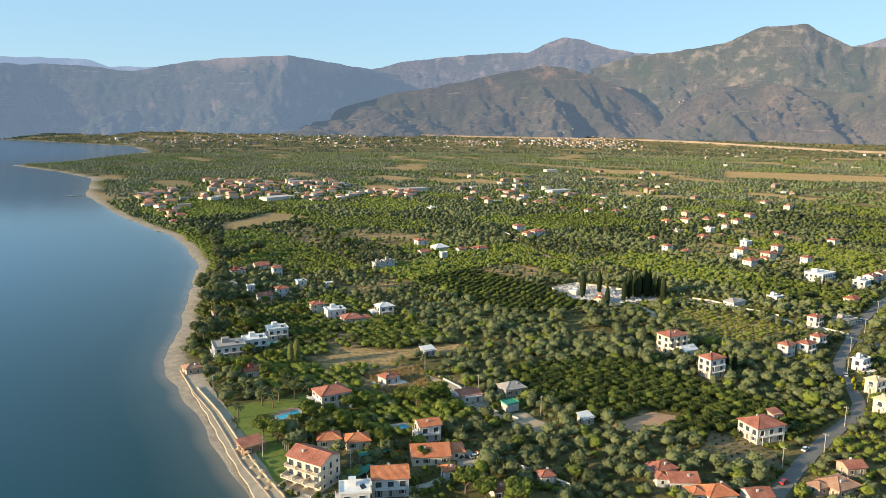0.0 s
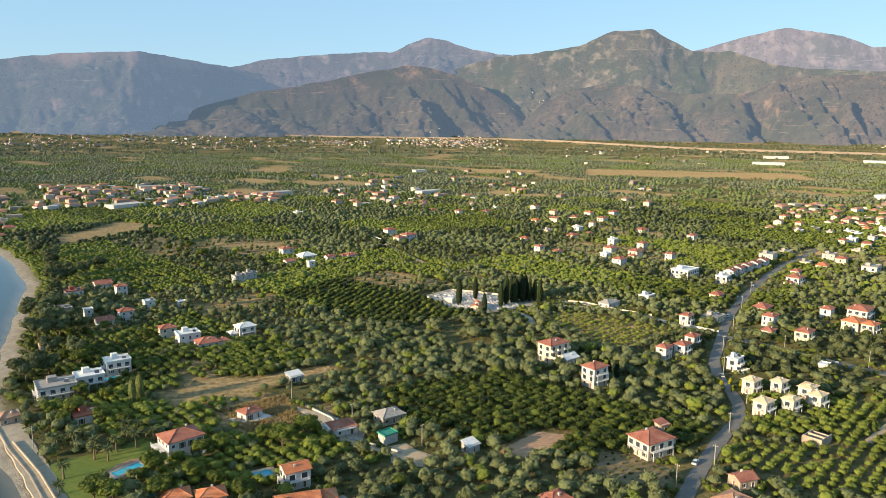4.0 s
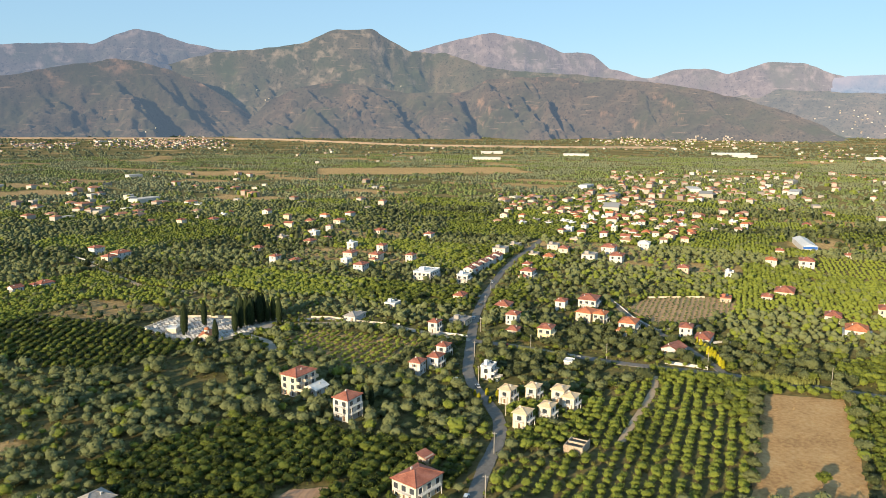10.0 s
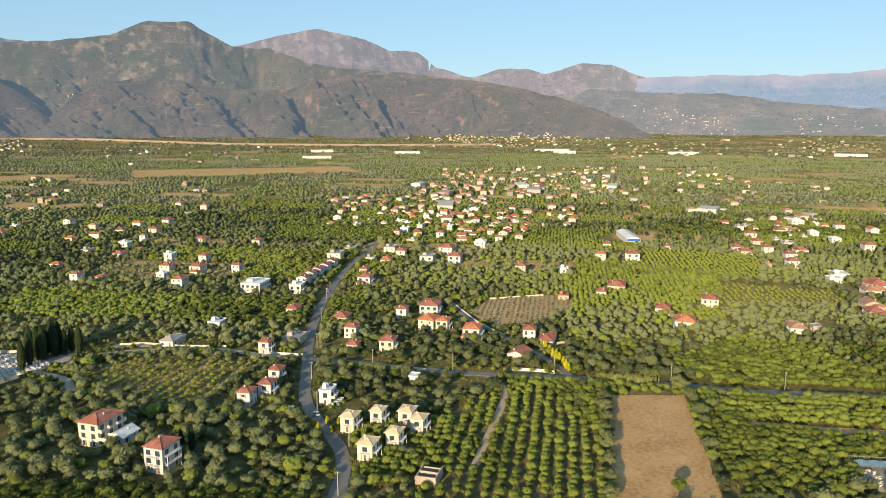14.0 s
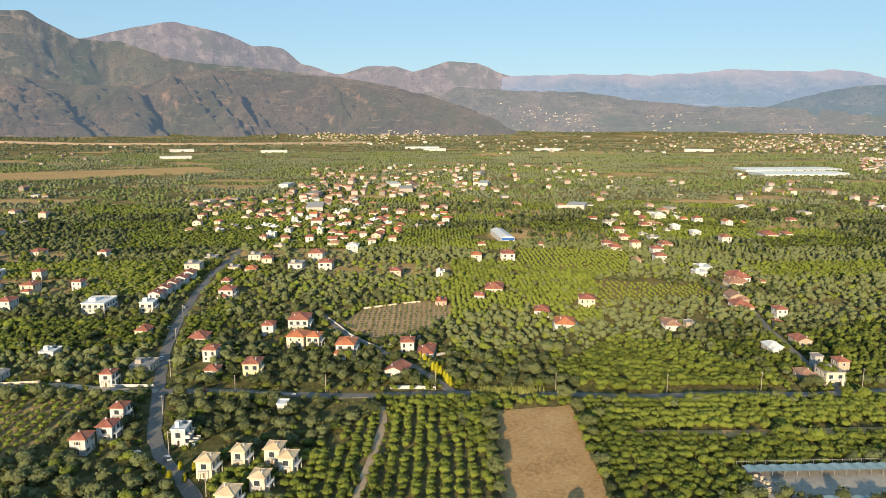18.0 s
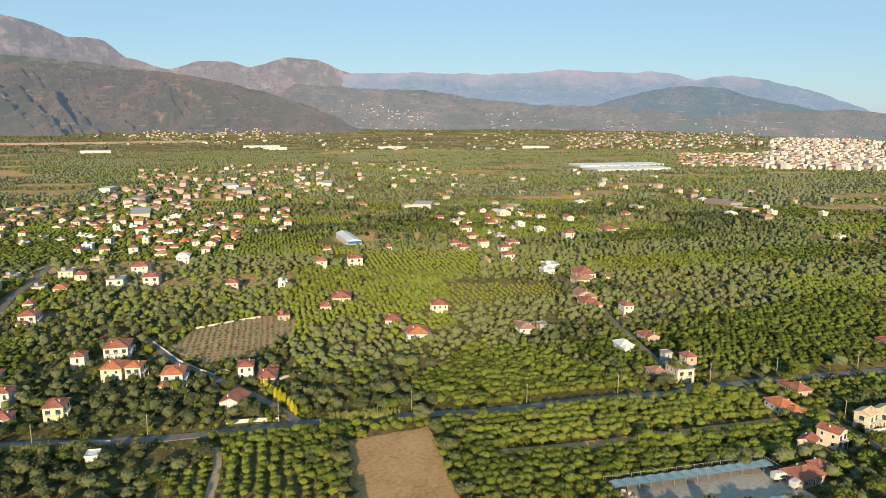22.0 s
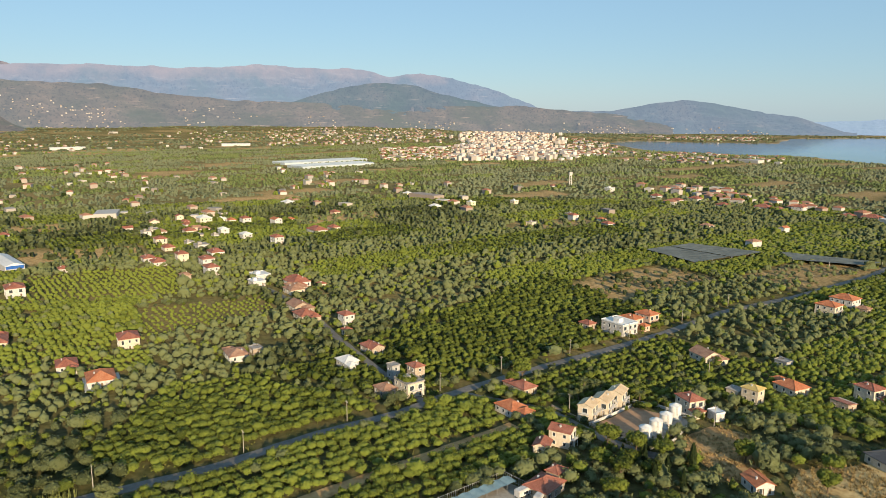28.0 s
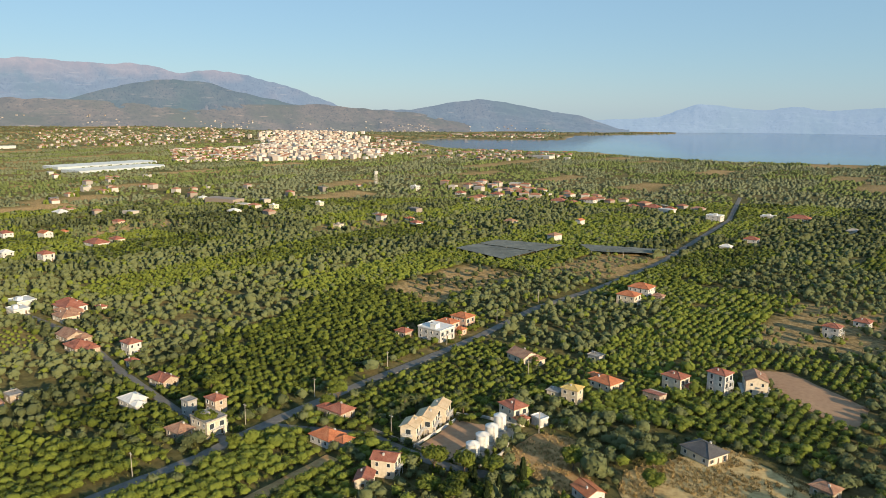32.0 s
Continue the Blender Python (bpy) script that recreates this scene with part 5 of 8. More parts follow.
house(364.0, 91.0, 60, 8.0, 6.4, 2, "gable", "cream", "red", "balcony")
house(358.3, 99.0, -20, 6.7, 5.3, 1, "gable", "cream", "red")
house(387.2, 77.3, -30, 7.3, 5.9, 2, "gable", "cream", "beige", "balcony")
house(393.0, 70.2, -30, 8.3, 6.7, 2, "gable", "cream", "beige", "balcony")
house(400.9, 62.6, -30, 7.7, 6.1, 2, "gable", "cream", "beige", "balcony")
house(502.6, 38.1, 36, 15.1, 12.1, 2, "flat", "white", "white", "balcony")
house(510.7, 29.7, 36, 10.1, 8.1, 2, "hip", "pink", "orange", "balcony")
house(519.4, 18.4, 36, 10.4, 8.3, 2, "hip", "pink", "orange", "balcony")
house(509.7, 54.2, 36, 7.1, 5.7, 1, "hip", "stone", "red")
house(329.9, 102.0, -40, 10.7, 8.5, 1, "hip", "stone", "red")
house(339.0, 96.9, -40, 5.5, 4.4, 1, "hip", "stone", "red")
house(609.7, 265.9, 36, 11.0, 8.8, 1, "flat", "white", "white")
house(618.3, 240.2, 36, 12.5, 10.0, 1, "hip", "cream", "red")
house(594.5, 234.3, 36, 12.0, 9.6, 1, "hip", "cream", "brown")
house(546.9, 224.1, 36, 12.8, 10.2, 1, "gable", "stone", "brown")
house(775.1, 289.8, 36, 11.4, 9.1, 2, "hip", "white", "red")
house(789.4, 322.6, 36, 10.8, 8.6, 2, "hip", "white", "white")
house(718.1, 328.7, 36, 13.4, 10.7, 1, "hip", "white", "red")
house(674.2, 321.9, 36, 11.7, 9.3, 2, "hip", "white", "red")
house(643.0, 308.2, 36, 11.1, 8.8, 2, "hip", "white", "red")
house(693.1, 348.4, 36, 10.4, 8.3, 2, "hip", "cream", "red")
house(675.9, 360.7, 36, 12.8, 10.2, 1, "hip", "white", "red")
house(690.9, 374.8, 36, 11.4, 9.1, 1, "hip", "white", "red")
house(763.5, 393.3, 36, 11.7, 9.4, 2, "hip", "cream", "red")
house(737.4, 376.1, 36, 11.2, 9.0, 1, "hip", "cream", "red")
house(628.0, 322.4, 36, 7.8, 6.2, 1, "hip", "stone", "brown")
house(827.9, 389.5, 36, 12.7, 10.1, 1, "hip", "cream", "red")
house(895.7, 397.2, 36, 16.0, 12.8, 2, "hip", "cream", "white")
house(818.2, 352.4, 36, 10.3, 8.2, 2, "hip", "white", "white")
house(894.0, 351.7, 36, 11.2, 9.0, 2, "hip", "white", "red")
house(795.7, 555.3, 36, 11.1, 8.9, 1, "hip", "white", "red")
house(1058.7, 341.3, 36, 16.0, 12.8, 1, "hip", "white", "white")
house(837.2, 263.7, 36, 20.4, 14.0, 1, "hip", "white", "red")
house(851.7, 249.3, 36, 11.4, 9.1, 1, "hip", "cream", "red")
house(457.8, 6.4, 20, 11.8, 9.5, 1, "gable", "cream", "brown")
house(394.4, 34.9, 20, 8.9, 7.1, 2, "hip", "cream", "red", "balcony")
house(386.7, 26.9, 20, 5.0, 4.0, 1, "flat", "white", "white", "shed")
house(404.8, 5.1, 40, 7.1, 5.7, 2, "hip", "cream", "yellow")
house(411.2, 9.9, 40, 5.5, 4.4, 1, "hip", "cream", "grey")
house(415.9, -16.2, 25, 11.0, 8.8, 1, "hip", "cream", "orange")
house(406.5, -44.5, 25, 8.9, 7.2, 2, "hip", "cream", "red", "balcony")
house(398.1, -60.4, 25, 8.1, 6.5, 3, "hip", "white", "red", "balcony")
house(395.5, -76.2, -30, 11.0, 8.8, 2, "gable", "cream", "brown", "terrace")
house(397.4, -28.9, 30, 7.7, 6.2, 1, "shed", "stone", "red")
house(347.5, -18.3, 15, 12.1, 9.7, 1, "hip", "cream", "slate")
house(540.2, -96.2, 36, 11.9, 9.5, 2, "hip", "cream", "orange", "balcony")
house(556.3, -114.6, 36, 13.8, 11.0, 2, "hip", "white", "orange")
house(542.5, -118.6, 36, 6.5, 5.2, 1, "hip", "stone", "brown")
house(450.6, -167.3, 30, 8.3, 6.6, 2, "hip", "white", "red", "balcony")
house(462.5, -199.3, 30, 8.2, 6.6, 1, "hip", "white", "red")
house(314.9, -39.5, 20, 7.1, 5.7, 1, "hip", "stone", "brown")
house(447.2, -27.2, 30, 6.3, 5.0, 1, "flat", "grey", "grey")
house(332.5, 33.2, 10, 8.1, 6.4, 1, "gable", "white", "orange")
house(610.7, 238.0, 36, 16.3, 13.1, 1, "hip", "white", "red")
house(602.5, 219.2, 36, 5.1, 4.1, 1, "hip", "cream", "red")
house(588.0, 235.3, 36, 12.5, 10.0, 1, "hip", "cream", "brown")
house(631.0, 269.3, 36, 13.8, 11.0, 1, "flat", "white", "white")
house(468.5, 172.0, 36, 8.3, 6.7, 1, "hip", "stone", "red")
house(463.5, 228.6, 36, 6.1, 4.9, 1, "flat", "stone", "grey")
house(834.9, -366.2, 36, 16.0, 12.8, 2, "flat", "white", "white")
house(682.7, -270.2, 36, 9.1, 7.3, 1, "hip", "white", "white")
house(709.0, -316.4, 36, 11.7, 9.3, 1, "hip", "white", "red")
house(834.7, -435.8, 36, 14.4, 11.5, 1, "flat", "white", "white")
house(812.4, -458.4, 36, 21.5, 14.0, 1, "hip", "cream", "red")
house(724.7, -446.1, 36, 11.0, 8.8, 1, "hip", "white", "grey")
house(1043.1, 102.4, 36, 9.7, 7.7, 2, "flat", "yellow", "white")
house(1056.2, 46.0, 36, 8.6, 6.9, 2, "flat", "cream", "white")
house(1024.8, 148.4, 36, 13.0, 10.4, 1, "hip", "white", "white")
house(1170.4, 190.8, 36, 11.0, 8.8, 1, "hip", "yellow", "white")
house(1222.7, -114.5, 36, 11.9, 9.5, 2, "flat", "white", "white")
house(949.4, -329.7, 36, 12.5, 10.0, 1, "hip", "cream", "red")
house(1003.3, -298.6, 36, 14.2, 11.3, 2, "hip", "white", "red")
house(1024.9, -264.4, 36, 19.4, 14.0, 1, "hip", "white", "red")
house(935.5, -349.0, 36, 18.6, 14.0, 1, "hip", "cream", "red")
house(915.7, -360.2, 36, 13.5, 10.8, 1, "hip", "cream", "red")
house(1116.7, -209.7, 36, 15.2, 12.2, 1, "hip", "white", "red")
house(1096.0, -177.7, 36, 13.4, 10.7, 1, "hip", "white", "red")
house(1148.4, -164.6, 36, 12.6, 10.1, 1, "hip", "white", "red")
house(1046.7, -221.2, 36, 14.3, 11.4, 1, "hip", "white", "red")


# ---- villages and the far town ----
CLUSTERS = [   # outline, how many houses
    ([(-335, 1010), (-132, 1028), (-175, 1365), (-441, 1334)], 90),
    ([(-138, 1072), (-38, 1082), (-42, 1203), (-153, 1192)], 25),
    ([(-1462, 3239), (-613, 3525), (-750, 4317), (-1762, 3910)], 80),
    ([(-510, 2931), (34, 3065), (45, 4183), (-698, 4014)], 80),
    ([(35, 994), (169, 1005), (220, 1314), (45, 1295)], 25),
    ([(201, 736), (374, 747), (673, 1364), (357, 1329)], 26),
    ([(247, 3333), (834, 2793), (1129, 3966), (450, 4274)], 300),
    ([(690, 1950), (1196, 1871), (1856, 2891), (1078, 3035)], 24),
    ([(492, 752), (620, 647), (870, 884), (688, 1030)], 80),
]
CLUSTERS += [
    ([(473, 611), (574, 528), (770, 688), (633, 800)], 46),
    ([(835, 913), (1056, 736), (1598, 1081), (1254, 1342)], 90),
    ([(710, 382), (785, 319), (979, 382), (884, 459)], 18),
    ([(2138, 2317), (2749, 1844), (3845, 2557), (3131, 3367)], 130),
    ([(1914, 1302), (2511, 863), (3928, 1316), (3221, 2150)], 70),
    ([(2817, 1093), (3367, 234), (4370, 277), (3878, 1473)], 140),
    ([(1238, 803), (1332, 673), (1796, 878), (1665, 1053)], 25),
    ([(2556, 739), (2593, 137), (3707, 138), (3610, 999)], 240),
    ([(2054, -164), (2062, -330), (3000, -520), (3200, -387)], 90),
]
CLUSTERS += [
    ([(1806, -270), (1824, -669), (2180, -800), (2220, -367)], 70),
    ([(3738, 779), (3799, 167), (4574, 173), (4501, 913)], 70),
    ([(1222, -175), (1300, -260), (900, -400), (885, -330)], 34),
    ([(1230, -190), (1290, -230), (1180, -300), (1120, -255)], 12),
    ([(762, 580), (878, 220), (1562, 302), (1335, 958)], 50),
    ([(1900, 160), (1920, -220), (3800, -460), (3800, 150)], 1150),
    ([(100, 620), (400, 700), (500, 1700), (-100, 1800)], 40),
    ([(-325, 800), (-283, 792), (-423, 1193), (-500, 1170)], 34),
    ([(16, 3238), (309, 3131), (378, 3829), (19, 3817)], 60),
    ([(-1295, 2725), (-728, 3089), (-956, 3933), (-1732, 3715)], 70),
    ([(2351, 2857), (2858, 1992), (3800, 2624), (2973, 3173)], 150),
    ([(600, -60), (1400, 300), (1700, 600), (1300, -500)], 30),
    ([(1890, 290), (2080, -290), (2480, -320), (2350, 340)], 300),
    ([(560, 640), (700, 560), (1150, 860), (900, 1060)], 70),
    ([(3300, -720), (3200, -1150), (3650, -1450), (3800, -900)], 90),
]
crng = random.Random(77)
SPOTS = []
taken = [(hx, hy) for hx, hy, _ in HOUSES]
grid = {}
for hx, hy in taken:
    grid.setdefault((int(hx // 20), int(hy // 20)), []).append((hx, hy))
for n, (quad, count) in enumerate(CLUSTERS):
    (ax, ay), (bx, by), (cx, cy), (dx, dy) = quad
    for _ in range(count * 3):
        if count <= 0:
            break
        u, v = crng.random(), crng.random()
        if n in (6, 26, 27, 28):   # denser in the middle
            u, v = (crng.random() + crng.random()) / 2, (crng.random() + crng.random()) / 2
        if n == 23:   # the town thins out from its middle
            u, v = (crng.random() + crng.random() + crng.random()) / 3, abs(crng.random() + crng.random() - 0.8) / 1.2
        hx = (ax * (1 - u) + bx * u) * (1 - v) + (dx * (1 - u) + cx * u) * v
        hy = (ay * (1 - u) + by * u) * (1 - v) + (dy * (1 - u) + cy * u) * v
        key = (int(hx // 20), int(hy // 20))
        close = any(math.hypot(hx - q[0], hy - q[1]) < (8 if n == 23 else 13) for i in (-1, 0, 1) for j in (-1, 0, 1) for q in grid.get((key[0] + i, key[1] + j), ()))
        if close or float(inland(np.array([hx]), np.array([hy]))[0]) < 25:
            continue
        if min(float(line_distance(np.array([hx]), np.array([hy]), pts)[0]) - w / 2 for pts, w in ROADS.values()) < 8:
            continue
        grid.setdefault(key, []).append((hx, hy))
        SPOTS.append((hx, hy, n))
        count -= 1
SPOTS.sort(key=lambda p: math.hypot(p[0] - MID[0], p[1] - MID[1]))
for hx, hy, n in SPOTS[:150]:
    w = crng.uniform(7.5, 12)
    roof = crng.choice(("hip", "hip", "hip", "gable", "flat"))
    house(hx, hy, 36 + crng.choice((0, 90, 0, 0)) + crng.uniform(-12, 12), w, w * crng.uniform(0.65, 0.9), crng.choice((1, 1, 2)), roof,
          crng.choice(("white", "white", "cream", "cream", "white", "pink")), crng.choice(("white", "grey")) if roof == "flat" else crng.choice(("red", "red", "orange", "brown")), "", True)


def far_houses(name, spots, label, town=False):
    """Houses too far off to pick apart: walls with storey bands and roofs, in two joined meshes."""
    V, Fw, Rv, Rf = [], [], [], []
    for hx, hy, n, *foot in spots:
        dense = n == 23
        w, d = (crng.uniform(9, 16), crng.uniform(8, 12)) if dense else (crng.uniform(9.5, 17), crng.uniform(8, 11))
        h = crng.choice((3.5, 6, 6, 9, 9, 12)) if dense else crng.choice((3.4, 3.8, 6.2, 6.6))
        if crng.random() < 0.03 and not dense:
            w, d, h = crng.uniform(25, 60), crng.uniform(14, 24), 7
        if foot:
            w, d, h = crng.uniform(7, 10), crng.uniform(6, 8), 4.5
        a = radians(36 + crng.uniform(-20, 20))
        z = foot[0] if foot else float(land_height(np.array([hx]), np.array([hy]))[0])
        c, s = math.cos(a), math.sin(a)
        at = lambda px, py, pz: (hx + px * c - py * s, hy + px * s + py * c, z + pz)
        i = len(V)
        V += [at(px * w / 2, py * d / 2, pz) for pz in (-1, h) for px, py in ((-1, -1), (1, -1), (1, 1), (-1, 1))]
        Fw += [[i, i + 1, i + 5, i + 4], [i + 1, i + 2, i + 6, i + 5], [i + 2, i + 3, i + 7, i + 6], [i + 3, i, i + 4, i + 7], [i + 4, i + 5, i + 6, i + 7]]
        if crng.random() < (0 if foot else 0.25 if dense else 0.7) and h < 12 and w < 20:
            j = len(Rv)
            Rv += [at(px * (w / 2 + 0.5), py * (d / 2 + 0.5), h) for px, py in ((-1, -1), (1, -1), (1, 1), (-1, 1))] + [at(-w / 2 + d / 2, 0, h + 2.2), at(w / 2 - d / 2, 0, h + 2.2)]
            Rf += [[j, j + 1, j + 5], [j, j + 5, j + 4], [j + 2, j + 3, j + 4], [j + 2, j + 4, j + 5], [j + 1, j + 2, j + 5], [j + 3, j, j + 4]]
    for what, v, f, mat, word in (("walls", V, Fw, TOWN_WALL if town else FAR_WALL, "pale rendered walls"), ("roofs", Rv, Rf, FAR_TILE, "red tiled roofs")):
        me = bpy.data.meshes.new(name)
        fill_mesh(me, np.array(v), np.array(f))
        me.materials.append(mat)
        tagged(new(f"{name}_{what}", me), f"{label}: {word}", "houses", kind="stuff")


def island_material(name, colors):
    m = bpy.data.materials.new(name)
    m.use_nodes = True
    nt = m.node_tree
    geo = nt.nodes.new("ShaderNodeNewGeometry")
    r = nt.nodes.new("ShaderNodeValToRGB")
    el = r.color_ramp.elements
    el[0].color, el[1].color = (*colors[0], 1), (*colors[-1], 1)
    for k, c in enumerate(colors[1:-1]):
        el.new((k + 1) / (len(colors) - 1)).color = (*c, 1)
    nt.links.new(geo.outputs["Random Per Island"], r.inputs["Fac"])
    b = nt.nodes["Principled BSDF"]
    nt.links.new(r.outputs["Color"], b.inputs["Base Color"])
    b.inputs["Roughness"].default_value = 0.9
    return m


FAR_WALL = island_material("pale_walls", [(0.5, 0.47, 0.43), (0.3, 0.26, 0.22), (0.56, 0.54, 0.51), (0.34, 0.27, 0.22), (0.22, 0.2, 0.18), (0.52, 0.49, 0.45), (0.44, 0.38, 0.32)])
TOWN_WALL = island_material("town_walls", [(0.62, 0.56, 0.5), (0.5, 0.41, 0.34), (0.68, 0.65, 0.61), (0.56, 0.46, 0.38), (0.42, 0.36, 0.31), (0.64, 0.59, 0.53)])
FAR_TILE = island_material("far_tiles", [(0.3, 0.12, 0.07), (0.42, 0.19, 0.11), (0.36, 0.2, 0.14)])
SLOPE_SPOTS = []     # houses strewn over the lower slopes of the hills, half sunk into them
for k, lo, hi, top, count in ((8, 50, 74, 0.6, 150), (8, 74, 104, 0.5, 140), (6, 40, 57, 0.1, 110), (4, 10, 34, 0.8, 20), (5, 6, 14, 0.3, 10), (10, 98, 113, 0.25, 60)):
    me = RANGES[k].data
    co = np.empty(len(me.vertices) * 3, np.float32)
    me.vertices.foreach_get("co", co)
    co = co.reshape(-1, 3)
    az = np.degrees(np.arctan2(co[:, 0] - MID[0], co[:, 1] - MID[1]))
    up = np.arange(len(co)) / len(co)
    pick = np.where((az > lo) & (az < hi) & (up < top) & (up > 0.03))[0]
    pick = pick[fbm(co[pick, 0] / 220, co[pick, 1] / 220, 2, 66) > 0.42]
    SLOPE_SPOTS += [(float(co[j, 0]), float(co[j, 1]), k, float(co[j, 2])) for j in crng.sample(list(pick), min(count, len(pick)))]
far_houses("village_houses", [p for p in SPOTS[150:] if p[2] not in (23, 30)] + SLOPE_SPOTS, "scattered far village houses")
far_houses("town_houses", [p for p in SPOTS[150:] if p[2] in (23, 30)], "dense white town on the bay", True)


# ---- long things on the plain ----
def wall_run(points, height, thick, mat, label, name="garden_wall", category="wall", z=0.0):
    """A wall along a line, mitred at its corners, with a coping."""
    bm = bmesh.new()
    pts = [Vector((*p, 0)) for p in points]
    last = None
    for i, p in enumerate(pts):
        d = (pts[min(i + 1, len(pts) - 1)] - pts[max(i - 1, 0)]).normalized()
        n = Vector((-d.y, d.x, 0)) * (thick / 2)
        prof = ((1, -0.4), (1, height - 0.08), (1.35, height - 0.08), (1.35, height), (-1.35, height), (-1.35, height - 0.08), (-1, height - 0.08), (-1, -0.4))
        row = [bm.verts.new((p + n * k) + Vector((0, 0, z + h))) for k, h in prof]
        if last:
            for k in range(7):
                bm.faces.new((last[k], last[k + 1], row[k + 1], row[k]))
        else:
            bm.faces.new(row)
        last = row
    bm.faces.new(last)
    return tagged(new(name, finish(name, bm, mat)), label, category, kind="structure")


WHITE_WALL = WALL["white"]
wall_run([(382, 407), (395, 400), (403, 396)], 1.1, 0.4, WALL["cream"], "broken pale stone wall above the vine field")
wall_run([(406, 394.5), (417, 387.5)], 1.1, 0.4, WALL["cream"], "broken pale stone wall above the vine field")
wall_run([(354.5, 409), (347, 394), (337.5, 376), (331.5, 358), (328.4, 346)], 0.9, 0.3, WHITE_WALL, "white wall along the villa drive")
wall_run([(329, 346.5), (343, 344.5), (357, 341.5)], 1.2, 0.3, WHITE_WALL, "white garden wall behind the villa")
wall_run([(336, 315.4), (345, 314), (345, 309.5)], 1.2, 0.3, WHITE_WALL, "white garden wall beside the villa")
coast_near = [(-40, 176), (-60, 209), (-73, 228), (-85, 250), (-98, 273), (-112, 294), (-128, 322)]
wall_run([(x + 5.2, y + 3.0) for x, y in coast_near], 0.5, 0.35, WALL["stone"], "low pale sea wall along the pebble beach")
wall_run([(-43, 190), (-49, 210), (-60, 226), (-70, 242), (-89, 275), (-107, 302)], 1.0, 0.3, WALL["stone"], "pale garden wall beside the shore road")
wall_run([(-43, 190), (-30, 196)], 1.1, 0.3, WHITE_WALL, "white garden wall of the beach villas")
wall_run([(168, 474.5), (178, 468), (190, 450), (207, 433)], 1.0, 0.3, WALL["cream"], "white roadside garden wall")
wall_run([(217, 408), (228, 393)], 1.2, 0.3, WHITE_WALL, "white roadside garden wall")
wall_run([(77, 499), (85, 471), (100, 452), (126, 460)], 1.3, 0.4, WALL["cream"], "pale stone wall of the cemetery")
wall_run([(77, 499), (97, 516), (117, 505), (148, 479)], 1.3, 0.4, WALL["cream"], "pale stone wall of the cemetery")
wall_run([(58, 776), (72, 730), (86, 687)], 1.4, 0.4, WHITE_WALL, "long white wall beside a grove lane")
wall_run([(299, 289), (295, 297), (288, 306)], 1.4, 0.25, WHITE_WALL, "white wall with fence bays by the road")
wall_run([(398, 46), (386, 35), (366, 50), (360, 60)], 1.1, 0.3, WHITE_WALL, "white wall of the tank yard")
wall_run([(380, 78), (390, 66.5), (398, 57.5)], 1.1, 0.25, WHITE_WALL, "white wall between the yard and the villas")
wall_run([(398, 90), (380, 77), (364, 66)], 0.9, 0.3, WALL["stone"], "low wall along the lane")
wall_run([(398, 46), (404, 56), (388, 76)], 1.0, 0.25, WHITE_WALL, "white wall of the villa court")
wall_run([(247, 352), (258, 334)], 1.0, 0.25, WHITE_WALL, "white garden wall by the road")
wall_run([(-6, 326), (8, 306), (14, 286), (32, 271)], 0.8, 0.25, WALL["concrete"], "concrete wall along the villa drive")
wall_run([(120, 462), (128, 441), (124, 418)], 0.6, 0.3, WALL["concrete"], "low kerb wall of the cemetery lane")
wall_run([(16, 240), (30, 228), (46, 214)], 1.6, 0.2, WALL["white"], "white boundary wall of a parking court")


def embankment(points, width, height, label):
    bm = bmesh.new()
    last = None
    pts = [Vector((*p, float(land_height(np.array([p[0]]), np.array([p[1]]))[0]))) for p in points]
    for i, p in enumerate(pts):
        d = (pts[min(i + 1, len(pts) - 1)] - pts[max(i - 1, 0)]).normalized()
        n = Vector((-d.y, d.x, 0)).normalized()
        row = [bm.verts.new(p + n * k + Vector((0, 0, h))) for k, h in ((width, -3), (width * 0.55, height), (width * 0.5, height + 1), (-width * 0.5, height + 1), (-width * 0.55, height), (-width, -3))]
        if last:
            for k in range(5):
                bm.faces.new((last[k], last[k + 1], row[k + 1], row[k])).material_index = 1 if k == 2 else 0
        last = row
    return tagged(new("motorway", finish("motorway", bm, [EMBANKMENT, ASPHALT])), label, "motorway", kind="structure")


embankment([(-1500, 4100), (-1000, 4180), (-500, 4180), (-200, 4150), (140, 4050), (560, 3960), (1000, 3830), (1250, 3640), (1420, 3350), (1600, 2980), (1850, 2740), (2150, 2480), (2500, 2250)], 15, 7, "motorway on a bare earth embankment below the hills")


def slab_field(name, quads, height, mat, label, category, posts=True):
    """Flat nets on a grid of posts."""
    for quad in quads:
        top = new(name)
        q = [Vector((*p, 0)) for p in quad]
        c = sum(q, Vector()) / len(q)
        top.location = c
        bm = bmesh.new()
        n = 8
        rows = [[bm.verts.new(q[0].lerp(q[1], i / n).lerp(q[-1].lerp(q[2], i / n), j / n) - c + Vector((0, 0, height + (0.25 if (i + j) % 2 else 0)))) for i in range(n + 1)] for j in range(n + 1)]
        for j in range(n):
            for i in range(n):
                bm.faces.new((rows[j][i], rows[j][i + 1], rows[j + 1][i + 1], rows[j + 1][i]))
        sheet = part("net", bm, mat, top)
        for j in (0, 4, 8):
            for i in (0, 4, 8):
                pb = bmesh.new()
                p = q[0].lerp(q[1], i / n).lerp(q[-1].lerp(q[2], i / n), j / n) - c
                box(pb, p.x - 0.1, p.x + 0.1, p.y - 0.1, p.y + 0.1, -0.2, height + 0.02)
                part("post", pb, METAL, top)
        tagged(top, label, category)


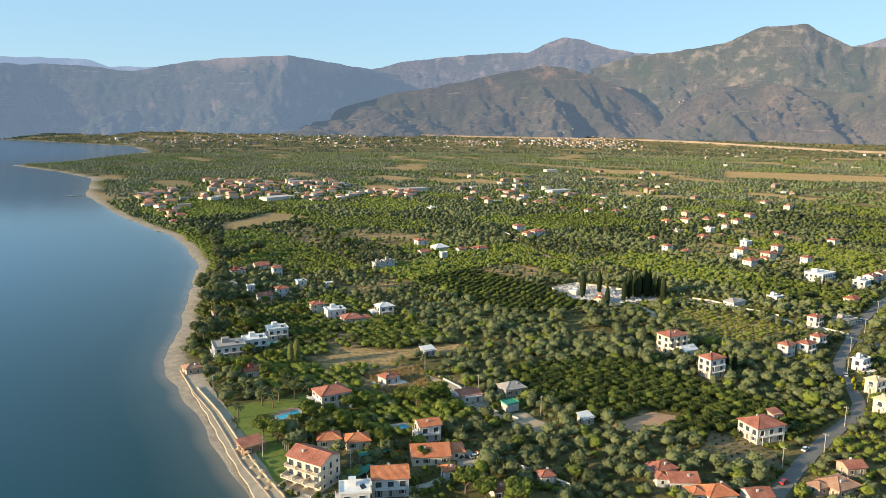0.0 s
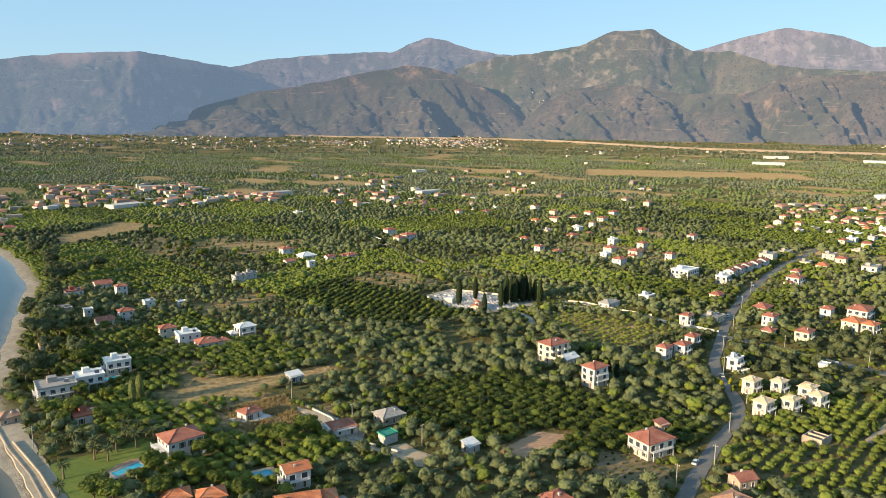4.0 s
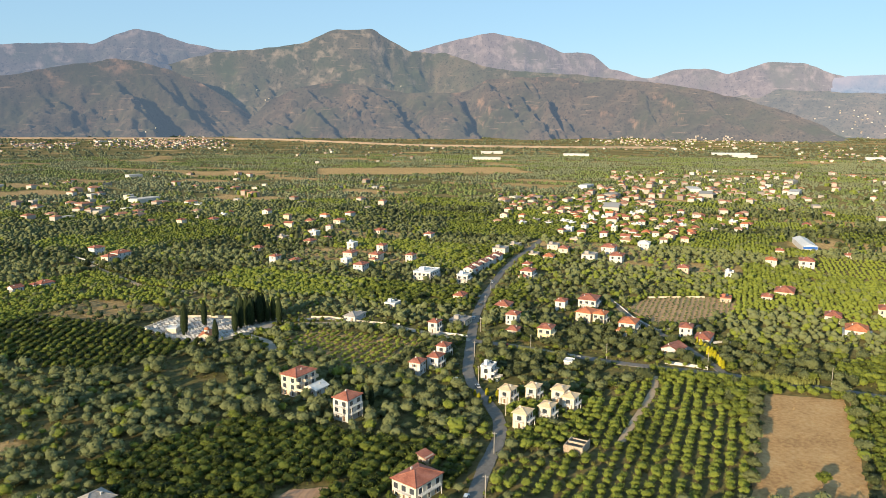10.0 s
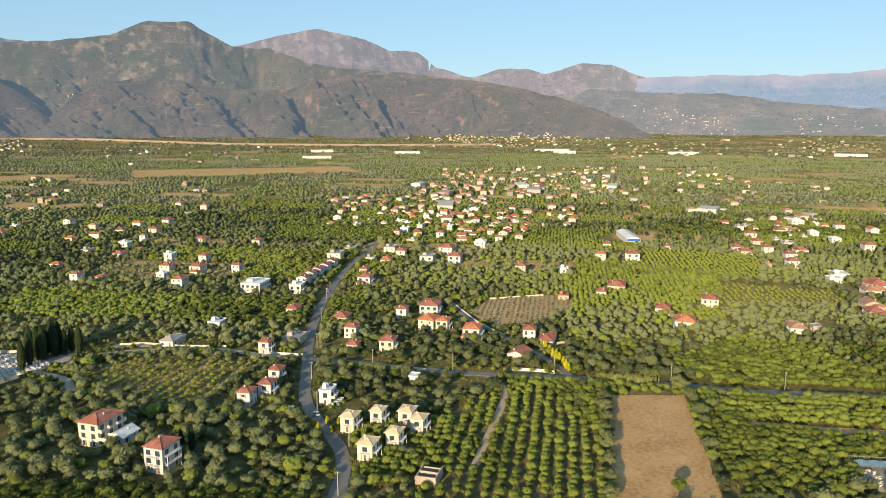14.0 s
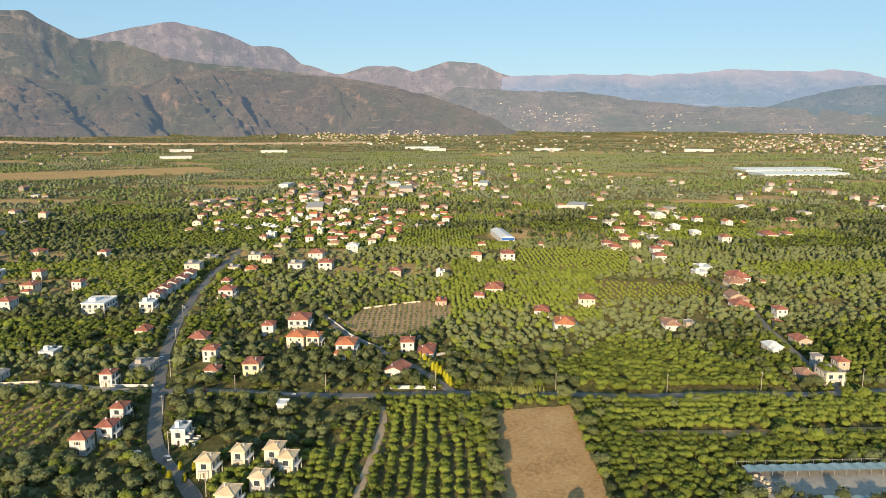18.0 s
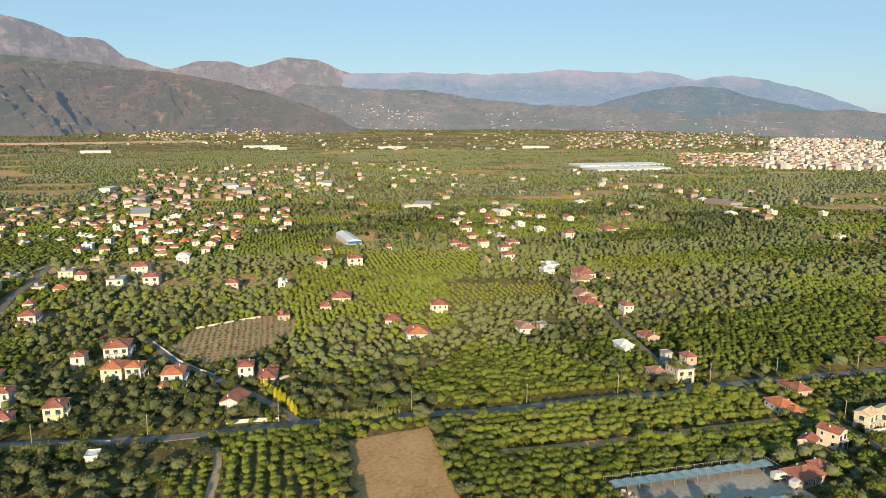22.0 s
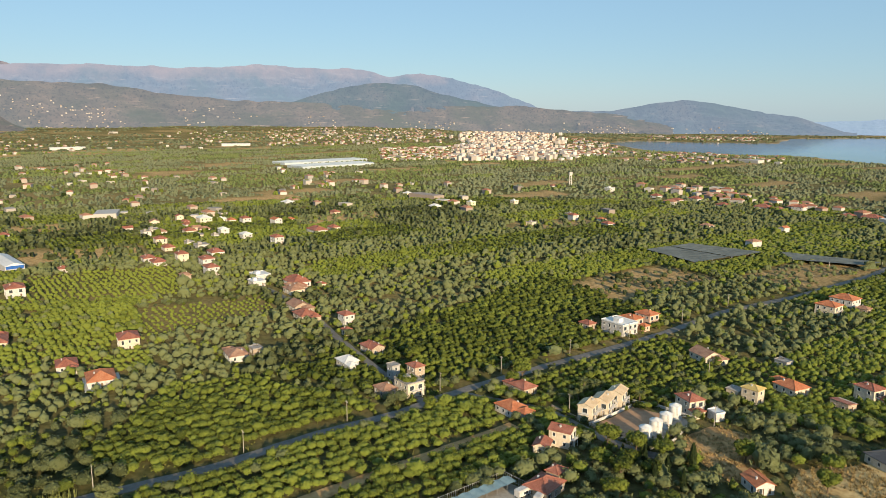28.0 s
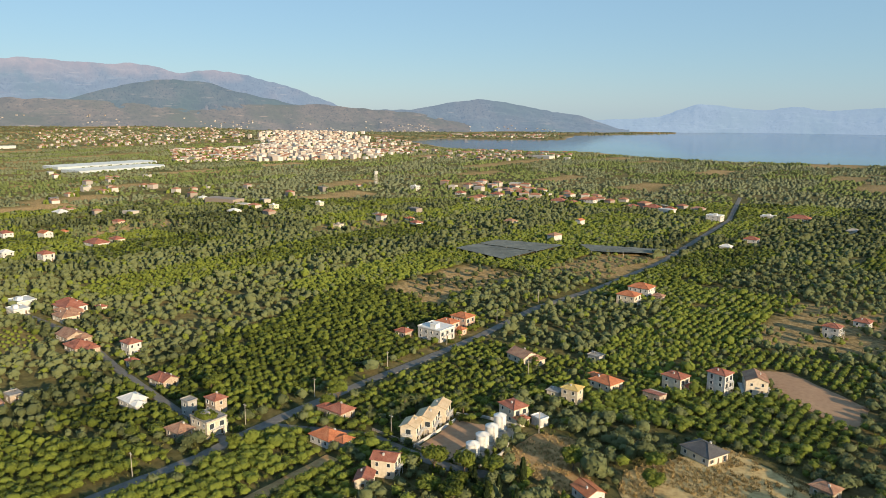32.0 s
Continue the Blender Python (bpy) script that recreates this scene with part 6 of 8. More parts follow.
slab_field("shade_net", [[(733, -38), (748, -62), (700, -98), (678, -62)], [(749, -64), (763, -87), (722, -135), (701, -100)], [(724, -150), (681, -211), (668, -192), (690, -145)]], 3.0, NET, "grey shade nets stretched over posts", "net")


GREEN_NET = material("green_shade_cloth", [(0.03, 0.12, 0.085), (0.05, 0.19, 0.14)], 0.5, 0.8, 0.3, 2)
slab_field("shade_canopy", [[(-57, 245), (-49, 252), (-47, 249), (-55, 242)], [(-29, 236), (-18, 241), (-17, 238), (-28, 233)], [(-31, 221), (-24, 228), (-21, 226), (-28, 218)]], 2.5, GREEN_NET, "green shade cloth stretched over garden posts", "canopy")


def long_shed(name, corner, along, width, height, mat, roof_mat, label, bays=6, gable=1.6):
    """A long low building with a shallow gabled roof; walls, roof and front band as parts."""
    a, b = Vector((*corner, 0)), Vector((*along, 0))
    L = (b - a).length
    turn = math.degrees(math.atan2(b.y - a.y, b.x - a.x))
    top = new(name)
    base = float(land_height(np.array([corner[0]]), np.array([corner[1]]))[0])
    top.matrix_basis = pose(a.x, a.y, base, 0, 0, turn)
    bm = bmesh.new()
    box(bm, 0, L, 0, width, -0.5, height)
    part("wall", bm, mat, top)
    for k in range(bays):
        rb = bmesh.new()
        y0, y1 = k * width / bays - (0.3 if k == 0 else 0), (k + 1) * width / bays + (0.3 if k == bays - 1 else 0)
        v = [rb.verts.new(p) for p in ((-0.4, y0, height), (L + 0.4, y0, height), (L + 0.4, (y0 + y1) / 2, height + gable), (-0.4, (y0 + y1) / 2, height + gable), (L + 0.4, y1, height), (-0.4, y1, height))]
        rb.faces.new((v[0], v[1], v[2], v[3]))
        rb.faces.new((v[3], v[2], v[4], v[5]))
        rb.faces.new((v[0], v[3], v[5]))
        rb.faces.new((v[1], v[4], v[2]))
        part("roof_bay", rb, roof_mat, top)
    return tagged(top, label, "shed", "farm sheds"), L


PALE_ROOF = material("pale_sheeting", [(0.4, 0.45, 0.48), (0.55, 0.6, 0.62)], 0.1, 0.5)
hall, L = long_shed("warehouse", (651, 452), (691, 489), 13, 5, WALL["white"], TILE["white"], "white sheet-roofed warehouse with a blue front", 1, 2.0)
bb = bmesh.new()
box(bb, -0.25, -0.02, 0.4, 12.6, 2.6, 5.0)
part("front_band", bb, BLUE, hall, "blue painted front band")
HOUSES.append((668, 476, 30))
long_shed("greenhouse", (1650, 440), (1780, 300), 60, 4.5, PALE_ROOF, PALE_ROOF, "long multi-bay greenhouse with pale blue sheeting", 6)
long_shed("greenhouse", (1760, 500), (1910, 330), 60, 4.5, PALE_ROOF, PALE_ROOF, "long multi-bay greenhouse with pale blue sheeting", 6)
for x, y, dx, dy, w in ((1236, 1912, 67, -50, 20), (1650, 1980, 60, -60, 18), (2177, 1796, 90, -90, 22), (2100, 1650, 60, -50, 16), (1500, 2250, 70, -30, 16), (2600, 900, 30, -90, 20), (2350, 1350, 60, -80, 18)):
    long_shed("warehouse", (x, y), (x + dx, y + dy), w, 8, WALL["white"], TILE["white"], "white flat industrial hall on the plain", 1, 1.5)


# ---- tank yard, nursery, cemetery ----
def tank(x, y, r, h):
    top = new("storage_tank")
    top.location = (x, y, 0)
    bm = bmesh.new()
    bmesh.ops.create_cone(bm, cap_ends=True, segments=36, radius1=r, radius2=r, depth=h, matrix=pose(0, 0, h / 2 + 0.3))
    for z in (h * 0.33, h * 0.66, h):
        bmesh.ops.create_cone(bm, cap_ends=False, segments=36, radius1=r + 0.04, radius2=r + 0.04, depth=0.12, matrix=pose(0, 0, z + 0.3))
    part("shell", bm, TANK_PAINT, top)
    bm = bmesh.new()
    bmesh.ops.create_cone(bm, cap_ends=True, segments=36, radius1=r + 0.1, radius2=0.4, depth=1.0, matrix=pose(0, 0, h + 0.8))
    part("roof", bm, TANK_PAINT, top)
    bm = bmesh.new()
    bmesh.ops.create_cone(bm, cap_ends=True, segments=36, radius1=r + 0.4, radius2=r + 0.4, depth=0.5, matrix=pose(0, 0, 0.1))
    part("plinth", bm, WALL["concrete"], top)
    bm = bmesh.new()
    for s in (-0.22, 0.22):
        box(bm, -r - 0.2, -r - 0.14, s - 0.03, s + 0.03, 0.3, h + 1.2)
    for k in range(int(h / 0.4)):
        box(bm, -r - 0.19, -r - 0.15, -0.22, 0.22, 0.5 + k * 0.4, 0.54 + k * 0.4)
    part("ladder", bm, METAL, top)
    bm = bmesh.new()
    bmesh.ops.create_cone(bm, cap_ends=True, segments=10, radius1=0.12, radius2=0.12, depth=2.0, matrix=pose(0, -r - 0.9, 0.7, 90, 0, 0))
    part("pipe", bm, METAL, top)
    tagged(top, "white cylindrical steel storage tank with conical roof", "tank", "storage tanks")
    HOUSES.append((x, y, r))


TANK_PAINT = material("tank_paint", [(0.6, 0.58, 0.54), (0.74, 0.73, 0.7)], 0.8, 0.5, big=0.2)
for x, y in ((367, 60), (373, 54.5), (379, 49), (387, 43)):
    tank(x, y, 2.4, 5.2)


def canopy(ax, ay, bx, by, depth, bays):
    """An open steel canopy of folded sheets on posts."""
    a, b = Vector((ax, ay, 0)), Vector((bx, by, 0))
    L = (b - a).length
    top = new("yard_canopy")
    top.matrix_basis = pose(ax, ay, 0, 0, 0, math.degrees(math.atan2(by - ay, bx - ax)))
    for k in range(bays):
        x0, x1 = k * L / bays, (k + 1) * L / bays - 0.05
        bm = bmesh.new()
        v = [bm.verts.new(p) for p in ((x0, 0, 2.3), (x1, 0, 2.3), (x1, -depth, 2.1), (x0, -depth, 2.1), ((x0 + x1) / 2, 0, 2.75), ((x0 + x1) / 2, -depth, 2.3))]
        bm.faces.new((v[0], v[4], v[5], v[3]))
        bm.faces.new((v[4], v[1], v[2], v[5]))
        part("roof_sheet", bm, CANOPY, top)
        for y in (-0.1, -depth + 0.1):
            bm = bmesh.new()
            box(bm, x0 - 0.06, x0 + 0.06, y - 0.06, y + 0.06, -0.2, 2.25)
            part("post", bm, METAL, top)
    return tagged(top, "blue-green sheet canopy on steel posts along a yard", "canopy", "yard canopies")


CANOPY = material("canopy_sheet", [(0.15, 0.24, 0.27), (0.24, 0.33, 0.35)], 0.6, 0.5)
canopy(299, 160, 336, 113, 4.2, 14)
canopy(290, 138, 313, 106, 4.5, 9)


def lattice_fence(ax, ay, bx, by, high, bays):
    """A fence of steel posts with two rails and thin uprights."""
    L = math.hypot(bx - ax, by - ay)
    top = new("fence")
    top.matrix_basis = pose(ax, ay, 0, 0, 0, math.degrees(math.atan2(by - ay, bx - ax)))
    post, bar = bmesh.new(), bmesh.new()
    box(post, -0.07, 0.07, -0.07, 0.07, -0.2, high + 0.25)
    box(bar, -0.025, 0.025, -0.025, 0.025, 0.5, high)
    post_mesh, bar_mesh = finish("post", post, METAL), finish("bar", bar, METAL)
    for k in range(bays + 1):
        placed("post", post_mesh, top, pose(k * L / bays, 0, 0))
        if k < bays:
            for j in (1, 2, 3):
                placed("bar", bar_mesh, top, pose((k + j / 4) * L / bays, 0, 0))
    for z in (0.5, high):
        rail = bmesh.new()
        box(rail, 0, L, -0.045, 0.045, z - 0.045, z + 0.045)
        part("rail", rail, METAL, top)
    return tagged(top, "grey metal lattice fence behind the yard canopy", "fence")


lattice_fence(300.4, 162.2, 338.4, 114.2, 2.6, 18)
lattice_fence(338.4, 114.2, 331, 107.5, 2.6, 3)


def pot_kind():
    """A tapered pot with a rim and soil inside."""
    top = new("plant_pot")
    bm = bmesh.new()
    rings = [[bm.verts.new((r * math.cos(a * math.pi / 5), r * math.sin(a * math.pi / 5), z)) for a in range(10)] for r, z in ((0.3, 0), (0.46, 0.8), (0.54, 0.8), (0.54, 0.95), (0.44, 0.95), (0.42, 0.8))]
    for low, up in zip(rings, rings[1:]):
        for a in range(10):
            bm.faces.new((low[a], low[(a + 1) % 10], up[(a + 1) % 10], up[a]))
    bm.faces.new(rings[0][::-1])
    part("body", bm, WALL["cream"], top)
    bm = bmesh.new()
    bmesh.ops.create_circle(bm, cap_ends=True, segments=10, radius=0.43, matrix=pose(0, 0, 0.82))
    part("soil", bm, WEEDY, top)
    return tagged(top, "large pale planter pot standing in the nursery yard", "pot", "nursery pots")


pots = random.Random(31)
first_pot = None
for k in range(34):
    spot = pose(293 + pots.uniform(-4.5, 5), 152 + pots.uniform(-7, 5.5), 0.12, 0, 0, pots.uniform(0, 360))
    if first_pot is None:
        first_pot = pot_kind()
        first_pot.matrix_basis = spot
        pot = first_pot
    else:
        pot = copy_thing(first_pot, spot)
    pot.scale = (pots.uniform(0.7, 1.3),) * 3


def trailer(x, y, turn, length, mat):
    top = new("trailer")
    top.matrix_basis = pose(x, y, 0.1, 0, 0, turn)
    bm = bmesh.new()
    box(bm, -length / 2, length / 2, -1.2, 1.2, 0.7, 3.0)
    bmesh.ops.bevel(bm, geom=bm.edges[:], offset=0.18, segments=2, affect="EDGES")
    part("body", bm, mat, top)
    for s in (-1, 1):
        for q in (-1, 1):
            bm = bmesh.new()
            bmesh.ops.create_cone(bm, cap_ends=True, segments=14, radius1=0.42, radius2=0.42, depth=0.3, matrix=pose(s * length * 0.3, q * 1.05, 0.42, 90, 0, 0))
            part("wheel", bm, RUBBER, top)
    placed("window", WINDOWS["wide"], top, pose(0, -1.21, 1.3) @ Matrix.Diagonal((1, 1, 0.45, 1)))
    tagged(top, "white caravan trailer parked in the yard", "trailer", "parked trailers")


RUBBER = material("tyre_rubber", [(0.015, 0.015, 0.015), (0.03, 0.03, 0.03)], 5.0, 0.8)
trailer(327, 109, -50, 6.0, WALL["white"])
trailer(324, 104, -30, 6.5, WALL["white"])


def car(x, y, turn, paint, word):
    top = new("car")
    top.matrix_basis = pose(x, y, 0.16, 0, 0, turn)
    bm = bmesh.new()
    box(bm, -2.1, 2.1, -0.85, 0.85, 0.3, 0.85)
    bmesh.ops.bevel(bm, geom=bm.edges[:], offset=0.14, segments=2, affect="EDGES")
    part("body", bm, paint, top)
    bm = bmesh.new()
    v = [bm.verts.new(p) for p in ((-1.7, -0.78, 0.8), (1.0, -0.78, 0.8), (1.0, 0.78, 0.8), (-1.7, 0.78, 0.8), (-1.2, -0.62, 1.42), (0.3, -0.62, 1.42), (0.3, 0.62, 1.42), (-1.2, 0.62, 1.42))]
    for f in ((0, 1, 5, 4), (1, 2, 6, 5), (2, 3, 7, 6), (3, 0, 4, 7)):
        bm.faces.new([v[i] for i in f])
    bm.faces.new([v[i] for i in (4, 5, 6, 7)]).material_index = 1
    part("cabin", bm, [GLASS, paint], top)
    for s in (-1.3, 1.3):
        for q in (-1, 1):
            bm = bmesh.new()
            bmesh.ops.create_cone(bm, cap_ends=True, segments=14, radius1=0.32, radius2=0.32, depth=0.22, matrix=pose(s, q * 0.78, 0.32, 90, 0, 0))
            part("wheel", bm, RUBBER, top)
    for q in (-0.55, 0.55):
        bm = bmesh.new()
        box(bm, 2.05, 2.12, q - 0.18, q + 0.18, 0.58, 0.7)
        part("headlight", bm, FRAME_WHITE, top)
    tagged(top, f"{word} hatchback car standing at the roadside", "car", "cars")


CAR_PAINT = {w: material(f"{w}_car_paint", [c, tuple(min(1, v * 1.15) for v in c)], 0.5, 0.3, spec=0.6) for w, c in (("white", (0.6, 0.6, 0.6)), ("red", (0.4, 0.03, 0.03)), ("silver", (0.4, 0.41, 0.42)), ("dark", (0.04, 0.045, 0.05)))}
for x, y, turn, word in ((237, 370.5, -58, "red"), (132, 246.5, 45, "white"), (113, 222, 40, "red"), (6, 243, 20, "silver"), (8, 238, 20, "dark"), (12, 238, 20, "white"), (190, 326, 70, "silver"), (186, 338, 80, "white"),
                         (252, 423, 52, "white"), (275, 449, 52, "dark"), (402, 134, -40, "white"), (413, 110, -30, "red"), (285, 466, 50, "silver"), (318, 498, 48, "white"), (346, 390, 60, "dark")):
    car(x, y, turn, CAR_PAINT[word], word)


def grave_kind():
    top = new("grave")
    bm = bmesh.new()
    box(bm, -0.5, 0.5, -1.0, 1.0, -0.1, 0.55)
    part("slab", bm, MARBLE, top)
    bm = bmesh.new()
    box(bm, -0.42, 0.42, 0.82, 0.98, 0.55, 1.25)
    box(bm, -0.05, 0.05, 0.86, 0.94, 1.25, 1.75)
    box(bm, -0.2, 0.2, 0.87, 0.93, 1.45, 1.55)
    part("headstone", bm, MARBLE, top)
    return tagged(top, "white marble grave with headstone and cross", "grave", "graves in the cemetery")


first = grave_kind()
first.matrix_basis = pose(97, 480, 0.15, 0, 0, 60)
made = 1
gr = random.Random(4)
for i in range(30):
    for j in range(30):
        x, y = 76 + i * 2.4 + gr.uniform(-0.3, 0.3), 452 + j * 2.9 + gr.uniform(-0.3, 0.3)
        if made < 235 and bool(inside(np.array([x]), np.array([y]), BARE["graves"])[0]) and float(line_distance(np.array([x]), np.array([y]), BARE["graves"], True)[0]) > 1.6 \
                and math.hypot(x - 103, y - 461) > 6.5 and math.hypot(x - 90, y - 484) > 5 and gr.random() < 0.85:
            g = copy_thing(first, pose(x, y, 0.15, 0, 0, 60 + gr.uniform(-6, 6)))
            g.scale = (1, 1, gr.uniform(0.8, 1.3))
            made += 1
chapel = house(103, 461, 62, 9, 6.5, 1, "gable", "cream", "orange")
tagged(chapel, "cream-walled cemetery chapel with an orange tile roof", "chapel")
bm = bmesh.new()
bmesh.ops.create_cone(bm, cap_ends=True, segments=12, radius1=1.3, radius2=1.3, depth=1.6, matrix=pose(0, 0, 5.4))
part("drum", bm, WALL["cream"], chapel)
bm = bmesh.new()
bmesh.ops.create_uvsphere(bm, u_segments=14, v_segments=8, radius=1.4, matrix=pose(0, 0, 6.2) @ Matrix.Diagonal((1, 1, 0.7, 1)))
part("dome", bm, TILE["orange"], chapel)
house(90, 484, 62, 6.5, 5, 1, "flat", "cream", "white", "shed")


def utility_pole(x, y, turn, h=8.5):
    top = new("utility_pole")
    top.matrix_basis = pose(x, y, 0, 0, 0, turn)
    bm = bmesh.new()
    bmesh.ops.create_cone(bm, cap_ends=True, segments=8, radius1=0.17, radius2=0.11, depth=h + 0.5, matrix=pose(0, 0, h / 2 - 0.25))
    part("pole", bm, POLE, top)
    bm = bmesh.new()
    box(bm, -0.9, 0.9, -0.06, 0.06, h - 0.7, h - 0.58)
    part("crossarm", bm, POLE, top)
    for s in (-0.75, 0, 0.75):
        bm = bmesh.new()
        bmesh.ops.create_cone(bm, cap_ends=True, segments=8, radius1=0.07, radius2=0.05, depth=0.22, matrix=pose(s, 0, h - 0.47))
        part("insulator", bm, FRAME_WHITE, top)
    tagged(top, "grey weathered utility pole with a crossarm", "pole", "utility poles")


POLE = material("pole_timber", [(0.3, 0.27, 0.23), (0.42, 0.39, 0.34)], 2.0, 0.9)
LINES = [[(117, 232), (137, 243), (158, 268), (182, 294), (193, 330), (212, 362), (240, 398), (272, 440), (303, 478)], [(244, 357), (268, 326), (300, 290), (330, 246), (356, 205), (383, 172)],
         [(415, 136), (436, 108), (462, 72), (489, 36), (520, -2), (556, -42)], [(391, 84), (434, 13), (380, 30)], [(-8, 330), (16, 300), (40, 276)], [(-62, 236), (-50, 224), (-98, 296), (-30, 225)]]
for line in LINES:
    for (x, y), (u, v) in zip(line, line[1:] + [line[-2]]):
        utility_pole(x, y, math.degrees(math.atan2(v - y, u - x)) + 90)


def pool(x, y, turn, w, d):
    top = new("swimming_pool")
    top.matrix_basis = pose(x, y, 0.1, 0, 0, turn)
    bm = bmesh.new()
    for x0, x1, y0, y1 in ((-w / 2 - 1.6, w / 2 + 1.6, -d / 2 - 1.6, -d / 2), (-w / 2 - 1.6, w / 2 + 1.6, d / 2, d / 2 + 1.6), (-w / 2 - 1.6, -w / 2, -d / 2, d / 2), (w / 2, w / 2 + 1.6, -d / 2, d / 2)):
        box(bm, x0, x1, y0, y1, -0.2, 0.22)
    part("paved_rim", bm, PAVING, top)
    bm = bmesh.new()
    box(bm, -w / 2, w / 2, -d / 2, d / 2, -0.1, 0.12)
    part("water", bm, POOL, top)
    tagged(top, "turquoise swimming pool with a paved rim", "pool", "swimming pools")
    HOUSES.append((x, y, max(w, d) / 2 + 1))


plot("terrace", [(-69, 274), (-60.5, 283), (-54, 275), (-63, 265)], TILE["brown"], 0.14, "brick-paved terrace round a swimming pool", "terrace")
pool(-61, 273.5, 42, 10, 3.6)
pool(-16, 263, 20, 6, 4)
pool(-90, 367, 30, 6, 3.5)


def parasol(x, y):
    top = new("beach_parasol")
    top.location = (x, y, -0.5)
    bm = bmesh.new()
    bmesh.ops.create_cone(bm, cap_ends=True, segments=6, radius1=0.04, radius2=0.04, depth=2.4, matrix=pose(0, 0, 1.2))
    part("pole", bm, BARK, top)
    bm = bmesh.new()
    bmesh.ops.create_cone(bm, cap_ends=True, segments=12, radius1=1.3, radius2=0.1, depth=0.6, matrix=pose(0, 0, 2.4))
    part("canopy", bm, THATCH, top)
    tagged(top, "straw beach parasol on a wooden pole", "parasol", "beach parasols")


THATCH = material("thatch", [(0.3, 0.23, 0.14), (0.44, 0.35, 0.22)], 4.0, 0.95)
for k in range(9):
    parasol(-58 - k * 2.1 + 3.4 + (k % 2) * 1.6, 209 + k * 3.4 + (k % 2) * 1.1 + 4)


def lattice_mast(x, y, h):
    top = new("water_tower")
    top.location = (x, y, 0)
    for a in range(4):
        bm = bmesh.new()
        s, c = (1.6, 1.6) if a == 0 else (-1.6, 1.6) if a == 1 else (-1.6, -1.6) if a == 2 else (1.6, -1.6)
        box(bm, s - 0.3, s + 0.3, c - 0.3, c + 0.3, -0.5, h)
        part("leg", bm, WALL["white"], top)
    for k in range(4):
        bm = bmesh.new()
        box(bm, -2.0, 2.0, -2.0, 2.0, 3 + k * h / 4, 3.6 + k * h / 4)
        part("landing", bm, WALL["white"], top)
    bm = bmesh.new()
    bmesh.ops.create_cone(bm, cap_ends=True, segments=20, radius1=3.2, radius2=3.2, depth=4.5, matrix=pose(0, 0, h + 2))
    part("cistern", bm, WALL["white"], top)
    tagged(top, "white concrete tower standing above the groves", "tower")


lattice_mast(1328, -72, 17)
bm = bmesh.new()
box(bm, -11, 11, -2, 2, -3.0, -0.2)
pier = new("pier", finish("pier", bm, WALL["concrete"]))
pier.matrix_basis = pose(-551, 1085, 0, 0, 0, 27)
tagged(pier, "low dark concrete pier running into the sea", "pier", kind="structure")


# ---- trees ----
def ico(sub):
    bm = bmesh.new()
    bmesh.ops.create_icosphere(bm, subdivisions=sub, radius=1)
    v = np.array([p.co[:] for p in bm.verts])
    f = np.array([[q.index for q in p.verts] for p in bm.faces])
    bm.free()
    return v, f


def crown(rng, cards, size, core, shape=(1.0, 1.0, 0.8), lobes=4, squash=0.25, fine=True):
    """A crown: a knobbly inner mass, and leaf clumps standing off it in every direction. Unit radius, standing on z = 0. Quads as two triangles."""
    cv, cf = ico(2 if core else 1) if core is not None else (np.zeros((0, 3)), np.zeros((0, 3), int))
    bumps = rng.normal(size=(lobes, 3))
    bumps /= np.linalg.norm(bumps, axis=1)[:, None]
    bumps[:, 2] = np.abs(bumps[:, 2]) * 0.8

    def reach(n):
        return 0.62 + 0.48 * np.max(np.clip(n @ bumps.T, 0, 1) ** 3, axis=1)

    verts, faces = [], []
    if len(cv):
        verts.append(cv * (reach(cv) * (0.82 if fine else 0.92) + rng.normal(size=len(cv)) * 0.07)[:, None])
        faces.append(cf)
    at = len(cv)
    n = rng.normal(size=(cards, 3))
    n[:, 2] = n[:, 2] * 0.9 + 0.3
    n /= np.linalg.norm(n, axis=1)[:, None]
    c = n * (reach(n) * rng.uniform(0.74, 1.1, cards))[:, None]
    face_to = n + rng.normal(size=(cards, 3)) * 0.45
    face_to /= np.linalg.norm(face_to, axis=1)[:, None]
    a = np.cross(face_to, rng.normal(size=(cards, 3)))
    a /= np.linalg.norm(a, axis=1)[:, None]
    b = np.cross(face_to, a)
    s = size * rng.uniform(0.8, 1.5, (cards, 1))
    leaf = np.stack([c - a * s - b * s * 0.5, c + a * s - b * s * 0.5, c + b * s * 1.1], 1)
    leaf += rng.normal(size=leaf.shape) * size * 0.2
    verts.append(leaf.reshape(-1, 3))
    faces.append(at + np.arange(3 * cards).reshape(-1, 3))
    v = np.concatenate(verts) * shape
    v[:, 2] += shape[2] * (1 - squash)
    return v, np.concatenate(faces)


def dome(rng, sides=4):
    """A far crown: a ragged low dome."""
    a = np.arange(sides) * 2 * np.pi / sides + rng.uniform(-0.35, 0.35, sides)
    low = np.stack([np.cos(a), np.sin(a), np.zeros(sides)], 1) * rng.uniform(0.8, 1.15, (sides, 1))
    high = np.stack([np.cos(a + 0.5) * 0.68, np.sin(a + 0.5) * 0.68, rng.uniform(0.75, 1.15, sides)], 1)
    v = np.concatenate([low, high, [[rng.normal() * 0.1, rng.normal() * 0.1, 1.15]]])
    f = []
    for k in range(sides):
        m = (k + 1) % sides
        f += [[k, m, sides + m], [k, sides + m, sides + k], [sides + k, sides + m, 2 * sides]]
    return v, np.array(f)


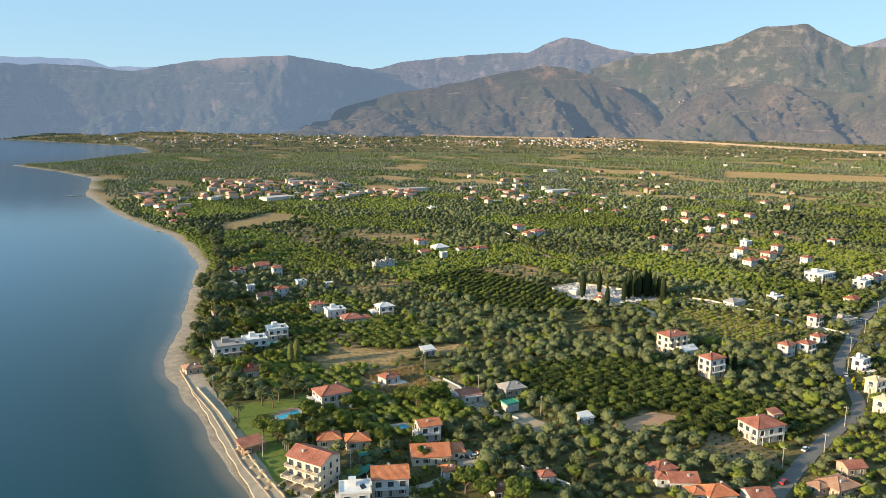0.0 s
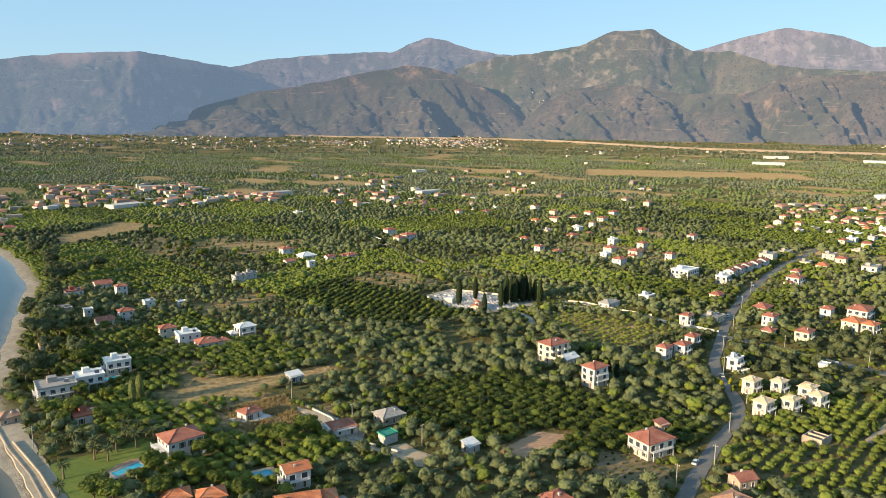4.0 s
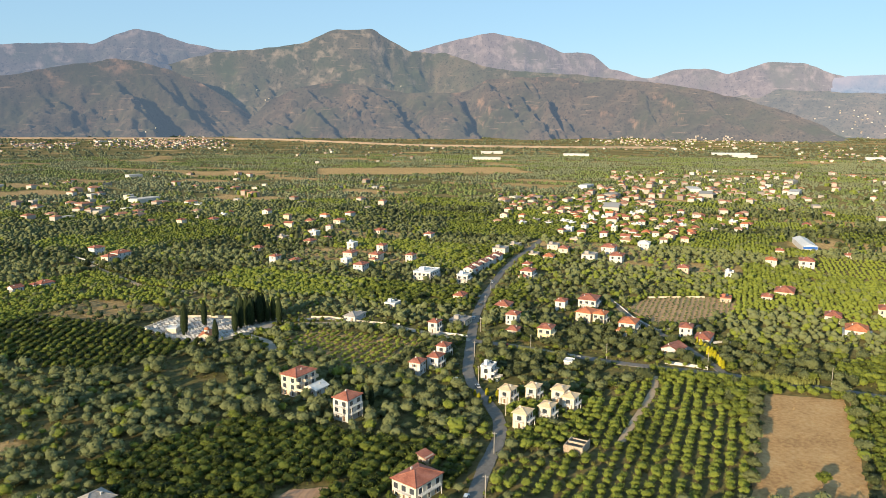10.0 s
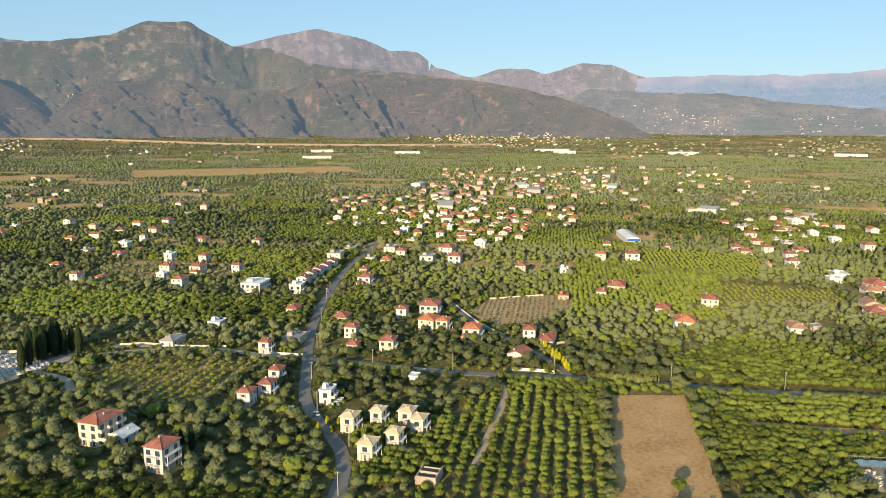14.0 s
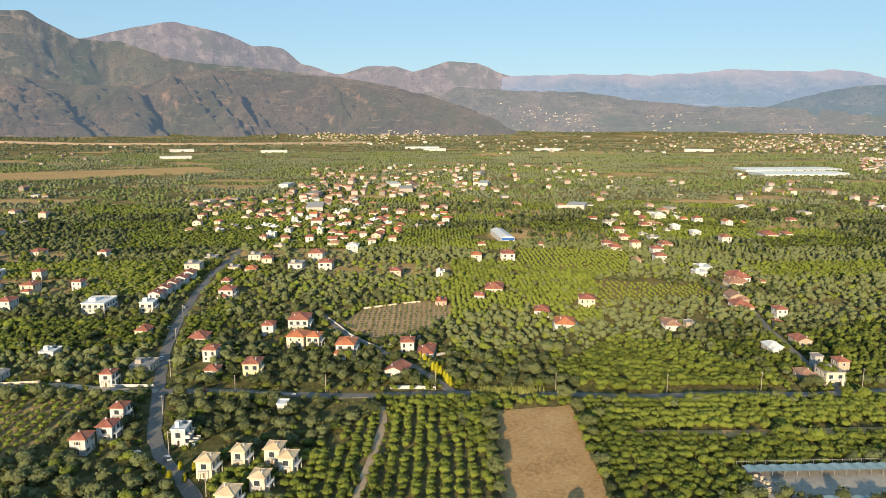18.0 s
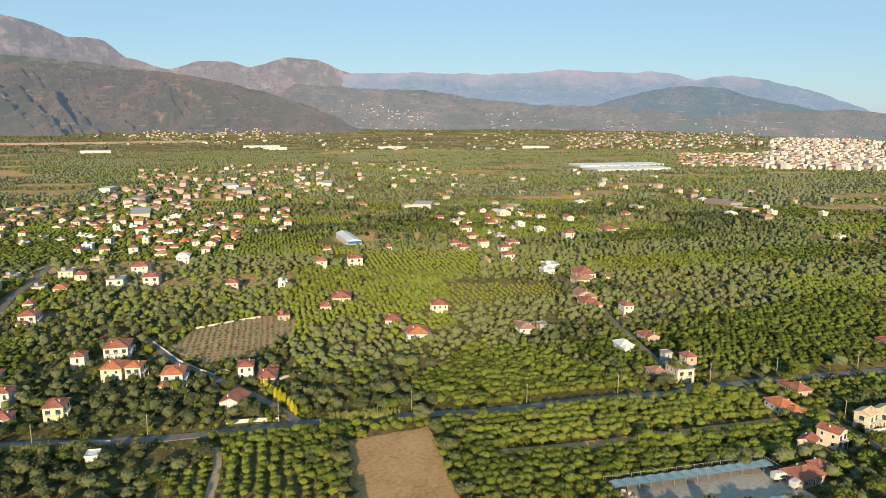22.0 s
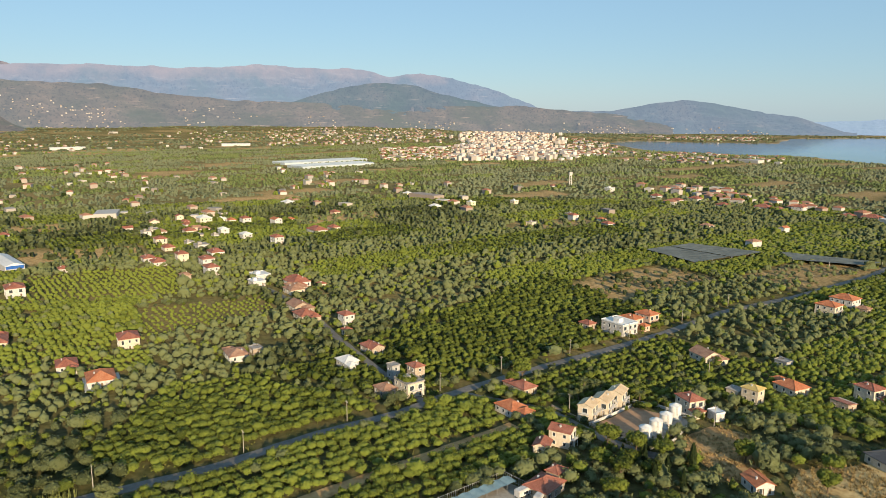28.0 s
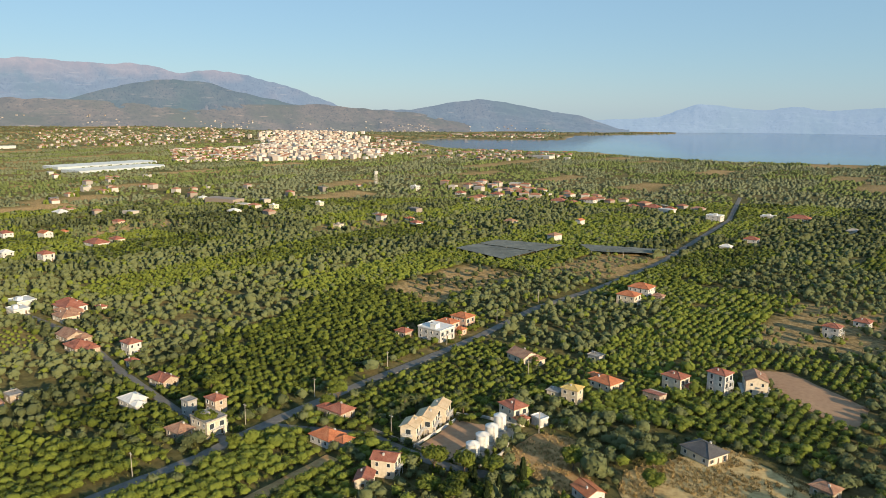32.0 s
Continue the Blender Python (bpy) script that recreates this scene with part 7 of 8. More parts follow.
def scatter(name, templates, x, y, size, high, mat, label, category, z=None, tint=None, seed=1):
    """One object of many plants, each a turned and scaled copy of one of the templates, written out as real geometry."""
    rng = np.random.default_rng(seed)
    n = len(x)
    if n == 0:
        return None
    z = land_height(x, y) if z is None else z
    which = rng.integers(0, len(templates), n)
    turn = rng.uniform(0, 2 * np.pi, n)
    tint = rng.uniform(0, 0.35, n) if tint is None else tint
    V, Fc, Tn, at = [], [], [], 0
    for k, (tv, tf) in enumerate(templates):
        idx = np.where(which == k)[0]
        if not len(idx):
            continue
        c, s = np.cos(turn[idx])[:, None], np.sin(turn[idx])[:, None]
        px = (tv[None, :, 0] * c - tv[None, :, 1] * s) * size[idx][:, None] + x[idx][:, None]
        py = (tv[None, :, 0] * s + tv[None, :, 1] * c) * size[idx][:, None] + y[idx][:, None]
        pz = tv[None, :, 2] * high[idx][:, None] + z[idx][:, None]
        V.append(np.stack([px, py, pz], -1).reshape(-1, 3))
        Fc.append((tf[None] + (at + np.arange(len(idx)) * len(tv))[:, None, None]).reshape(-1, 3))
        Tn.append(np.repeat(tint[idx], len(tv)))
        at += len(idx) * len(tv)
    me = bpy.data.meshes.new(name)
    fill_mesh(me, np.concatenate(V), np.concatenate(Fc))
    me.attributes.new("tint", "FLOAT", "POINT").data.foreach_set("value", np.concatenate(Tn).astype(np.float32))
    me.polygons.foreach_set("use_smooth", np.ones(len(me.polygons), bool))
    me.materials.append(mat)
    return tagged(new(name, me), label, category, kind="stuff")


def seen_sector(x, y, margin=0.0):
    az = np.degrees(np.arctan2(x - MID[0], y - MID[1]))
    return (az > -42 - margin) & (az < 146 + margin)


def clear_ground(x, y, room=1.5, shore=16):
    """Where plants may stand: on land, off roads, houses and open plots."""
    ok = inland(x, y) > shore
    for key, (pts, width) in list(ROADS.items()) + list(TRACKS.items()):
        verge = {"main": 1.6, "branch": 1.6, "east": 2.6, "west": 4.0, "cemetery_lane": 2.5}.get(key, 0) if room > 0.5 else 0
        ok &= line_distance(x, y, pts) > width / 2 + room + verge
    for poly in BARE.values():
        ok &= ~inside(x, y, poly)
    for hx, hy, hr in HOUSES:
        ok &= (x - hx) ** 2 + (y - hy) ** 2 > (hr + room + 0.4) ** 2
    return ok


ORCHARDS = [   # outline, row direction in degrees, gap between rows, gap in the row, crown radius
    ([(349, 259), (417, 254), (429, 221), (395, 158), (363, 198), (335, 232)], -53.6, 5.2, 4.3, 2.5),
    ([(313, 230), (394, 113), (385, 105), (320, 186)], -53.6, 4.4, 4.3, 2.25),
    ([(309, 222), (317, 176), (364, 110), (326, 134), (285, 156), (250, 172), (262, 190), (300, 216)], -53.6, 4.4, 4.3, 2.25),
    ([(-24, 517), (23, 561), (77, 497), (102, 448), (41, 430)], 62, 5.2, 4.1, 2.25),
    ([(153, 262), (182, 252), (242, 294), (281, 283), (246, 222), (205, 200), (140, 230)], 36, 4.7, 3.8, 1.9),
    ([(134, 437), (162, 448), (207, 394), (154, 369)], 36, 4.8, 3.8, 1.5),
    ([(30, 330), (90, 345), (160, 262), (110, 245), (40, 290)], 36, 4.6, 4.0, 2.55),
    ([(430, 215), (640, 60), (520, 0), (410, 150)], -53.6, 5.1, 4.4, 2.45),
    ([(622, 434), (668, 345), (576, 305), (545, 410)], -53.6, 4.6, 3.8, 1.7),
    ([(542, 319), (571, 250), (538, 237), (479, 292)], -53.6, 4.8, 4.0, 1.4),
]


def orchard_rows(poly, turn, gap, step, rng):
    xs, ys = np.array(poly).T
    cx, cy = xs.mean(), ys.mean()
    reach = max(np.hypot(xs - cx, ys - cy))
    a, b = np.meshgrid(np.arange(-reach, reach, step), np.arange(-reach, reach, gap))
    a, b = a.ravel() + rng.normal(size=a.size) * 0.5, b.ravel() + rng.normal(size=a.size) * 0.38
    c, s = math.cos(radians(turn)), math.sin(radians(turn))
    x, y = cx + a * c - b * s, cy + a * s + b * c
    keep = inside(x, y, poly) & (rng.random(x.size) > 0.06)
    return x[keep], y[keep]


# leaves for distant trees, paler and greyer: haze painted into the base colour
HAZY_LEAVES = leaf_material("hazy_leaves", (0.03, 0.042, 0.026), (0.185, 0.21, 0.12))
HAZY_CITRUS = leaf_material("hazy_citrus_leaves", (0.024, 0.04, 0.015), (0.17, 0.21, 0.075))
rng = np.random.default_rng(12)
X, Y, RAD, KIND, TINT = [], [], [], [], []
for n, (poly, turn, gap, step, rad) in enumerate(ORCHARDS):
    ox, oy = orchard_rows(poly, turn, gap, step * (0.76 if rad > 2.2 else 1.0), rng)
    X.append(ox)
    Y.append(oy)
    RAD.append(rad * rng.uniform(0.75, 1.15, len(ox)))
    KIND.append(np.zeros(len(ox), int))
    # last two tints: yellow-green young citrus, plus painted-in glow opposite the sun
    TINT.append(np.full(len(ox), (0.15, 0.45, 0.1, -0.1, 0.35, 0.6, -0.1, 0.0, 0.55, 0.8)[n]) + rng.uniform(-0.1, 0.15, len(ox)))
# the rest of the plain, parcel by parcel: rows of citrus, olives, mixed scrub
for citrus in (True, False):
    along, gap = (3.3, 4.5) if citrus else (4.0, 4.3)
    for cross in (False, True):
        a, b = np.meshgrid(np.arange(-1300, 1300, along), np.arange(-1300, 1300, gap))
        a, b = (b.ravel(), a.ravel()) if cross else (a.ravel(), b.ravel())
        px = a * math.cos(PARCEL_TURN) - b * math.sin(PARCEL_TURN) + MID[0]
        py = a * math.sin(PARCEL_TURN) + b * math.cos(PARCEL_TURN) + MID[1]
        r = np.hypot(px - MID[0], py - MID[1])
        m = (r < 1050) & (r > 60) & seen_sector(px, py)
        px, py = px[m], py[m]
        iu, iv, _, _ = parcels(px, py)
        dry = (hash01(iu, iv, 11) > 0.9) & (np.hypot(px - MID[0], py - MID[1]) > 430)
        loose = np.any([inside(px, py, p) for p in MIXED_GROVES], axis=0)
        m = (((hash01(iu, iv, 21) > 0.52) | dry | loose) != citrus) & ((hash01(iu, iv, 22) > 0.7) == cross)
        px, py, iu, iv, dry = px[m], py[m], iu[m], iv[m], dry[m]
        jit = 0.5 if citrus else 1.5
        px, py = px + rng.normal(size=px.size) * jit, py + rng.normal(size=py.size) * jit
        keep = rng.random(px.size) < np.where(dry, 0.28, 0.95 if citrus else 0.85)
        for patch in STRAW_PATCHES:
            keep &= ~inside(px, py, patch) | (rng.random(px.size) < 0.3)
        keep &= fbm(px / 28, py / 28, 3, 33) > (0.22 if citrus else 0.26)
        for poly, *_ in ORCHARDS:
            keep &= ~inside(px, py, poly)
        px, py, iu, iv = px[keep], py[keep], iu[keep], iv[keep]
        X.append(px)
        Y.append(py)
        base = 1.65 + 0.5 * hash01(iu, iv, 24) + 0.6 * rng.random(px.size) if citrus else 1.3 + 2.0 * rng.random(px.size) ** 1.5
        RAD.append(base * np.where(rng.random(px.size) < 0.02, 1.6, 1.0))
        swap = rng.random(px.size) < (0.07 if citrus else np.where(np.any([inside(px, py, p) for p in MIXED_GROVES], axis=0), 0.4, 0.16))
        KIND.append((swap == citrus).astype(int))
        TINT.append(0.6 * hash01(iu, iv, 31) + rng.uniform(-0.1, 0.12, px.size))
X, Y, RAD, KIND, TINT = (np.concatenate(v) for v in (X, Y, RAD, KIND, TINT))
ok = clear_ground(X, Y, 0.9, 9)
X, Y, RAD, KIND, TINT = X[ok], Y[ok], RAD[ok], KIND[ok], TINT[ok]
R = np.hypot(X - MID[0], Y - MID[1])
Z = land_height(X, Y)

trng = np.random.default_rng(5)
citrus_near = [crown(trng, 84, 0.125, True, (1, 1, 0.86), 9) for _ in range(6)]
olive_near = [crown(trng, 88, 0.14, True, (1, 1, 0.84), 9) for _ in range(6)]
citrus_mid = [crown(trng, 16, 0.2, False, (1, 1, 0.86), 5, fine=False) for _ in range(6)]
olive_mid = [crown(trng, 18, 0.22, False, (1, 1, 0.84), 6, fine=False) for _ in range(6)]
far_crowns = [dome(trng, 3) for _ in range(8)]


def tree_kind(name, trunk_h, lean, leaves, template, mat):
    """A single tree of unit crown radius: forked trunk and crown, as two parts."""
    top = new(name)
    bm = bmesh.new()
    bmesh.ops.create_cone(bm, cap_ends=True, segments=7, radius1=0.13, radius2=0.08, depth=trunk_h + 0.5, matrix=pose(0, 0, trunk_h / 2 + 0.1))
    for a in range(3):
        bmesh.ops.create_cone(bm, cap_ends=True, segments=5, radius1=0.06, radius2=0.025, depth=0.8, matrix=pose(0, 0, trunk_h + 0.15, 0, 0, a * 120 + lean) @ pose(0.2, 0, 0.25, 0, 35, 0))
    part("trunk", bm, BARK, top)
    tv, tf = template
    me = bpy.data.meshes.new("crown")
    fill_mesh(me, tv + (0, 0, trunk_h), tf)
    me.attributes.new("tint", "FLOAT", "POINT").data.foreach_set("value", np.full(len(tv), 0.18, np.float32))
    me.polygons.foreach_set("use_smooth", np.ones(len(me.polygons), bool))
    me.materials.append(mat)
    ob = new("crown", me)
    ob.parent = top
    return top


# the trees round the crossroads stand singly
SINGLE = np.argsort(np.hypot(X - 195, Y - 262))
single = {0: SINGLE[KIND[SINGLE] == 0][:130], 1: SINGLE[KIND[SINGLE] == 1][:130]}
for k, (name, trunk, temps, mat, words) in enumerate((("citrus_tree", 0.12, citrus_near, CITRUS, "round dark-green citrus tree in an orchard row"), ("olive_tree", 0.2, olive_near, OLIVE, "grey-green olive tree with a forked trunk"))):
    kinds = []
    for n, i in enumerate(single[k]):
        m = pose(X[i], Y[i], Z[i], 0, 0, float(rng.uniform(0, 360)))
        if n < 5:
            t = tree_kind(name, trunk, n * 40, None, temps[n], mat)
            tagged(t, words, "tree", f"{name.split('_')[0]} trees by the crossroads")
            t.matrix_basis = m
            t.scale = (RAD[i], RAD[i], RAD[i] * 0.95)
            kinds.append(t)
        else:
            t = copy_thing(kinds[n % 5], m)
            t.scale = (RAD[i], RAD[i], RAD[i] * 0.95)
alone = np.zeros(len(X), bool)
for i in single.values():
    alone[i] = True
near, middle, outer = (R < 350) & ~alone, (R >= 350) & (R < 660) & ~alone, (R >= 660) & ~alone
for k, (mat, t_near, t_mid, word) in enumerate(((CITRUS, citrus_near, citrus_mid, "citrus"), (OLIVE, olive_near, olive_mid, "olive"))):
    for sel, temp, where in ((near, t_near, "near the road"), (middle, t_mid, "out on the plain"), (outer, far_crowns, "towards the villages")):
        i = np.where(sel & (KIND == k))[0]
        lift = 0.5 if k else 0.2
        tall = 1.05 if sel is outer else 1.0
        wide = 1.25 if sel is outer else 1.0
        # groves past 350 m tinted lighter, standing in for haze over the plain
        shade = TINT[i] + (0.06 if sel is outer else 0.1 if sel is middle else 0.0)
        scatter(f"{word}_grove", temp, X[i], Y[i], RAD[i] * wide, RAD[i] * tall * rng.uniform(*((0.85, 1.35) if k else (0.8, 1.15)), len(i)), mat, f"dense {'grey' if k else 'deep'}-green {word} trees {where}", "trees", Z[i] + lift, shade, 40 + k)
# dark garden trees between the houses of the villages and the town
spot = np.array([(p[0], p[1], p[2] == 23) for p in SPOTS])
vx, vy = (np.concatenate([spot[:, k] + rng.uniform(6, 13, len(spot)) * f(q) for q in rng.uniform(0, 2 * np.pi, (3, len(spot)))]) for k, f in ((0, np.cos), (1, np.sin)))
keep = (inland(vx, vy) > 25) & (np.tile(spot[:, 2] < 0.5, 3) | (rng.random(vx.size) < 0.22))
for key in ("main", "east"):
    keep &= line_distance(vx, vy, ROADS[key][0]) > 6
for hx, hy, hr in HOUSES:
    keep &= (vx - hx) ** 2 + (vy - hy) ** 2 > (hr + 1.5) ** 2
vx, vy = vx[keep], vy[keep]
s = rng.uniform(2.4, 4.6, vx.size)
scatter("village_trees", [dome(trng, 5) for _ in range(6)], vx, vy, s, s * rng.uniform(0.9, 1.5, vx.size), CITRUS, "dark leafy garden trees between village houses", "trees", None, rng.uniform(-0.1, 0.3, vx.size), 58)
# farther off
n = 86000
rr, aa = np.sqrt(rng.uniform(1040**2, 2500**2, n)), np.radians(rng.uniform(-42, 146, n))
fx, fy = MID[0] + rr * np.sin(aa), MID[1] + rr * np.cos(aa)
iu, iv, _, _ = parcels(fx, fy)
keep = (inland(fx, fy) > 20) & (hash01(iu, iv, 11) <= 0.9) & (fbm(fx / 60, fy / 60, 3, 34) > 0.3)
for poly in BARE.values():
    keep &= ~inside(fx, fy, poly)
for key in ("main", "east"):
    keep &= line_distance(fx, fy, ROADS[key][0]) > 6
fx, fy, iu, iv = fx[keep], fy[keep], iu[keep], iv[keep]
s = rng.uniform(2.2, 4.2, fx.size)
olive = hash01(iu, iv, 21) > 0.42
for k, (mat, word) in enumerate(((HAZY_CITRUS, "citrus"), (HAZY_LEAVES, "olive"))):
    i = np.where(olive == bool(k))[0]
    # tint raised by 0.2, again for the brightening through haze
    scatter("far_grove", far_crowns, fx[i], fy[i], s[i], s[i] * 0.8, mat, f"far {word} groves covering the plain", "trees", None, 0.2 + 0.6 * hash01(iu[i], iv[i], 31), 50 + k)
n = 20000
rr, aa = np.sqrt(rng.uniform(2500**2, 4400**2, n)), np.radians(rng.uniform(-42, 128, n))
fx, fy = MID[0] + rr * np.sin(aa), MID[1] + rr * np.cos(aa)
keep = (inland(fx, fy) > 30) & (fbm(fx / 150, fy / 150, 3, 35) > 0.38)
fx, fy = fx[keep], fy[keep]
for quad in (CLUSTERS[6][0], CLUSTERS[26][0], CLUSTERS[27][0], CLUSTERS[28][0]):
    keep = ~inside(fx, fy, quad) | (rng.random(fx.size) < 0.5)
    fx, fy = fx[keep], fy[keep]
s = rng.uniform(4, 9, fx.size)
scatter("distant_wood", far_crowns, fx, fy, s, rng.uniform(2.5, 5, fx.size), HAZY_LEAVES, "distant tree belts at the foot of the mountains", "trees", None, None, 60)


# ---- single trees of other kinds ----
def cypress_kind(h, mat, name, label, group, width=0.135):
    top = new(name)
    bm = bmesh.new()
    bmesh.ops.create_cone(bm, cap_ends=True, segments=7, radius1=0.25, radius2=0.12, depth=2.2, matrix=pose(0, 0, 0.9))
    part("trunk", bm, BARK, top)
    r = np.random.default_rng(int(h * 10))
    n = 420
    t = r.random(n) ** 0.9
    wide = h * width * np.sin(np.pi * np.clip(t * 0.93 + 0.07, 0, 1)) ** 0.55 * (1 - 0.35 * t)
    a = r.uniform(0, 2 * np.pi, n)
    c = np.stack([np.cos(a) * wide, np.sin(a) * wide, 0.6 + t * (h - 0.8)], 1) + r.normal(size=(n, 3)) * 0.12
    out = np.stack([np.cos(a), np.sin(a), 0 * a + 0.2], 1) + r.normal(size=(n, 3)) * 0.3
    side = np.cross(out, (0, 0, 1))
    side /= np.linalg.norm(side, axis=1)[:, None]
    up = np.array([[0, 0, 1.0]]) + r.normal(size=(n, 3)) * 0.25
    s = r.uniform(0.3, 0.6, (n, 1))
    quad = np.stack([c - side * s * 0.6, c - up * s, c + side * s * 0.6, c + up * s * 1.6], 1).reshape(-1, 3)
    i = 4 * np.arange(n)[:, None]
    cv, cf = ico(2)
    core = cv * (h * width * 0.85, h * width * 0.85, h * 0.47) + (0, 0, h * 0.5)
    v = np.concatenate([quad, core])
    f = np.concatenate([i + [0, 1, 2], i + [0, 2, 3], cf + 4 * n])
    me = bpy.data.meshes.new("crown")
    fill_mesh(me, v, f)
    me.attributes.new("tint", "FLOAT", "POINT").data.foreach_set("value", np.full(len(v), 0.1, np.float32))
    me.materials.append(mat)
    ob = new("crown", me)
    ob.parent = top
    return tagged(top, label, "tree", group)


def stand(kind, spots, seed, lo=0.85, hi=1.15, drop=0.15):
    r = random.Random(seed)
    for n, (x, y) in enumerate(spots):
        m = pose(x, y, float(land_height(np.array([x]), np.array([y]))[0]) - drop, 0, 0, r.uniform(0, 360))
        k = r.uniform(lo, hi)
        if n == 0:
            kind.matrix_basis = m
            t = kind
        else:
            t = copy_thing(kind, m)
        t.scale = (k * r.uniform(0.9, 1.1), k * r.uniform(0.9, 1.1), k)


stand(cypress_kind(17.0, CONIFER, "cypress_tree", "tall dark cypress beside the cemetery graves", "cypresses"),
      [(94, 474), (105, 450), (120, 467), (124, 470), (129, 475), (132, 479), (135, 481), (137, 477), (140, 480), (142, 477), (147, 471), (108, 488), (131, 474), (126, 476), (138, 483), (146, 479), (98, 492)], 3, 0.8, 1.12)
stand(cypress_kind(8.0, CONIFER, "cypress_tree", "slim dark cypress in a house garden", "cypresses"),
      [(136, 332), (139, 330), (468, 520), (472, 524), (480, 512), (1224, -219), (1232, -226), (1241, -235), (1250, -243), (1258, -248), (1266, -252), (352, 72), (346, 66), (340, 60), (356, 64), (334, 66), (330, 58), (345, 50)], 5, 0.7, 1.2)
stand(cypress_kind(4.6, HEDGE, "golden_cypress", "bright yellow-green conifer in a roadside hedge", "golden hedge conifers", 0.2),
      [(306, 286), (308.5, 289.5), (311, 293), (313.5, 297), (316, 301), (318.5, 305), (321, 309), (324, 314), (327, 319)], 7, 0.85, 1.1)
stand(cypress_kind(4.0, HEDGE, "golden_cypress", "yellow-green conifer shrubs round a villa", "golden hedge conifers", 0.26),
      [(181, 312), (184, 308), (188, 316), (190, 311), (183, 318), (192, 305)], 8, 0.6, 0.9)
stand(cypress_kind(14.0, REED, "poplar_tree", "tall pale-green poplar beside a villa garden", "poplars", 0.14), [(-72, 331), (-70, 335)], 9, 0.85, 1.05)


def palm_kind():
    top = new("palm_tree")
    bm = bmesh.new()
    bmesh.ops.create_cone(bm, cap_ends=True, segments=8, radius1=0.34, radius2=0.22, depth=5.4, matrix=pose(0, 0, 2.5))
    part("trunk", bm, BARK, top)
    r = random.Random(2)
    bm = bmesh.new()
    for k in range(26):
        a, droop = k * 2.39996, 0.15 + 0.85 * (k / 26)
        d = Vector((math.cos(a), math.sin(a), 0))
        side = Vector((-d.y, d.x, 0))
        last = None
        for j in range(6):
            t = j / 5
            p = Vector((0, 0, 5.2)) + d * (2.6 * t) + Vector((0, 0, 1.3 * t * (1 - droop) + 0.5 * t - 2.4 * droop * t * t))
            w = 0.42 * math.sin(math.pi * min(1, t * 0.85 + 0.12))
            row = [bm.verts.new(p + side * w - Vector((0, 0, w * 0.5))), bm.verts.new(p), bm.verts.new(p - side * w - Vector((0, 0, w * 0.5)))]
            if last:
                bm.faces.new((last[0], last[1], row[1], row[0]))
                bm.faces.new((last[1], last[2], row[2], row[1]))
            last = row
    part("crown", bm, PALM, top)
    return tagged(top, "date palm with arching grey-green fronds on a lawn", "palm", "palms")


stand(palm_kind(), [(-74, 283), (-69, 281), (-68, 288), (-66, 295), (-62, 291), (-60, 297), (-57, 296), (-68, 302), (-89, 293), (-84, 295), (-78, 259), (-54, 241), (-75, 288), (-64, 303), (-80, 270),
                    (401, 81), (404, 78), (408, 75), (411, 70), (413, 67), (414, 74), (402, 53), (406, 60)], 11, 0.8, 1.15)


def broad_kind(name, rad, trunk_h, mat, label, group, seed):
    r = np.random.default_rng(seed)
    top = new(name)
    bm = bmesh.new()
    bmesh.ops.create_cone(bm, cap_ends=True, segments=8, radius1=0.4, radius2=0.22, depth=trunk_h + 1.5, matrix=pose(0, 0, trunk_h / 2))
    for a in range(4):
        bmesh.ops.create_cone(bm, cap_ends=True, segments=6, radius1=0.2, radius2=0.08, depth=rad, matrix=pose(0, 0, trunk_h, 0, 0, a * 90 + seed) @ pose(rad * 0.3, 0, rad * 0.3, 0, 40, 0))
    part("trunk", bm, BARK, top)
    V, Fc, at = [], [], 0
    for k in range(9):
        v, f = crown(r, 130, 0.17, True, (1, 1, 0.85), 5)
        a = k * 2.4
        off = np.array([math.cos(a), math.sin(a), 0]) * rad * (0.55 if k else 0) + (0, 0, trunk_h + rad * (0.1 + 0.5 * r.random()))
        v = v * rad * r.uniform(0.42, 0.62) + off
        V.append(v)
        Fc.append(f + at)
        at += len(v)
    me = bpy.data.meshes.new("crown")
    v = np.concatenate(V)
    fill_mesh(me, v, np.concatenate(Fc))
    me.polygons.foreach_set("use_smooth", np.ones(len(me.polygons), bool))
    me.attributes.new("tint", "FLOAT", "POINT").data.foreach_set("value", np.full(len(v), 0.25, np.float32))
    me.materials.append(mat)
    ob = new("crown", me)
    ob.parent = top
    return tagged(top, label, "tree", group)


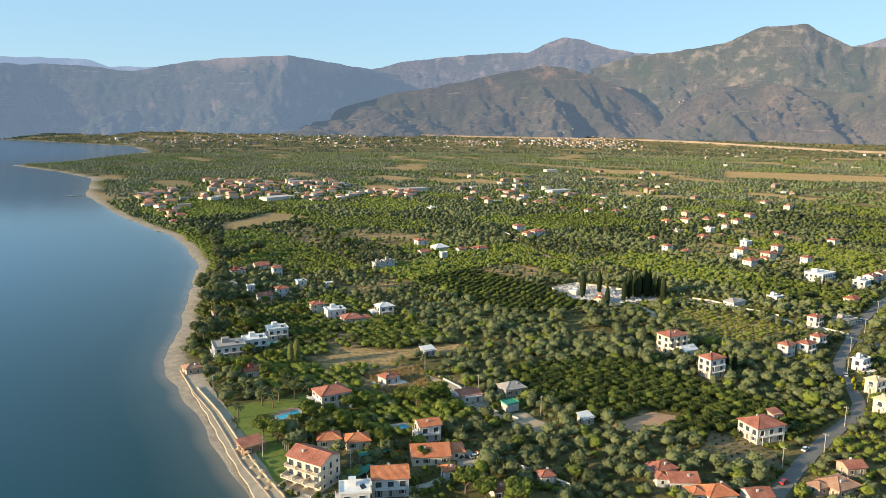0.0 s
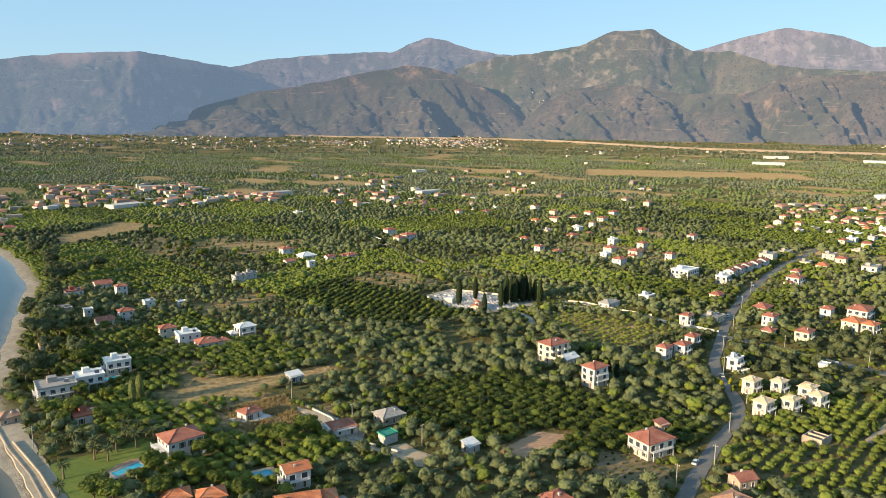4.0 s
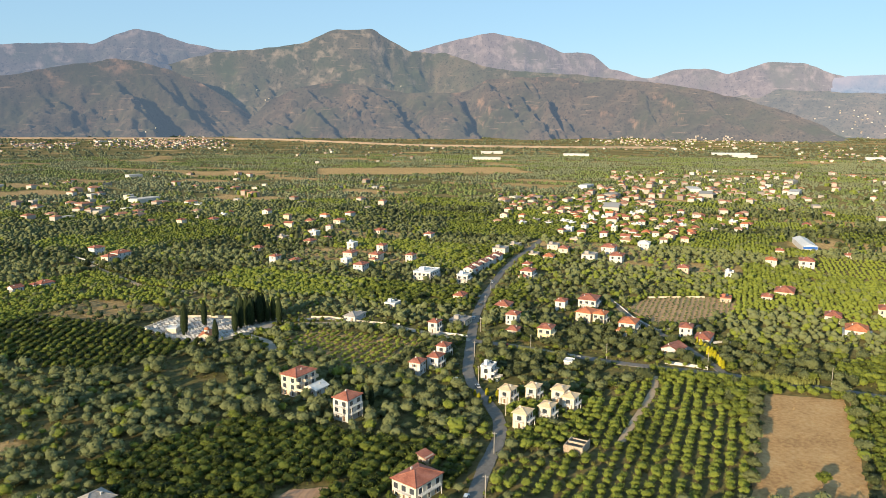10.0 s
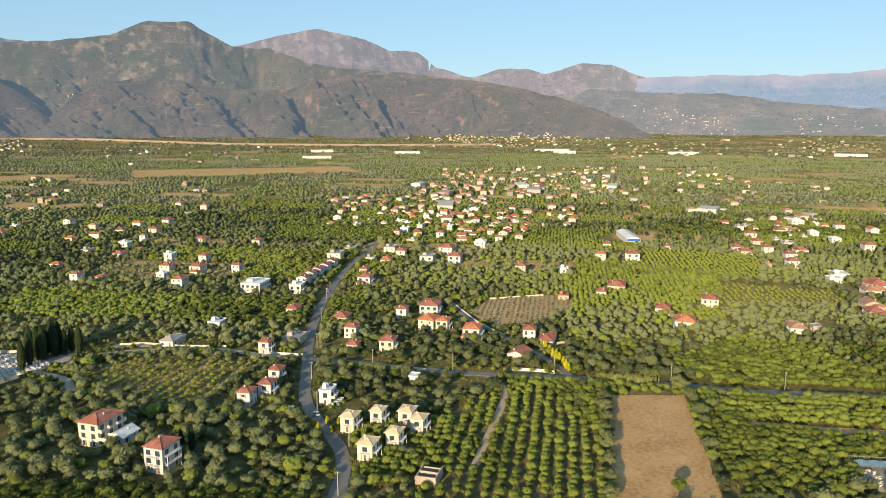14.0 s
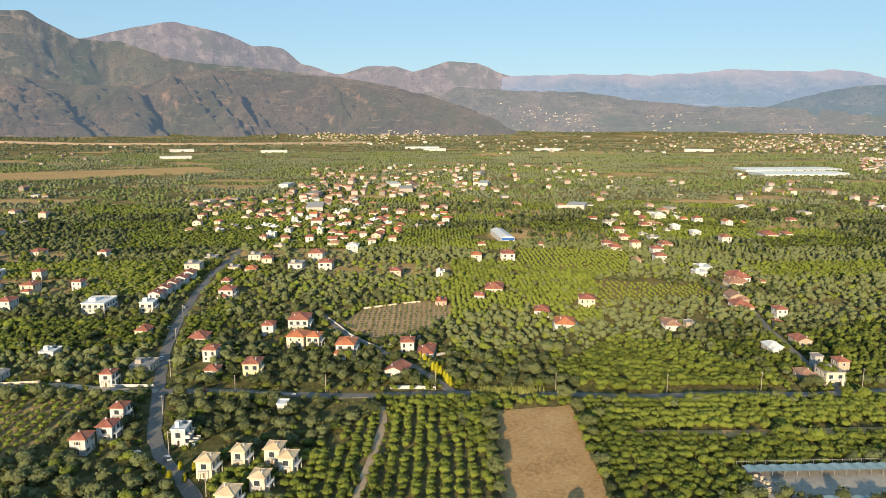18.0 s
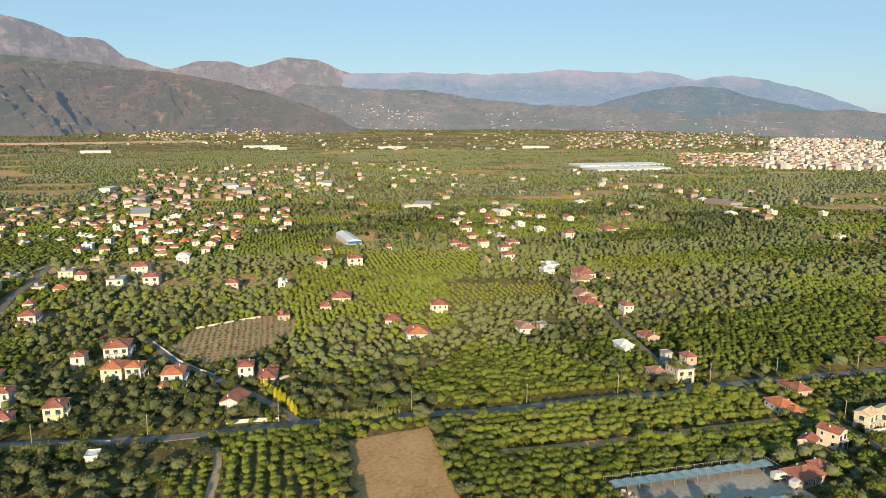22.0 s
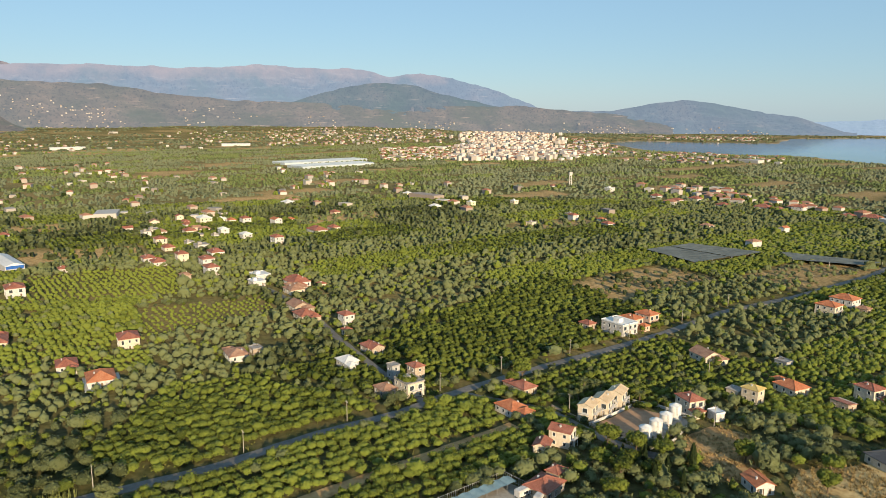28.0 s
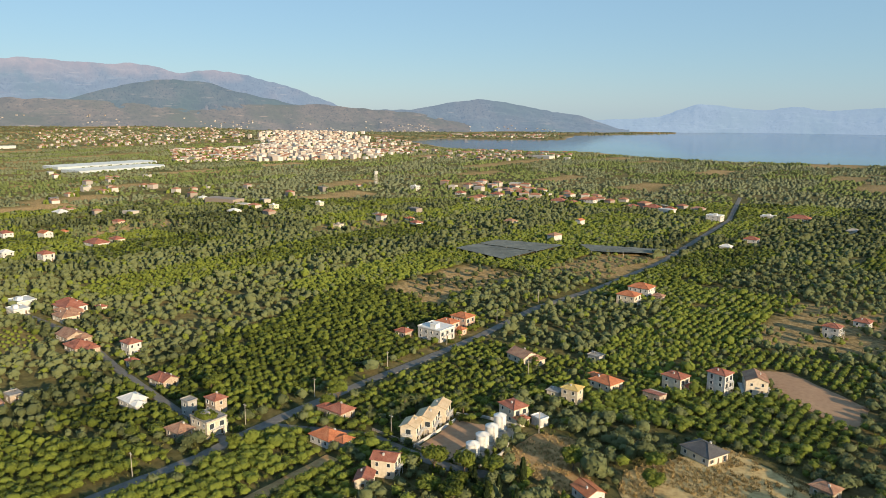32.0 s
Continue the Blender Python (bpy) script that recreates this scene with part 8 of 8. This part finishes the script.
stand(broad_kind("eucalyptus_tree", 7.0, 6.0, OLIVE, "large spreading eucalyptus on the shore", "shore trees", 3), [(-124, 364), (-117, 371), (-126, 402), (-132, 435), (-124, 440), (-140, 427), (-147, 460), (-150, 484), (-157, 502), (-174, 562), (-159, 471), (-165, 531), (-178, 590), (-168, 572), (-166, 600), (-160, 616), (-190, 608), (-112, 397), (-139, 448), (-207, 655), (-228, 682), (-199, 631)], 13, 0.7, 1.05)
stand(broad_kind("garden_tree", 4.2, 2.6, CITRUS, "broad leafy green tree among the houses", "garden trees", 6),
      [(237, 193), (5, 279), (-2, 288), (-118, 396), (-108, 385), (-124, 699), (-114, 690), (-107, 703), (-90, 660), (-89, 406), (-86, 421), (-87, 386), (-110, 396), (-112, 447), (-96, 345), (-84, 338), (-92, 322), (-80, 316), (-70, 310), (-55, 262), (-46, 258), (-38, 262), (-30, 256), (-46, 250), (-20, 244), (8, 214), (14, 208), (-6, 236), (24, 205), (-60, 250),
       (422, 104), (429, 99), (394, 140), (452, 150), (412, 150), (350, 30), (341, 5), (330, 12), (312, 78), (318, 66), (326, 82), (308, 92), (338, 76), (-66, 253), (-51, 267), (-45, 274), (-38, 279), (-31, 282), (-16, 287), (-10, 281), (-94, 316), (-102, 324), (362, 75), (357, 66), (345, 81), (345, 72), (352, 58), (338, 66)], 15, 0.6, 1.15)
stand(broad_kind("field_tree", 3.4, 1.6, OLIVE, "rounded olive standing at the edge of the stubble field", "field-edge trees", 8),
      [(284, 252), (276, 246), (268, 240), (258, 234), (248, 227), (238, 219), (228, 212), (218, 206), (322, 238), (312, 227), (300, 217)], 17, 0.7, 1.1)

def clipped_kind():
    """A small round street tree on a thin stem."""
    top = new("street_tree")
    bm = bmesh.new()
    bmesh.ops.create_cone(bm, cap_ends=True, segments=7, radius1=0.09, radius2=0.06, depth=1.7, matrix=pose(0, 0, 0.75))
    part("trunk", bm, BARK, top)
    v, f = crown(np.random.default_rng(4), 110, 0.14, True, (1, 1, 0.95), 8)
    me = bpy.data.meshes.new("crown")
    fill_mesh(me, v * 1.35 + (0, 0, 1.2), f)
    me.polygons.foreach_set("use_smooth", np.ones(len(me.polygons), bool))
    me.attributes.new("tint", "FLOAT", "POINT").data.foreach_set("value", np.full(len(v), 0.45, np.float32))
    me.materials.append(CITRUS)
    ob = new("crown", me)
    ob.parent = top
    return tagged(top, "small clipped round tree in a row beside the road", "tree", "clipped street trees")


stand(clipped_kind(), [(268.5, 325.5), (271.7, 320.6), (275.5, 315.6), (279, 310.2), (282.5, 306), (286, 301.5), (290.6, 296), (295, 290.5)], 19, 0.85, 1.1)

# ---- reeds, vines, grass ----
rng = np.random.default_rng(21)


def strip_points(line, n, spread):
    t = rng.random(n) * (len(line) - 1)
    k = t.astype(int)
    p = np.array(line, float)
    q = p[k] + (p[k + 1] - p[k]) * (t - k)[:, None] + rng.normal(size=(n, 2)) * spread
    return q[:, 0], q[:, 1]


def tuft(r, blades=9):
    a = r.uniform(0, 2 * np.pi, blades)
    base = np.stack([np.cos(a) * 0.35, np.sin(a) * 0.35, 0 * a], 1)
    tip = base * r.uniform(1.2, 2.4, (blades, 1)) + np.stack([0 * a, 0 * a, r.uniform(0.7, 1.1, blades)], 1)
    side = np.stack([-np.sin(a), np.cos(a), 0 * a], 1) * 0.16
    v = np.stack([base - side, base + side, tip], 1).reshape(-1, 3)
    return v, np.arange(3 * blades).reshape(-1, 3)


tufts = [tuft(rng) for _ in range(5)]
x, y = strip_points([(236, 358), (243, 346), (250, 334)], 420, 1.6)
x2, y2 = strip_points([(306, 270), (312, 264), (322, 250)], 260, 1.4)
x, y = np.concatenate([x, x2]), np.concatenate([y, y2])
scatter("reed_bed", tufts, x, y, rng.uniform(0.7, 1.2, x.size), rng.uniform(2.2, 3.6, x.size), REED, "tall pale-green reeds along the roadside ditch", "reeds")
a, b = np.meshgrid(np.arange(-64, 64, 3.1), np.arange(-64, 64, 4.5))
c, s = math.cos(PARCEL_TURN), math.sin(PARCEL_TURN)
x, y = 380 + a.ravel() * c - b.ravel() * s + rng.normal(size=a.size) * 0.3, 376 + a.ravel() * s + b.ravel() * c + rng.normal(size=a.size) * 0.3
m = inside(x, y, BARE["plough"])
scatter("young_vines", [crown(trng, 8, 0.5, False, (1, 1, 0.8), 3, fine=False)], x[m], y[m], rng.uniform(0.6, 1.05, m.sum()), rng.uniform(0.6, 1.0, m.sum()), OLIVE, "rows of low young vines on bare soil", "vines")
x, y = x - 380 + 105, y - 376 + 247
m = inside(x, y, BARE["allotment"])
scatter("vegetable_rows", [crown(trng, 8, 0.5, False, (1, 1, 0.8), 3, fine=False)], x[m], y[m], rng.uniform(0.5, 0.9, m.sum()), rng.uniform(0.5, 0.8, m.sum()), CITRUS, "rows of low green vegetables on bare soil", "vegetables")
x, y = strip_points([(323, 332), (317.5, 318), (309, 301.5), (301, 289)], 420, 0.45)
x, y = x - 3.4, y + 1.6
scatter("hedge", [crown(trng, 30, 0.22, False, (1, 1, 0.9), 4) for _ in range(4)], x, y, rng.uniform(0.7, 1.1, x.size), rng.uniform(0.9, 1.3, x.size), CITRUS, "dense trimmed green hedge along the villa drive", "hedge")
DRY_GRASS = leaf_material("dry_grass", (0.22, 0.155, 0.06), (0.5, 0.37, 0.17))
GREEN_GRASS = leaf_material("rough_grass", (0.06, 0.075, 0.015), (0.2, 0.2, 0.06))
n = 22000
x, y = rng.uniform(-140, 480, n), rng.uniform(-60, 480, n)
m = clear_ground(x, y, 0.2, 8) & seen_sector(x, y) & (np.hypot(x - MID[0], y - MID[1]) < 340) & (np.hypot(x - MID[0], y - MID[1]) > 90)
x, y = x[m], y[m]
dry = dryness(x, y) > 0.45
for sel, mat, word in ((dry, DRY_GRASS, "dry straw-coloured"), (~dry, GREEN_GRASS, "rough green")):
    scatter("grass", tufts, x[sel], y[sel], rng.uniform(0.5, 1.3, sel.sum()), rng.uniform(0.4, 1.1, sel.sum()), mat, f"{word} grass and weeds between the trees", "grass")
for key in ("hay", "hay_near", "villa_plot", "stubble"):
    poly = BARE[key]
    px, py = np.array(poly).T
    x, y = rng.uniform(px.min(), px.max(), 2500), rng.uniform(py.min(), py.max(), 2500)
    if key == "hay":
        x, y = x[:900], y[:900]
    m = inside(x, y, poly) & (fbm(x / 8, y / 8, 3, 44) > 0.36)
    for hx, hy, hr in HOUSES:
        m &= (x - hx) ** 2 + (y - hy) ** 2 > hr**2
    low = 0.35 if key == "stubble" else 1.0
    scatter("grass", tufts, x[m], y[m], rng.uniform(0.6, 1.6, m.sum()) * low, rng.uniform(0.4, 1.2, m.sum()) * low, DRY_GRASS, "tall dry grass on waste ground", "grass")
# shrubs and weeds along walls, tracks and round houses
x, y = [], []
for pts, width in list(ROADS.values()) + list(TRACKS.values()):
    sx, sy = strip_points(pts, 160, width * 0.5 + 2.2)
    x.append(sx)
    y.append(sy)
for hx, hy, hr in HOUSES:
    if math.hypot(hx - MID[0], hy - MID[1]) < 560:
        a = rng.uniform(0, 2 * np.pi, 9)
        x.append(hx + np.cos(a) * (hr + rng.uniform(1, 4, 9)))
        y.append(hy + np.sin(a) * (hr + rng.uniform(1, 4, 9)))
x, y = np.concatenate(x), np.concatenate(y)
m = clear_ground(x, y, 0.1, 9) & (np.hypot(x - MID[0], y - MID[1]) < 700)
x, y = x[m], y[m]
scatter("shrubs", [crown(trng, 26, 0.24, False, (1, 1, 0.85), 4) for _ in range(5)], x, y, rng.uniform(0.7, 1.9, x.size), rng.uniform(0.7, 2.0, x.size), CITRUS, "garden shrubs along walls, lanes and houses", "shrubs")
